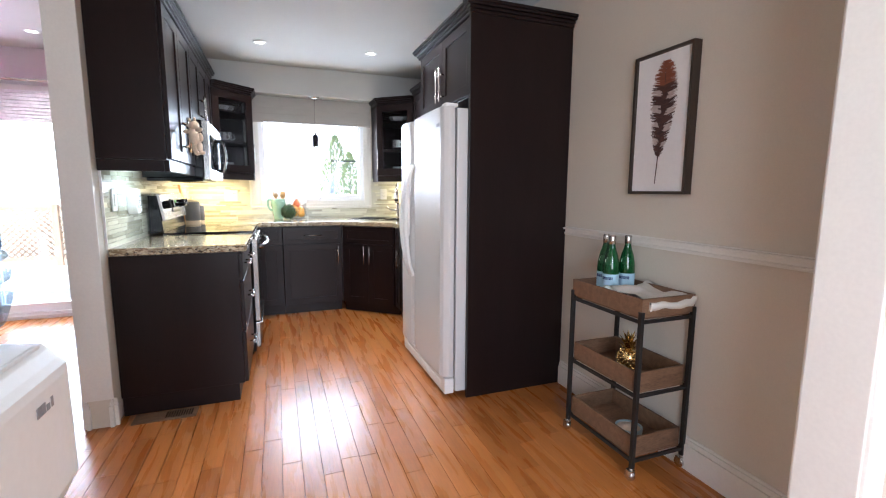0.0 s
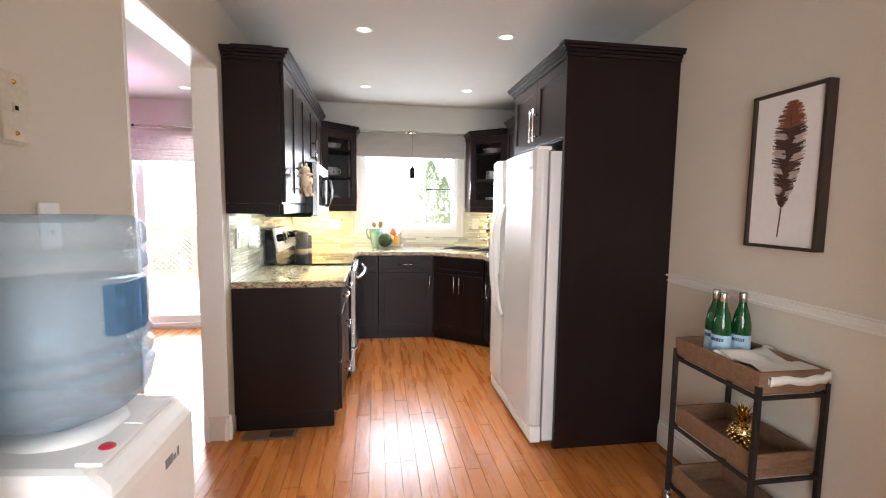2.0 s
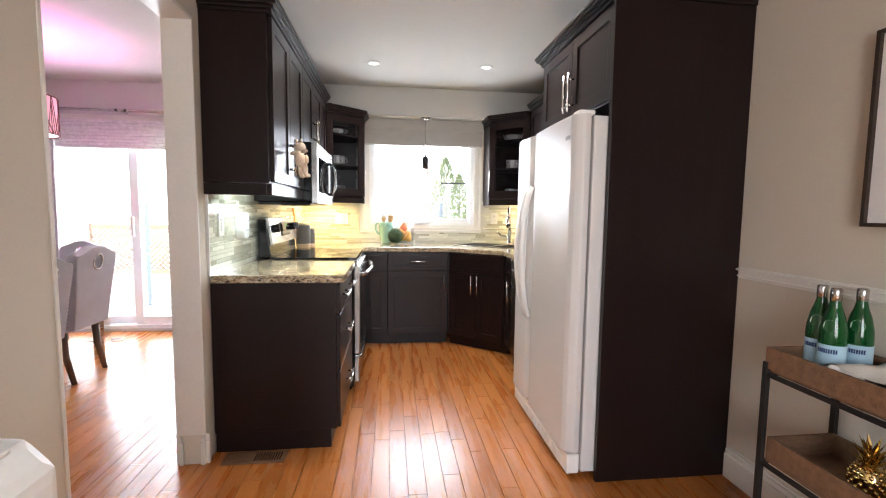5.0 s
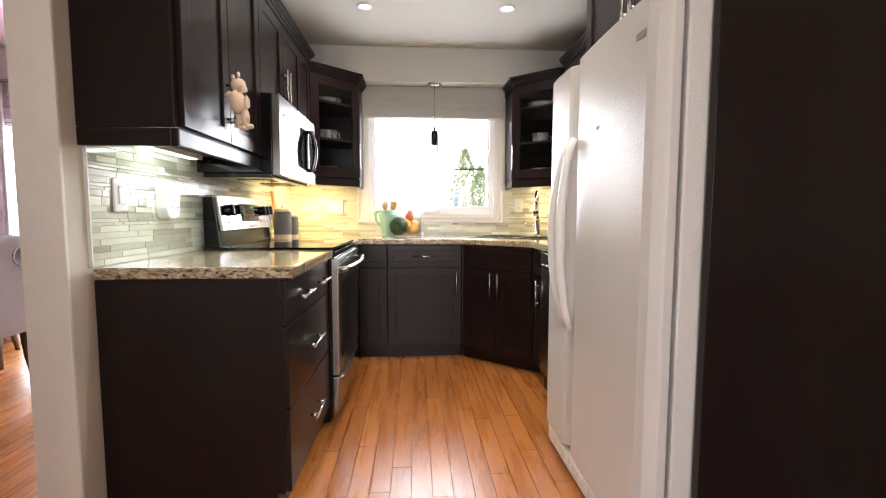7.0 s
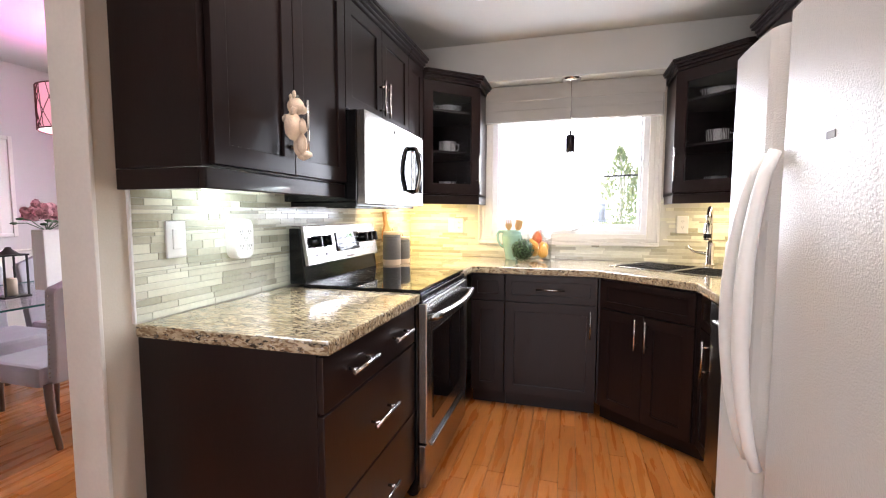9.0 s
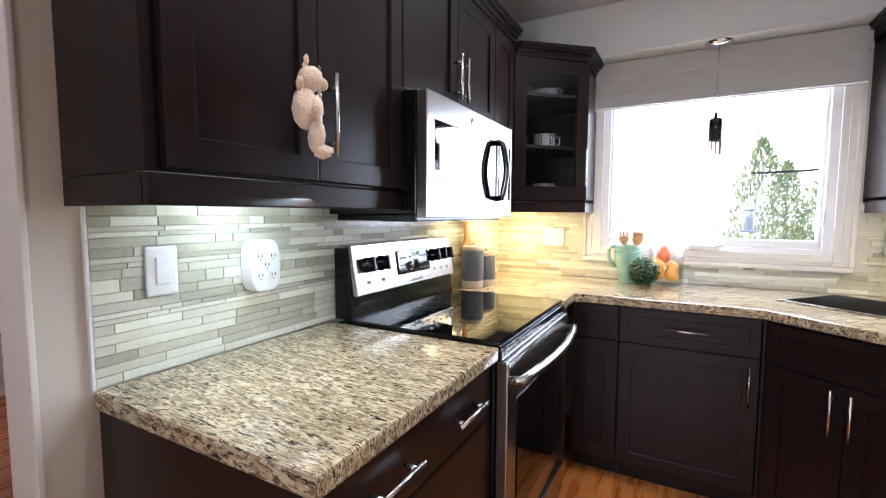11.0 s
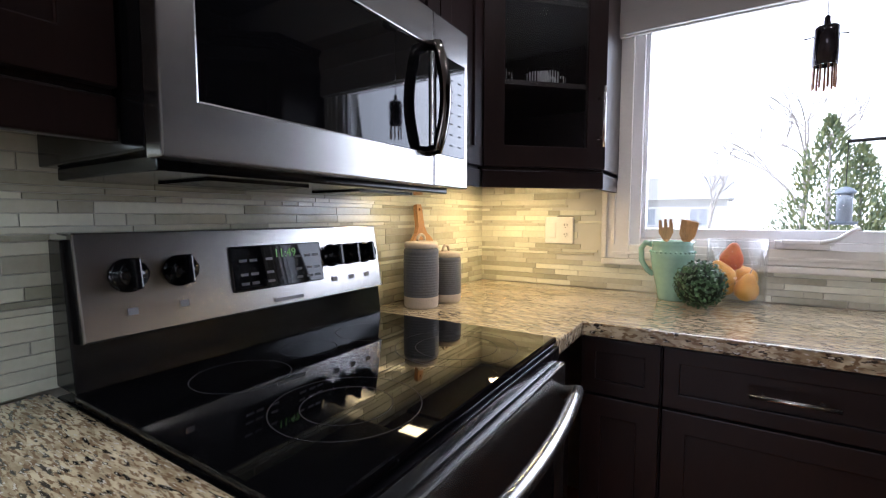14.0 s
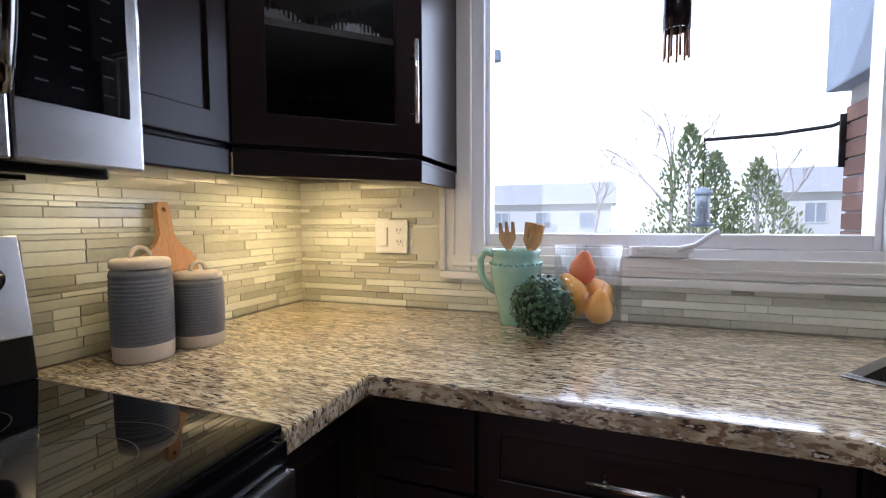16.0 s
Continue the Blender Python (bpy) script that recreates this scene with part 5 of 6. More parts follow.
def water_bottle(x, y, rz):
    b = thing("glass_bottle", pose(x, y, TZ, 0, 0, rz) @ Matrix.Diagonal((1, 1, 1.07, 1)), "green glass mineral water bottle with pale blue label", "bottle", "bottles on the cart")
    bm = B()
    lathe(bm, [(0, 0.002), (0.034, 0.0), (0.0375, 0.006), (0.0375, 0.125), (0.036, 0.15), (0.028, 0.19), (0.019, 0.215), (0.0145, 0.235), (0.0135, 0.27), (0, 0.27)], 28)
    part("glass", bm, BOTTLEG, b)
    bm = B()
    lathe(bm, [(0.0379, 0.02), (0.0382, 0.022), (0.0382, 0.105), (0.0379, 0.107)], 28)
    lb = part("label", bm, LABELB, b, "pale blue paper label")
    bm = B()
    for k in range(9):
        a = radians(-128 + k * 9)
        for z0, z1 in ((0.082, 0.095),):
            box(bm, -0.0022, 0.0022, -0.039, -0.0383, z0, z1, 0, Matrix.Rotation(a + radians(90), 4, 'Z'))
    part("label_print", bm, NAVY, lb)
    bm = B()
    t = bmesh.new()
    bmesh.ops.create_circle(t, cap_ends=True, segments=20, radius=0.02)
    for v in t.verts:
        a = v.co.x / 0.034 - radians(90)
        zz = 0.165 + v.co.y * 0.9
        r = 0.0353 - max(0, zz - 0.15) * 0.19
        v.co = Vector((r * math.cos(a) * 1.015, r * math.sin(a) * 1.015, zz))
    merge(bm, t)
    part("neck_label", bm, PAPER, b)
    bm = B()
    lathe(bm, [(0.0142, 0.238), (0.0158, 0.24), (0.0158, 0.272), (0.013, 0.276), (0, 0.276)], 20)
    part("cap", bm, CHROME, b, "silver foil cap")


water_bottle(2.312, -3.385, -65)
water_bottle(2.40, -3.392, -60)
water_bottle(2.335, -3.318, -65)

n_ = thing("napkin", pose(2.32, -3.595, TZ) @ Matrix.Diagonal((0.92, 0.92, 0.85, 1)), "folded white linen napkin with dark dotted border", "napkin")
bm = B()
N = 26
vs = []
for i in range(N + 1):
    row = []
    for j in range(N + 1):
        u, v = i / N * 2 - 1, j / N * 2 - 1
        x, y = u * 0.155, v * 0.155
        z = 0.062 + 0.024 * math.exp(-((v - 0.75) * 2.6) ** 2) + 0.016 * math.exp(-((v + 0.45) * 2.5) ** 2) + 0.006 * math.sin(5 * u + 3 * v) + 0.008 * noise.noise(Vector((u * 3, v * 3, 0)))
        if abs(u) > 0.86:
            z += 0.012
        x += 0.02 * math.sin(v * 3)
        row.append(bm.verts.new((min(max(x, -0.12), 0.15), y, max(z, 0.04))))
    vs.append(row)
for i in range(N):
    for j in range(N):
        bm.faces.new((vs[i][j], vs[i + 1][j], vs[i + 1][j + 1], vs[i][j + 1])).smooth = True
r = bmesh.ops.extrude_face_region(bm, geom=bm.faces[:])
for e in r["geom"]:
    if isinstance(e, bmesh.types.BMVert):
        e.co.z -= 0.03
bmesh.ops.recalc_face_normals(bm, faces=bm.faces)
part("cloth", bm, NAPKIN, n_)
bm = B()
box(bm, -0.118, 0.10, -0.06, 0.07, 0.0, 0.068, 0.012)
part("folded_core", bm, NAPKIN, n_)
bm = B()
for k in range(6):
    lathe(bm, [(0.009, 0), (0.0085, 0.0012), (0.004, 0.0012)], 12, Matrix.Translation((-0.1185, -0.06 + k * 0.025, 0.052)) @ Matrix.Rotation(radians(-90), 4, 'Y'))
    lathe(bm, [(0, 0.0012), (0.0095, 0.0008), (0.0095, 0)], 12, Matrix.Translation((-0.085 + k * 0.032, -0.0605, 0.045)) @ Matrix.Rotation(radians(90), 4, 'X'))
tagged(part("dot_pattern", bm, DOTS, n_), kind="stuff")


def pineapple():
    p = thing("gold_pineapple", pose(2.31, -3.53, 0.37 + 0.0265), "shiny gold pineapple ornament on the middle tray", "ornament")
    bm = B()
    lathe(bm, [(0, 0), (0.03, 0.0), (0.042, 0.02), (0.047, 0.05), (0.042, 0.08), (0.03, 0.098), (0, 0.103)], 24)
    for r_ in range(7):
        z = 0.012 + r_ * 0.0135
        rad = 0.047 * math.sqrt(max(0.05, 1 - ((z - 0.05) / 0.062) ** 2))
        for k in range(12):
            a = 2 * math.pi * (k + 0.5 * (r_ % 2)) / 12
            ball(bm, (rad * math.cos(a), rad * math.sin(a), z), 0.009, 1, (0.8, 0.8, 0.85))
    part("fruit", bm, GOLD, p)
    bm = B()
    rr = random.Random(2)
    for ring, (n, lean, L) in enumerate(((9, 0.9, 0.05), (8, 0.6, 0.062), (6, 0.3, 0.07))):
        for k in range(n):
            a = 2 * math.pi * (k + 0.5 * ring) / n
            o = Vector((math.cos(a), math.sin(a), 0))
            s = Vector((-math.sin(a), math.cos(a), 0))
            b0 = Vector((0, 0, 0.098 + ring * 0.012)) + o * 0.012
            tip = b0 + o * L * math.sin(lean) + Vector((0, 0, L * math.cos(lean)))
            midp = (b0 + tip) / 2 - o * 0.006
            v = [bm.verts.new(q) for q in (b0 - s * 0.007, b0 + s * 0.007, midp + s * 0.008, tip, midp - s * 0.008, midp + o * 0.004)]
            bm.faces.new((v[0], v[1], v[2], v[5]))
            bm.faces.new((v[0], v[5], v[4]))
            bm.faces.new((v[5], v[2], v[3]))
            bm.faces.new((v[4], v[5], v[3]))
    part("leaves", bm, GOLD, p)


pineapple()
s_ = thing("candle_dish", pose(2.31, -3.56, 0.085 + 0.0265), "round blue-grey dish with a pale wax centre", "dish")
bm = B()
lathe(bm, [(0, 0), (0.05, 0), (0.058, 0.006), (0.06, 0.028), (0.054, 0.03), (0.05, 0.022)], 32)
part("dish", bm, CANDLE, s_)
bm = B()
lathe(bm, [(0.05, 0.022), (0.028, 0.025), (0.026, 0.029), (0, 0.029)], 28)
part("wax", bm, CERCREAM, s_)


# ---- framed feather ----
def feather_picture():
    p = thing("framed_picture", pose(XR - 0.002, -3.49, 1.518, 0, 0, -90), "framed print of a brown barred feather in a deep dark frame", "picture")
    W, H, D = 0.16, 0.314, 0.042
    bm = B()
    for x0, x1, z0, z1 in ((-W, -W + 0.013, -H, H), (W - 0.013, W, -H, H), (-W + 0.013, W - 0.013, -H, -H + 0.013), (-W + 0.013, W - 0.013, H - 0.013, H)):
        box(bm, x0, x1, -D, 0, z0, z1, 0.0015)
    part("picture_frame", bm, FRAMEW, p)
    bm = B()
    box(bm, -W + 0.012, W - 0.012, -0.028, -0.004, -H + 0.012, H - 0.012)
    sh = part("print", bm, PAPER, p)
    rr = random.Random(8)
    sets = {"barbs_dark": (B(), FEATHER), "barbs_pale": (B(), FEATHERL), "barbs_rust": (B(), FEATHERR)}

    def half(u):
        return 0.08 * (math.sin(math.pi * min(1, (1 - u) * 1.05 + 0.02)) ** 0.45) * (0.35 + 0.65 * u) ** 0.35

    def spine(u):
        return 0.012 * math.sin(u * 2.2 - 0.4)

    z0, z1 = -0.18, 0.262
    for i in range(150):
        u = i / 149
        for s in (-1, 1):
            wd = half(u) * rr.uniform(0.78, 1.06)
            zc = z0 + (z1 - z0) * u
            x = spine(u)
            slope = 0.35 - 0.2 * u
            band = math.sin(u * 40 + s * 0.9 + rr.uniform(-0.35, 0.35))
            key = "barbs_rust" if u > 0.76 + rr.uniform(-0.04, 0.04) else ("barbs_pale" if band > 0.35 and 0.16 < u < 0.74 else "barbs_dark")
            bm = sets[key][0]
            h_ = 0.0055
            y = -0.0284 - rr.uniform(0, 0.0012)
            split = rr.uniform(0.12, 0.4) if key == "barbs_pale" else 0
            a = [(x + s * wd * split, y, zc + wd * split * slope), (x + s * wd, y, zc + wd * slope + rr.uniform(-0.002, 0.004)), (x + s * wd, y, zc + wd * slope + h_ * 0.6), (x + s * wd * split, y, zc + h_ + wd * split * slope)]
            v = [bm.verts.new(q) for q in a]
            bm.faces.new(v if s > 0 else v[::-1])
            if split:
                bm = sets["barbs_dark"][0]
                v = [bm.verts.new(q) for q in ((x, y, zc), (x + s * wd * split, y, zc + wd * split * slope), (x + s * wd * split, y, zc + wd * split * slope + h_), (x, y, zc + h_))]
                bm.faces.new(v if s > 0 else v[::-1])
    for k, (bm, m_) in sets.items():
        tagged(part(k, bm, m_, sh), kind="stuff")
    bm = B()
    tube(bm, [(spine(u) if u > 0 else spine(0) - 0.004 * (-u) * 8, -0.0298, z0 + (z1 - z0) * u) for u in (-0.2, -0.1, 0, 0.2, 0.4, 0.6, 0.8, 0.95)], [0.0015, 0.0019, 0.0021, 0.0019, 0.0016, 0.0013, 0.001, 0.0006], 6)
    part("quill", bm, FEATHER, sh)


feather_picture()


# ---- water cooler ----
def cooler():
    c = thing("water_cooler", pose(0.02, -4.11, 0), "white floor-standing water cooler by the cased opening", "water cooler")
    bm = B()
    prism(bm, [(0.0, 0.0), (0.355, 0.0), (0.355, 0.56), (0.385, 0.62), (0.385, 0.86), (0.345, 0.905), (0.05, 0.93), (0.0, 0.93)], -0.165, 0.165, 0.018,
          Matrix(((1, 0, 0, 0), (0, 0, -1, 0), (0, 1, 0, 0), (0, 0, 0, 1))))
    bmesh.ops.recalc_face_normals(bm, faces=bm.faces)
    part("cabinet", bm, WHITEP, c)
    bm = B()
    for s in (-1, 1):
        box(bm, 0.05, 0.30, s * 0.1655 - 0.002, s * 0.1655 + 0.002, 0.10, 0.68, 0.0015)
        box(bm, 0.08, 0.27, s * 0.168 - 0.002, s * 0.168 + 0.002, 0.14, 0.64, 0.0015)
    part("side_panel", bm, WHITEP, c)
    bm = B()
    box(bm, 0.354, 0.358, -0.14, 0.14, 0.06, 0.50, 0.001)
    part("front_door", bm, WHITEP, c)
    bm = B()
    box(bm, 0.35, 0.43, -0.12, 0.12, 0.515, 0.545, 0.008)
    dt = part("drip_tray", bm, WHITEP, c)
    bm = B()
    for k in range(9):
        box(bm, 0.37 + k * 0.006, 0.373 + k * 0.006, -0.10, 0.10, 0.545, 0.548)
    tagged(part("grate", bm, CHROME, dt), kind="stuff")
    sl = math.atan2(0.025, 0.295)
    tm = Matrix.Translation((0.335, 0.0, 0.906)) @ Matrix.Rotation(sl, 4, 'Y')
    bm = B()
    box(bm, -0.022, 0.022, -0.14, 0.12, -0.002, 0.006, 0.003, tm)
    sp = part("switch_panel", bm, WHITEP, c)
    bm = B()
    lathe(bm, [(0, 0.0085), (0.012, 0.0085), (0.014, 0.006)], 20, tm @ Matrix.Translation((0, -0.085, 0)))
    part("red_switch", bm, REDP, sp)
    bm = B()
    box(bm, -0.018, 0.018, 0.0, 0.11, 0.0055, 0.0085, 0.002, tm)
    part("flap", bm, WHITEP, sp)
    bm = B()
    for k, w in enumerate((0.016, 0.014, 0.012, 0.008)):
        y0 = 0.015 + k * 0.018
        box(bm, 0.3855, 0.3865, y0, y0 + w, 0.80, 0.812 + (0.008 if k in (0, 1, 3) else 0))
    part("logo_bars", bm, GREYBAR, c)
    bm = B()
    lathe(bm, [(0.11, 0.925), (0.105, 0.94), (0.06, 0.942)], 36, Matrix.Translation((0.205, 0.005, -0.016)))
    part("bottle_collar", bm, WHITEP, c)


cooler()


def water_jug():
    b = thing("water_bottle", pose(0.232, -4.105, 0.918) @ Matrix.Scale(1.085, 4), "large translucent blue water cooler bottle, upside down", "bottle")
    prof = [(0.028, -0.02), (0.03, 0.01), (0.06, 0.02), (0.105, 0.032), (0.128, 0.055), (0.136, 0.08)]
    for z in (0.10, 0.135):
        prof += [(0.141, z), (0.142, z + 0.006), (0.127, z + 0.012), (0.125, z + 0.016), (0.140, z + 0.027)]
    prof += [(0.139, 0.168), (0.133, 0.176), (0.133, 0.262), (0.127, 0.272), (0.127, 0.277), (0.139, 0.286), (0.139, 0.309), (0.127, 0.317), (0.127, 0.322), (0.139, 0.331), (0.137, 0.362), (0.122, 0.378), (0.08, 0.38), (0.06, 0.368), (0, 0.366)]
    bm = B()
    lathe(bm, prof, 56)
    part("shell", bm, JUGBLUE, b)
    bm = B()
    lathe(bm, [(0, 0.03), (0.10, 0.036), (0.124, 0.06), (0.128, 0.17), (0.128, 0.262), (0, 0.262)], 48)
    part("water", bm, JUGWATER, b, "clear water below the rim")
    # no hollow for the grip: its dark depth is put into the patch's tint
    bm = B()
    for a in (-8, -118):
        t = bmesh.new()
        for zz in (0.175, 0.265):
            for k in range(7):
                an = radians(a - 24 + 8 * k)
                t.verts.new((0.1352 * math.cos(an), 0.1352 * math.sin(an), zz + (0.006 if zz < 0.2 and k in (0, 6) else 0)))
        t.verts.ensure_lookup_table()
        for k in range(6):
            t.faces.new((t.verts[k], t.verts[k + 1], t.verts[k + 8], t.verts[k + 7]))
        if a == -8:
            merge(bm, t)
        else:
            lb = B()
            merge(lb, t)
            part("label", lb, PAPER, b, "white label with a navy edge")
    part("grip_patch", bm, JUGDARK, b, "darker blue patch drawn in place of the grip recess")
    bm = B()
    for k in range(5):
        an = radians(-138 + 9 * k)
        box(bm, 0.1356, 0.1362, -0.006, 0.006, 0.20 + 0.01 * (k % 2), 0.215 + 0.01 * (k % 2), 0, Matrix.Rotation(an, 4, 'Z'))
    for z0 in (0.191, 0.256):
        for k in range(12):
            an = radians(-141 + 4 * k)
            box(bm, 0.1356, 0.1363, -0.006, 0.006, z0, z0 + 0.006, 0, Matrix.Rotation(an, 4, 'Z'))
    tagged(part("label_bars", bm, NAVY, b), kind="stuff")


water_jug()


def jack_plate(y, z, w, h):
    p = thing("phone_jack_plate", pose(0.001, y, z, 0, 0, 90), "ivory phone jack wall plate with brass screws", "wall plate")
    bm = B()
    box(bm, -w / 2, w / 2, -0.012, 0, -h / 2, h / 2, 0.004)
    box(bm, -w / 2 + 0.006, w / 2, -0.02, -0.012, -h / 2 + 0.006, h / 2 - 0.004, 0.003)
    part("cover", bm, mat("ivory_plastic", (0.62, 0.55, 0.42), 0.4) if "ivory_plastic" not in bpy.data.materials else bpy.data.materials["ivory_plastic"], p)
    for dz in (-0.35, 0.35):
        bm = B()
        lathe(bm, [(0, 0.005), (0.004, 0.004), (0.006, 0.0)], 10, Matrix.Translation((0, -0.02, dz * h)) @ Matrix.Rotation(radians(90), 4, 'X'))
        part("screw", bm, GOLD, p)
    bm = B()
    box(bm, -0.009, 0.009, -0.023, -0.02, -0.011, 0.011, 0.001)
    j = part("jack", bm, bpy.data.materials["ivory_plastic"], p)
    bm = B()
    box(bm, -0.005, 0.005, -0.0238, -0.0231, -0.006, 0.004)
    part("slot", bm, BLACK, j)


jack_plate(-3.87, 1.57, 0.09, 0.165)
plate("wall_outlet", pose(0.001, -3.763, 1.295, 0, 0, 90), "ivory outlet plate above the water cooler", "outlet")


def register(x, y, rz, label):
    v = thing("floor_register", pose(x, y, 0.0, 0, 0, rz), label, "vent", "floor registers")
    bm = B()
    box(bm, -0.15, 0.15, -0.055, 0.055, 0.0005, 0.007, 0.002)
    part("plate", bm, TRAYWOOD if rz == 0 else mat("register_oak", (0.45, 0.25, 0.11), 0.4, var=0.2), v)
    for k in range(11):
        bm = B()
        box(bm, 0.0 + k * 0.012, 0.006 + k * 0.012, -0.035, 0.035, 0.0068, 0.0076)
        part("slot", bm, BLACK, v)


register(0.22, -2.432, 0, "oak floor register with dark slots beside the cabinet")
register(-1.75, -0.25, 0.01, "oak floor register before the patio door")

b_ = thing("basket_tray", pose(0.15, -2.18, UT + 0.065), "dark navy woven tray on top of the cabinet", "tray")
bm = B()
for k in range(4):
    o = 0.004 * k
    for x0, x1, y0, y1 in ((-0.1 - o, -0.09, -0.16 - o, 0.16 + o), (0.09, 0.1 + o, -0.16 - o, 0.16 + o), (-0.09, 0.09, -0.16 - o, -0.15), (-0.09, 0.09, 0.15, 0.16 + o)):
        box(bm, x0, x1, y0, y1, 0.0 + k * 0.009, 0.008 + k * 0.009, 0.003)
box(bm, -0.1, 0.1, -0.16, 0.16, 0, 0.006)
part("weave", bm, mat("navy_weave", (0.02, 0.022, 0.035), 0.8, var=0.3), b_)


# ---- dining room ----
def dining_chair(m, label):
    c = thing("dining_chair", m, label, "chair", "dining chairs")
    bm = B()
    box(bm, -0.245, 0.245, -0.26, 0.20, 0.36, 0.485, 0.03)
    part("seat", bm, UPHOL, c)
    out = [(-0.215, 0.40), (0.215, 0.40), (0.225, 0.62), (0.245, 0.84), (0.25, 0.93), (0.235, 0.955), (0.19, 0.965), (0.13, 0.985), (0.07, 1.008), (0.0, 1.015), (-0.07, 1.008), (-0.13, 0.985), (-0.19, 0.965), (-0.235, 0.955), (-0.25, 0.93), (-0.245, 0.84), (-0.225, 0.62)]
    hole = [(0.052 * math.cos(a), 0.895 + 0.052 * math.sin(a)) for a in [2 * math.pi * k / 24 for k in range(24)]]
    bm = B()
    t = B()
    prism(t, out, -0.035, 0.035, 0.012, None, [hole])
    t.transform(Matrix.Translation((0, 0.255, 0.40)) @ Matrix.Rotation(radians(90 - 7), 4, 'X') @ Matrix.Translation((0, -0.40, 0)))
    merge(bm, t)
    back = part("backrest", bm, UPHOL, c)
    rm = Matrix.Translation((0, 0.255, 0.40)) @ Matrix.Rotation(radians(90 - 7), 4, 'X') @ Matrix.Translation((0, 0.895 - 0.40, 0))
    for z in (-0.036, 0.036):
        bm = B()
        pts = [rm @ Vector((0.057 * math.cos(a), 0.057 * math.sin(a), z)) for a in [2 * math.pi * k / 28 for k in range(29)]]
        tube(bm, pts, 0.006, 8)
        part("ring", bm, CHROME, back, "brushed metal ring")
    bm = B()
    for s in (-1, 1):
        for k in range(18):
            ball(bm, rm @ Vector((s * (0.222 + 0.028 * k / 18 + 0.006), -0.46 + k * 0.028, 0.0)), 0.005, 1)
    tagged(part("nailhead_trim", bm, CHROME, back), kind="stuff")
    for sx in (-1, 1):
        bm = B()
        tube(bm, [(sx * 0.21, -0.225, 0.37), (sx * 0.21, -0.225, 0.0)], [0.026, 0.017], 8)
        part("leg", bm, CHAIRLEG, c)
        bm = B()
        tube(bm, [(sx * 0.195, 0.20, 0.38), (sx * 0.195, 0.215, 0.2), (sx * 0.195, 0.26, 0.0)], [0.027, 0.023, 0.018], 8)
        part("leg", bm, CHAIRLEG, c)
    return c


LC = "grey linen dining chair with ring in the back and nailheads"
LOW = Matrix.Diagonal((0.86, 1, 0.955, 1))
ch = dining_chair(pose(-1.565, -1.19, 0, 0, 0, -90) @ LOW, LC)
copy_thing(ch, pose(-1.565, -1.625, 0, 0, 0, -90) @ LOW)
copy_thing(ch, pose(-2.38, -0.93, 0, 0, 0, 90) @ LOW)
copy_thing(ch, pose(-2.38, -1.39, 0, 0, 0, 90) @ LOW)
copy_thing(ch, pose(-1.98, -0.46, 0, 0, 0, 0) @ LOW)

t_ = thing("dining_table", pose(-1.97, -1.32, 0), "glass-topped dining table with square mirrored legs", "table")
bm = B()
box(bm, -0.5, 0.5, -0.75, 0.75, 0.742, 0.755, 0.003)
part("tabletop", bm, THIN, t_, "clear glass tabletop")
bm = B()
for s in (-1, 1):
    box(bm, s * 0.5 - 0.001, s * 0.5 + 0.001, -0.75, 0.75, 0.743, 0.754)
    box(bm, -0.5, 0.5, s * 0.75 - 0.001, s * 0.75 + 0.001, 0.743, 0.754)
part("glass_edge", bm, mat("glass_edge_green", (0.03, 0.09, 0.08), 0.1), t_)
for sx in (-1, 1):
    for sy in (-1, 1):
        bm = B()
        box(bm, sx * 0.43 - 0.045, sx * 0.43 + 0.045, sy * 0.66 - 0.045, sy * 0.66 + 0.045, 0, 0.741, 0.003)
        part("leg", bm, MIRROR, t_, "mirrored square leg")

v_ = thing("flower_vase", pose(-1.95, -1.36, 0.7555), "tall white square vase with pink roses", "vase")
bm = B()
box(bm, -0.055, 0.055, -0.055, 0.055, 0, 0.38, 0.006)
part("vase", bm, WHITEP, v_)
bm = B()
rr = random.Random(4)
for k in range(46):
    d = Vector((rr.gauss(0, 1), rr.gauss(0, 1), abs(rr.gauss(0, 0.9)))).normalized() * rr.uniform(0.07, 0.13)
    c0 = Vector((0, 0, 0.45)) + d
    for q in range(14):
        v = Vector((rr.gauss(0, 1), rr.gauss(0, 1), rr.gauss(0, 1))).normalized()
        s = v.orthogonal().normalized()
        u = v.cross(s)
        p0 = c0 + v * 0.02
        sz = 0.017
        bm.faces.new([bm.verts.new(p0 + w) for w in (-s * sz, -u * sz, s * sz, u * sz)])
tagged(part("rose_bunch", bm, PINK, v_), kind="stuff")
bm = B()
for k in range(9):
    a = rr.uniform(0, 6.28)
    e = Vector((math.cos(a) * 0.15, math.sin(a) * 0.15, rr.uniform(0.38, 0.46)))
    tube(bm, [(0, 0, 0.37), e * 0.6 + Vector((0, 0, 0.17)), e], [0.003, 0.003, 0.002], 5)
    ball(bm, e, 0.022, 1, (1, 1, 0.4))
part("foliage", bm, LEAF, v_)

l_ = thing("lantern", pose(-1.84, -1.63, 0.7555), "dark metal candle lantern on the glass table", "lantern")
for sx in (-1, 1):
    for sy in (-1, 1):
        bm = B()
        box(bm, sx * 0.055 - 0.004, sx * 0.055 + 0.004, sy * 0.055 - 0.004, sy * 0.055 + 0.004, 0.012, 0.24)
        part("post", bm, IRON, l_)
bm = B()
box(bm, -0.065, 0.065, -0.065, 0.065, 0, 0.012, 0.003)
part("base", bm, IRON, l_)
bm = B()
box(bm, -0.065, 0.065, -0.065, 0.065, 0.24, 0.25, 0.003)
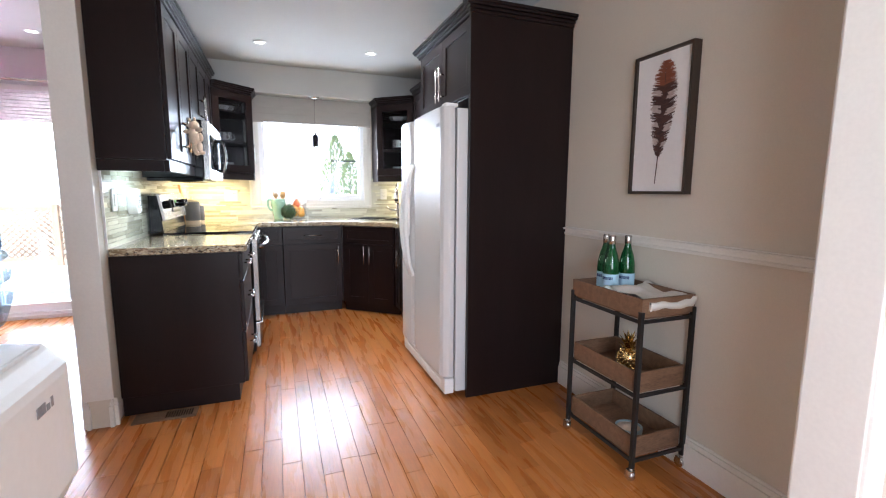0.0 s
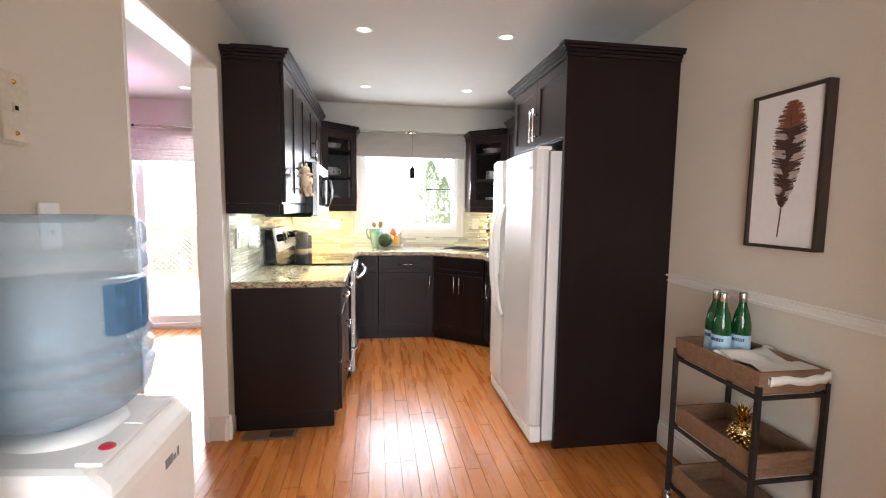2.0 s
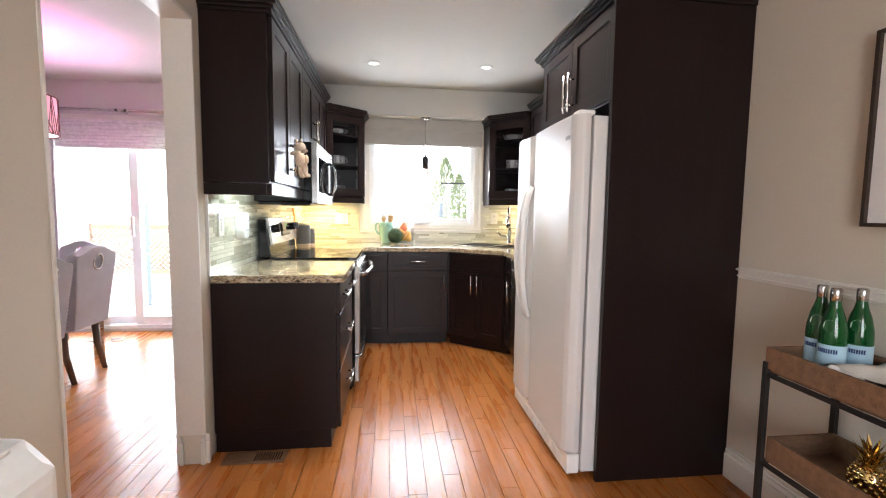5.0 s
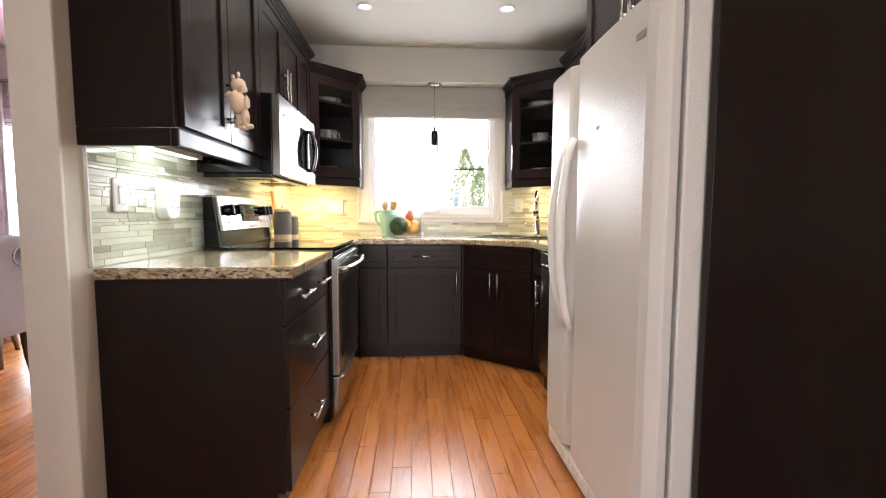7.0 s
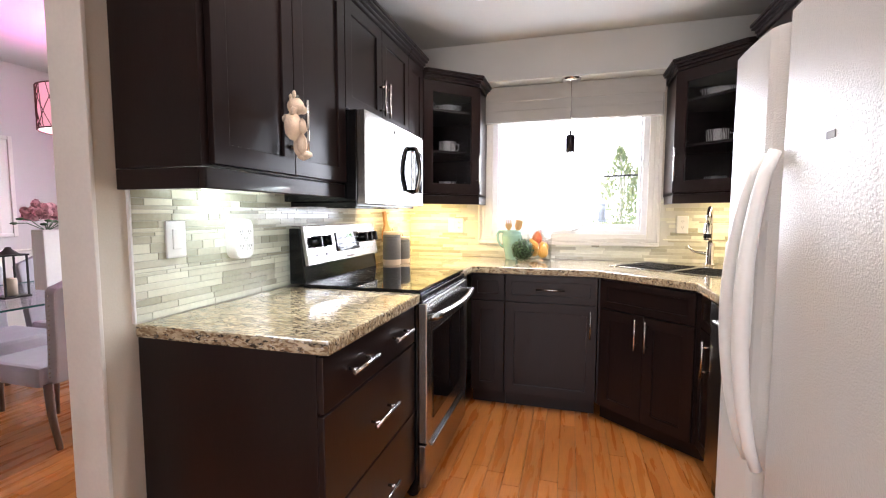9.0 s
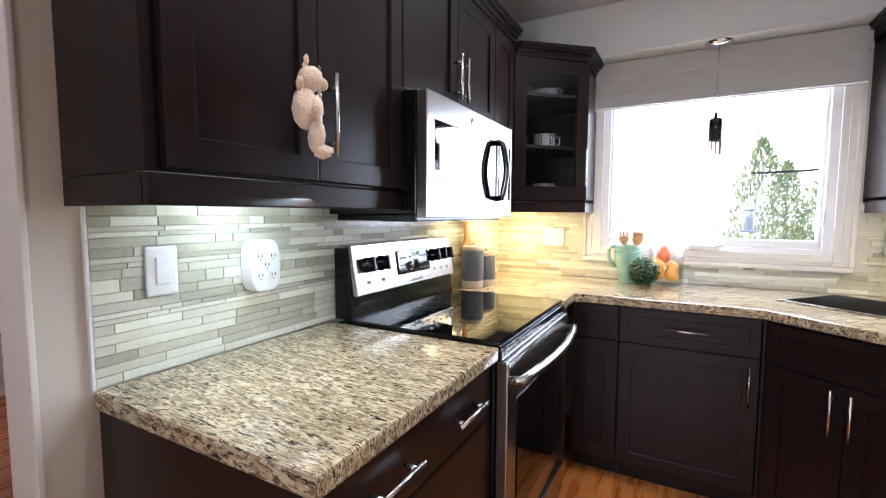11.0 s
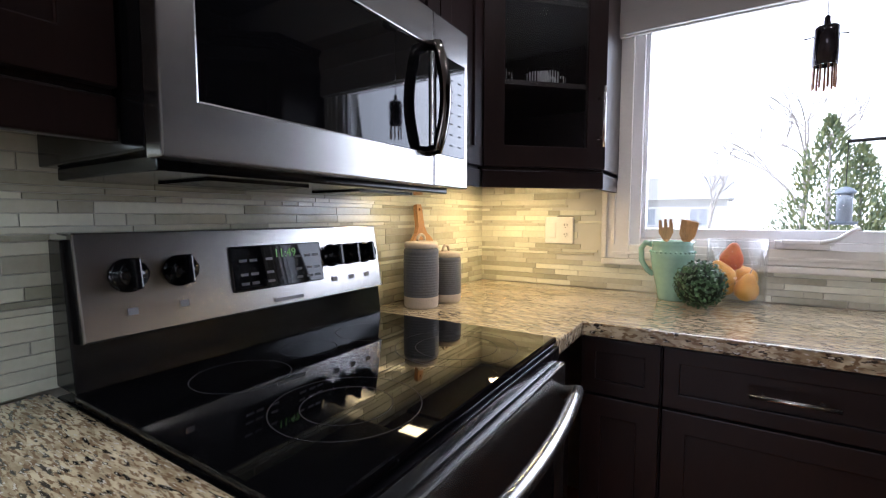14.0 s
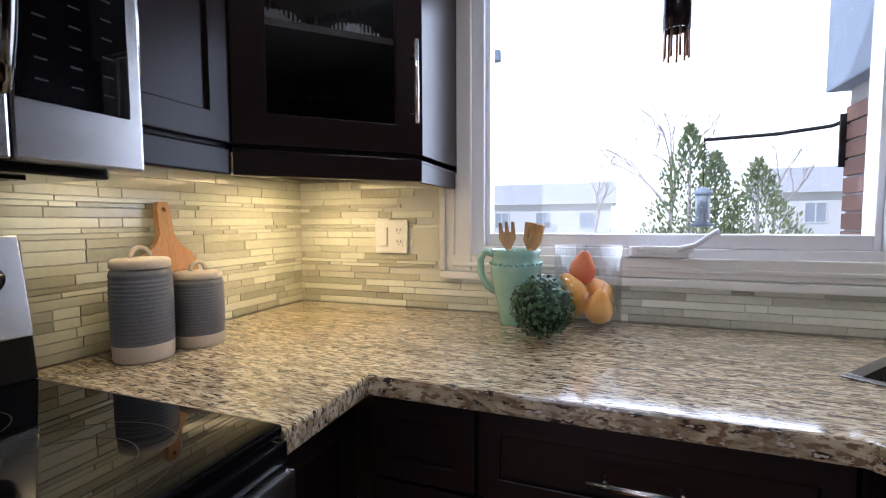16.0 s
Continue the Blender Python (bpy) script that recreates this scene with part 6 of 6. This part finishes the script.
lathe(bm, [(0.05, 0.25), (0.02, 0.275), (0.012, 0.29), (0, 0.292)], 16)
part("roof", bm, IRON, l_)
bm = B()
lathe(bm, [(0, 0.012), (0.03, 0.012), (0.03, 0.11), (0, 0.11)], 20)
part("candle", bm, CERCREAM, l_)


def drum_pendant():
    p = thing("drum_pendant", pose(-1.75, -1.18, -0.07), "pink drum pendant lamp with twig pattern, lit", "pendant light")
    bm = B()
    R = 0.27
    lathe(bm, [(R, 1.82), (R, 2.08), (R - 0.006, 2.08), (R - 0.006, 1.82), (R, 1.82)], 48)
    sh = part("shade", bm, SHADE, p, "pink fabric shade")
    bm = B()
    lathe(bm, [(R * 0.8, 2.02), (R * 0.8, 2.11), (R * 0.78, 2.11), (R * 0.78, 2.02)], 48)
    part("inner_shade", bm, SHADE, p)
    bm = B()
    rr = random.Random(9)
    for k in range(70):
        a, da = rr.uniform(0, 6.28), rr.uniform(-0.7, 0.7)
        z0, z1 = (1.825, 2.075)
        tube(bm, [((R + 0.003) * math.cos(a + da * i / 6), (R + 0.003) * math.sin(a + da * i / 6), z0 + (z1 - z0) * i / 6) for i in range(7)], 0.0022, 5)
    for z in (1.82, 2.08):
        tube(bm, [((R + 0.002) * math.cos(2 * math.pi * i / 40), (R + 0.002) * math.sin(2 * math.pi * i / 40), z) for i in range(41)], 0.004, 5)
    part("twig_pattern", bm, SHADEFREE, sh, "dark twig lattice")
    bm = B()
    lathe(bm, [(0, 1.824), (R - 0.007, 1.824)], 40)
    part("diffuser", bm, DIFFUSER, p)
    bm = B()
    tube(bm, [(0, 0, 2.0), (0, 0, CH + 0.05)], 0.006, 8)
    part("rod", bm, CHROME, p)
    bm = B()
    lathe(bm, [(0, CH + 0.04), (0.05, CH + 0.042), (0.06, CH + 0.069)], 24)
    part("canopy", bm, CHROME, p)


drum_pendant()


def wall_mirror():
    m = thing("wall_mirror", pose(XW + 0.002, -1.49, 1.45, 0, 0, 90), "large mirror in a wide white moulded frame", "mirror")
    W, H = 0.62, 0.40
    bm = B()
    for x0, x1, z0, z1 in ((-W, -W + 0.11, -H, H), (W - 0.11, W, -H, H), (-W + 0.11, W - 0.11, -H, -H + 0.11), (-W + 0.11, W - 0.11, H - 0.11, H)):
        box(bm, x0, x1, -0.03, 0, z0, z1, 0.006)
    for x0, x1, z0, z1 in ((-W, -W + 0.03, -H, H), (W - 0.03, W, -H, H), (-W + 0.03, W - 0.03, -H, -H + 0.03), (-W + 0.03, W - 0.03, H - 0.03, H)):
        box(bm, x0, x1, -0.042, -0.028, z0, z1, 0.005)
    part("mirror_frame", bm, TRIM, m)
    bm = B()
    box(bm, -W + 0.1, W - 0.1, -0.015, -0.008, -H + 0.1, H - 0.1)
    part("mirror_glass", bm, MIRROR, m)


wall_mirror()


def curtain(name, x0, x1, y, z0, z1, material, label, folds, amp):
    c = thing(name, pose(0, 0, 0), label, "curtain", "patio curtains")
    bm = B()
    n = folds * 8
    rows = []
    for k in range(9):
        z = z0 + (z1 - z0) * k / 8
        rows.append([bm.verts.new((x0 + (x1 - x0) * i / n, y + amp * math.sin(2 * math.pi * folds * i / n) * (1 - 0.25 * k / 8) + 0.004 * math.sin(i * 1.7 + k), z)) for i in range(n + 1)])
    for a, b_ in zip(rows, rows[1:]):
        for i in range(n):
            bm.faces.new((a[i], a[i + 1], b_[i + 1], b_[i])).smooth = True
    ob = part("fabric", bm, material, c)
    so = ob.modifiers.new("thickness", 'SOLIDIFY')
    so.thickness = 0.003
    return c


curtain("curtain", -2.66, -2.42, -0.06, 0.02, 2.13, PURPLE, "dark purple curtain drawn to the side", 5, 0.035)
curtain("sheer_curtain", -2.415, -2.23, -0.05, 0.02, 2.13, SHEER, "white patterned sheer curtain drawn to the side", 5, 0.03)
r_ = thing("curtain_rod", pose(0, 0, 0), "slim nickel curtain rods above the patio door", "curtain rod")
for y, x1 in ((-0.06, -0.5), (-0.02, -0.6)):
    bm = B()
    tube(bm, [(-2.9, y, 2.15), (x1, y, 2.15)], 0.009, 10)
    part("rod", bm, CHROME, r_)
for x in (-1.68, -1.60):
    bm = B()
    ball(bm, (x, -0.06, 2.15), 0.014, 2)
    part("joint", bm, BLACK, r_)
for x in (-2.85, -1.64, -0.55):
    bm = B()
    box(bm, x - 0.01, x + 0.01, -0.07, 0.048, 2.135, 2.145, 0.002)
    part("bracket", bm, CHROME, r_)
p_ = thing("patio_blind", pose(0, 0, 0), "white pleated blind drawn up above the patio door", "blind")
for k in range(9):
    bm = B()
    box(bm, PX0 - 0.02, PX1 + 0.02, -0.01 + 0.004 * (k % 2), 0.028, 1.80 + k * 0.03, 1.828 + k * 0.03, 0.006)
    part("pleat", bm, SHEER, p_)


# ---- outside ----
bm = B()
for x0, x1, y0, y1 in ((-600, 600, -600, 600),):
    box(bm, x0, x1, y0, y1, -0.9, -0.75)
struct("ground", bm, GRASS, "pale late-winter lawn", "ground")
bm = B()
for k in range(26):
    box(bm, -4.6, 0.35, 0.26 + k * 0.14, 0.39 + k * 0.14, -0.10, -0.06, 0.003)
tagged(part("deck", bm, DECK), "weathered wooden deck outside the patio door", "deck", kind="structure")


def fence():
    f = thing("deck_fence", pose(0, 3.95, -0.06), "light cedar deck fence with lattice panels", "fence")
    for i in range(6):
        x = -4.5 + i * 0.96
        bm = B()
        box(bm, x - 0.045, x + 0.045, -0.045, 0.045, 0, 1.02, 0.005)
        part("post", bm, CEDAR, f)
        if i < 5:
            for z in (0.1, 0.92):
                bm = B()
                box(bm, x + 0.05, x + 0.91, -0.02, 0.02, z, z + 0.07, 0.004)
                part("rail", bm, CEDAR, f)
            bm = B()
            for k in range(-6, 10):
                for s in (1, -1):
                    pts = []
                    for u in (0.17, 0.92):
                        xx = x + 0.05 + k * 0.095 + (u - 0.17 if s > 0 else 0.92 - u)
                        pts.append((xx, u))
                    (xa, za), (xb, zb) = pts
                    lo, hi = x + 0.05, x + 0.91
                    for t0 in range(1):
                        fa, fb = 0.0, 1.0
                        dx = xb - xa
                        for lim in (lo, hi):
                            tt = (lim - xa) / dx
                            if 0 < tt < 1:
                                if (lim == lo) == (dx > 0):
                                    fa = max(fa, tt)
                                else:
                                    fb = min(fb, tt)
                        if fb - fa < 0.05 or max(xa + dx * fa, xa + dx * fb) > hi + 0.01 or min(xa + dx * fa, xa + dx * fb) < lo - 0.01:
                            continue
                        tube(bm, [(xa + dx * fa, 0.006 * s, za + (zb - za) * fa), (xa + dx * fb, 0.006 * s, za + (zb - za) * fb)], 0.012, 4)
            tagged(part("lattice", bm, CEDAR, f), kind="stuff")


fence()
bm = B()
n = 48
ring = []
for i in range(n + 1):
    a = math.pi * i / n
    ring.append((130 * math.cos(a), 130 * math.sin(a)))
lo = [bm.verts.new((x, y, -0.75)) for x, y in ring]
hi = [bm.verts.new((x, y, 110)) for x, y in ring]
for i in range(n):
    bm.faces.new((lo[i], lo[i + 1], hi[i + 1], hi[i]))
struct("backdrop", bm, mat("bright_haze", (0.9, 0.9, 0.9), 1.0, emit=(0.97, 0.985, 1), power=2.5, bump=0), "bright white hazy sky", "sky")
p_ = thing("gazebo_frame", pose(-2.35, 1.6, -0.06), "blue-grey metal gazebo frame on the deck", "gazebo")
for x in (0, 2.6):
    bm = B()
    box(bm, x - 0.05, x + 0.05, -0.05, 0.05, 0, 2.4, 0.006)
    part("post", bm, BLUEMETAL, p_)
bm = B()
box(bm, -0.15, 2.75, -0.03, 0.03, 2.33, 2.40, 0.006)
part("beam", bm, BLUEMETAL, p_)


def patio_chair():
    c = thing("patio_chair", pose(-1.35, 2.2, -0.06, 0, 0, 200), "blue-grey metal patio lounge chair", "chair")
    for s in (-1, 1):
        bm = B()
        tube(bm, [(s * 0.3, -0.35, 0.0), (s * 0.3, -0.32, 0.58), (s * 0.3, 0.25, 0.60), (s * 0.3, 0.4, 0.0)], 0.022, 8)
        part("arm_frame", bm, BLUEMETAL, c)
    for k in range(6):
        bm = B()
        box(bm, -0.29, 0.29, -0.3 + k * 0.1, -0.22 + k * 0.1, 0.38 - k * 0.015, 0.40 - k * 0.015, 0.004)
        part("seat_slat", bm, BLUEMETAL, c)
    for k in range(6):
        bm = B()
        box(bm, -0.29, 0.29, 0.27 + k * 0.04, 0.29 + k * 0.04, 0.36 + k * 0.1, 0.44 + k * 0.1, 0.004)
        part("back_slat", bm, BLUEMETAL, c)


patio_chair()


def cedar_tree(x, y, h, r, seed, label):
    t = thing("cedar_tree", pose(x, y, -0.75), label, "tree", "cedars behind the house")
    rr = random.Random(seed)
    bm = B()
    tube(bm, [(0, 0, 0), (0.02, 0, h * 0.5), (0, 0.02, h * 0.95)], [0.06, 0.035, 0.008], 8)
    part("trunk", bm, BARK, t)
    bm = B()
    for k in range(5200):
        u = rr.random() ** 1.4
        z = 0.12 * h + u * 0.88 * h
        a = rr.uniform(0, 6.28)
        lob = 0.78 + 0.22 * math.sin(5 * a + z * 6 + seed) * math.cos(3 * a - z * 4)
        rad = r * (1 - u) ** 0.8 * lob * rr.uniform(0.55, 1.05)
        c0 = Vector((rad * math.cos(a), rad * math.sin(a), z + rr.uniform(-0.05, 0.05)))
        up = Vector((math.cos(a) * 0.5 + rr.gauss(0, 0.3), math.sin(a) * 0.5 + rr.gauss(0, 0.3), 1)).normalized()
        s = up.orthogonal().normalized()
        s.rotate(Matrix.Rotation(rr.uniform(0, 6.28), 3, up))
        L, w = rr.uniform(0.06, 0.12) * h / 4, rr.uniform(0.012, 0.024) * h / 4
        v = [bm.verts.new(q) for q in (c0, c0 + up * L * 0.5 + s * w, c0 + up * L, c0 + up * L * 0.5 - s * w)]
        bm.faces.new(v)
    part("crown", bm, FIR, t)


cedar_tree(2.07, 5.0, 3.1, 1.2, 1, "tall slim green cedar behind the garden")
cedar_tree(2.40, 5.2, 2.78, 1.0, 2, "green cedar beside the taller one")
cedar_tree(2.81, 5.0, 2.63, 1.2, 3, "short broad green cedar")


def bare_tree(x, y, h, seed):
    t = thing("bare_tree", pose(x, y, -0.75), "leafless grey-brown tree with fine branches", "tree", "bare trees")
    rr = random.Random(seed)
    bm = B()
    tr = B()

    def grow(target, p, d, L, r, depth):
        q = p + d * L * 0.5 + Vector((rr.gauss(0, 0.04), rr.gauss(0, 0.04), 0)) * L
        e = p + d * L
        tube(target, [p, q, e], [r, r * 0.85, r * 0.68], 5, False)
        if depth == 0:
            return
        for k in range(3 if depth > 1 else 2):
            nd = (d + Vector((rr.gauss(0, 0.55), rr.gauss(0, 0.55), rr.uniform(-0.1, 0.45)))).normalized()
            grow(bm, e - d * L * rr.uniform(0, 0.3), nd, L * rr.uniform(0.6, 0.8), r * 0.58, depth - 1)

    grow(tr, Vector((0, 0, 0)), Vector((0.05, 0, 1)), h * 0.3, 0.095, 5)
    part("trunk", tr, BARK, t)
    part("limbs", bm, BARK, t)


bare_tree(3.1, 15.5, 9.0, 7)
bare_tree(0.6, 26.0, 8.0, 12)
bare_tree(8.6, 24.0, 7.5, 15)


def house(x, y, w, d, h, label):
    hs = thing("house", pose(x, y, -0.75), label, "house", "far houses")
    bm = B()
    box(bm, -w / 2, w / 2, 0, d, 0, h)
    part("wall", bm, SIDING, hs)
    bm = B()
    prism(bm, [(-0.4, h), (d + 0.4, h), (d / 2, h + 1.9)], -w / 2 - 0.4, w / 2 + 0.4, 0, Matrix(((0, 0, 1, 0), (1, 0, 0, 0), (0, 1, 0, 0), (0, 0, 0, 1))))
    bmesh.ops.recalc_face_normals(bm, faces=bm.faces)
    part("roof", bm, ROOF, hs)
    for i in range(3):
        bm = B()
        cx = (-0.33 + 0.33 * i) * w
        for a, b_, c, e in ((cx - 0.6, cx - 0.52, h - 1.9, h - 0.6), (cx + 0.52, cx + 0.6, h - 1.9, h - 0.6), (cx - 0.52, cx + 0.52, h - 1.9, h - 1.82), (cx - 0.52, cx + 0.52, h - 0.68, h - 0.6), (cx - 0.03, cx + 0.03, h - 1.82, h - 0.68)):
            box(bm, a, b_, -0.05, 0.02, c, e)
        wn_ = part("window", bm, VINYL, hs)
        bm = B()
        box(bm, cx - 0.53, cx + 0.53, -0.012, 0.0, h - 1.83, h - 0.67)
        part("pane", bm, PANE, wn_)


house(-3.5, 34, 10, 7, 3.2, "pale single-storey house behind bare trees")
house(16.5, 32, 10, 7, 3.6, "pale house with dark roof far behind the garden")


def brick_wing():
    b = thing("house_wing", pose(0, 0, 0), "red brick wing of the house beside the window", "house")
    bm = B()
    box(bm, 2.02, 3.6, 0.57, 0.95, -0.75, 1.74)
    part("wall", bm, MORTAR, b)
    bm = B()
    box(bm, 1.95, 3.6, 0.53, 1.0, 1.74, 2.75, 0.01)
    part("upper_cladding", bm, BLUEMETAL, b, "pale blue-grey cladding")
    me = None
    for j in range(20):
        z = 0.28 + j * 0.0735
        if z + 0.065 > 1.74:
            break
        for face in (0, 1):
            for i in range(5 if face == 0 else 2):
                if me is None:
                    bb = B()
                    box(bb, 0, 0.19, -0.012, 0.02, 0, 0.064, 0.003)
                    me = mesh_of("brick", bb, BRICK)
                o = new("brick", me)
                o.parent = b
                off = (0.1 if j % 2 else 0.0)
                if face == 0:
                    o.matrix_local = pose(2.015 + i * 0.2 + off * (i > 0) - (0.0), 0.568, z)
                else:
                    o.matrix_local = pose(2.018, 0.95 - i * 0.2 + 0.0 - 0.0, z, 0, 0, -90)


brick_wing()
f_ = thing("bird_feeder", pose(1.54, 1.2, -0.03), "hanging grey metal bird feeder on a wall bracket", "bird feeder")
bm = B()
lathe(bm, [(0, 1.40), (0.02, 1.395), (0.045, 1.375), (0.045, 1.365), (0.036, 1.36)], 18)
part("roof", bm, BLUEMETAL, f_)
bm = B()
lathe(bm, [(0.034, 1.215), (0.034, 1.36), (0.03, 1.36), (0.03, 1.215)], 18)
part("seed_tube", bm, mat("feeder_tube", (0.35, 0.40, 0.45), 0.3), f_)
bm = B()
lathe(bm, [(0, 1.195), (0.055, 1.20), (0.06, 1.215), (0.034, 1.215)], 18)
part("seed_tray", bm, BLUEMETAL, f_)
bm = B()
tube(bm, [(0, 0, 1.40), (0, 0, 1.632)], 0.002, 5)
part("hanger", bm, IRON, f_)
bm = B()
tube(bm, [(-0.005, 0, 1.635), (0.3, -0.02, 1.64), (0.46, -0.15, 1.64), (0.46, -0.25, 1.64)], 0.009, 6)
box(bm, 0.445, 0.475, -0.262, -0.252, 1.45, 1.67)
part("wall_bracket", bm, IRON, f_)


# ---- floor planks ----
bm = B()
box(bm, XW, XR, DY - 0.12, 0.06, -0.1, -0.012)
box(bm, -0.72, XR, -6.7, DY - 0.12, -0.1, -0.012)
floor = struct("floor", bm, SUBFLOOR, "honey oak strip hardwood floor, glossy", "floor")
rng = random.Random(3)
PW = 0.083
planks, far_planks = [], []
nx = int((XR - XW) / PW) + 1
for i in range(nx):
    x0 = XW + i * PW
    x1 = min(x0 + PW, XR)
    if x1 - x0 < 0.01:
        continue
    y0 = -6.65 if x0 > -0.75 else DY - 0.1
    y = y0 + rng.uniform(0.1, 0.8)
    while y0 < 0.05:
        y1 = min(y, 0.05)
        if y1 - y0 > 0.02:
            near = x0 > 0.55 and x1 < 2.05 and y1 > -4.2 and y0 < -0.5
            (planks if near and len(planks) < 300 else far_planks).append((x0, x1, y0, y1))
        y0 = y
        y += rng.uniform(0.35, 1.15)


def plank(bm, x0, x1, y0, y1):
    g, t = 0.0007, 0.0012
    top = [bm.verts.new((a, b_, 0)) for a, b_ in ((x0 + t, y0 + t), (x1 - t, y0 + t), (x1 - t, y1 - t), (x0 + t, y1 - t))]
    low = [bm.verts.new((a, b_, -0.0012)) for a, b_ in ((x0 + g, y0 + g), (x1 - g, y0 + g), (x1 - g, y1 - g), (x0 + g, y1 - g))]
    bot = [bm.verts.new((a, b_, -0.012)) for a, b_ in ((x0 + g, y0 + g), (x1 - g, y0 + g), (x1 - g, y1 - g), (x0 + g, y1 - g))]
    bm.faces.new(top)
    for r0, r1 in ((low, top), (bot, low)):
        for k in range(4):
            bm.faces.new((r0[k], r0[(k + 1) % 4], r1[(k + 1) % 4], r1[k]))


for q in planks:
    bm = B()
    plank(bm, *q)
    part("plank", bm, OAK, floor)
bm = B()
for q in far_planks:
    plank(bm, *q)
tagged(part("planks_further", bm, OAKI, floor), kind="stuff")

# ---- mosaic backsplash ----
ROWS = []
rng = random.Random(11)
z = 0.9115
while z < 1.372:
    h_ = rng.choice((0.0105, 0.0105, 0.021, 0.021, 0.021, 0.0285))
    ROWS.append((z, h_))
    z += h_ + 0.0016


def tile_mesh(L, h_):
    bm = B()
    d, t = 0.0042, 0.0009
    if h_ < 0.015:
        d = 0.0056
    a = [bm.verts.new(v) for v in ((0, 0, 0), (L, 0, 0), (L, 0, h_), (0, 0, h_))]
    b_ = [bm.verts.new(v) for v in ((0, -d + t, 0), (L, -d + t, 0), (L, -d + t, h_), (0, -d + t, h_))]
    c_ = [bm.verts.new(v) for v in ((t, -d, t), (L - t, -d, t), (L - t, -d, h_ - t), (t, -d, h_ - t))]
    for r0, r1 in ((a, b_), (b_, c_)):
        for k in range(4):
            bm.faces.new((r0[k], r0[(k + 1) % 4], r1[(k + 1) % 4], r1[k]))
    bm.faces.new(c_)
    return bm


TILES = {}
count = 0


def splash(name, m, width, zmax, skip, label, cap, board):
    """Tiles over a wall strip: local x along the wall, front towards -y."""
    global count
    bm = B()
    for a, b_, c_ in board:
        box(bm, a, b_, -0.0035, -0.0005, 0.91, c_)
    s = new(name, mesh_of(name, bm, GROUT))
    s.matrix_world = m
    tagged(s, label, "backsplash", kind="structure")
    joined = B()
    made = 0
    for z, h_ in ROWS:
        x = 0.001 - rng.uniform(0, 0.1)
        hh = min(h_, zmax - z)
        if hh < 0.004:
            continue
        while x < width - 0.004:
            L = rng.choice((0.05, 0.1, 0.15, 0.15, 0.2, 0.25, 0.3))
            a, b_ = max(x, 0.001), min(x + L, width - 0.001)
            x += L + 0.0016
            if b_ - a < 0.008:
                continue
            mid = (a + b_) / 2
            if skip(mid, z + hh / 2, a, b_):
                continue
            if made < cap and a > 0.0 and hh == h_ and mid < 1.6:
                key = (round(b_ - a, 3), h_)
                if key not in TILES:
                    TILES[key] = mesh_of("tile", tile_mesh(b_ - a, h_), TILE)
                ob = new("tile", TILES[key])
                ob.parent = s
                ob.location = (a, -0.0035, z)
                made += 1
            else:
                merge(joined, tile_mesh(b_ - a, hh), Matrix.Translation((a, -0.0035, z)))
    tagged(part("tiles_further", joined, TILEI, s), kind="stuff")


splash("backsplash_west", pose(0.0, -2.365, 0, 0, 0, 90), 2.36, 1.372, lambda x, z, a, b_: False, "linear glass mosaic backsplash in cream, sage and taupe", 300, [(0, 2.36, 1.372)])
splash("backsplash_north", pose(0.0, 0.0, 0), 2.475, 1.372,
       lambda x, z, a, b_: z > 1.014 and b_ > 0.565 and a < 1.839, "linear glass mosaic backsplash round the window", 300, [(0, 0.566, 1.372), (0.566, 1.838, 1.014), (1.838, 2.475, 1.372)])
bm = B()
box(bm, 0.0, 0.011, -2.372, -2.3655, 0.91, 1.372, 0.001)
tagged(part("trim_splash_edge", bm, WHITEP), "white metal edge strip of the backsplash", "trim", kind="structure")
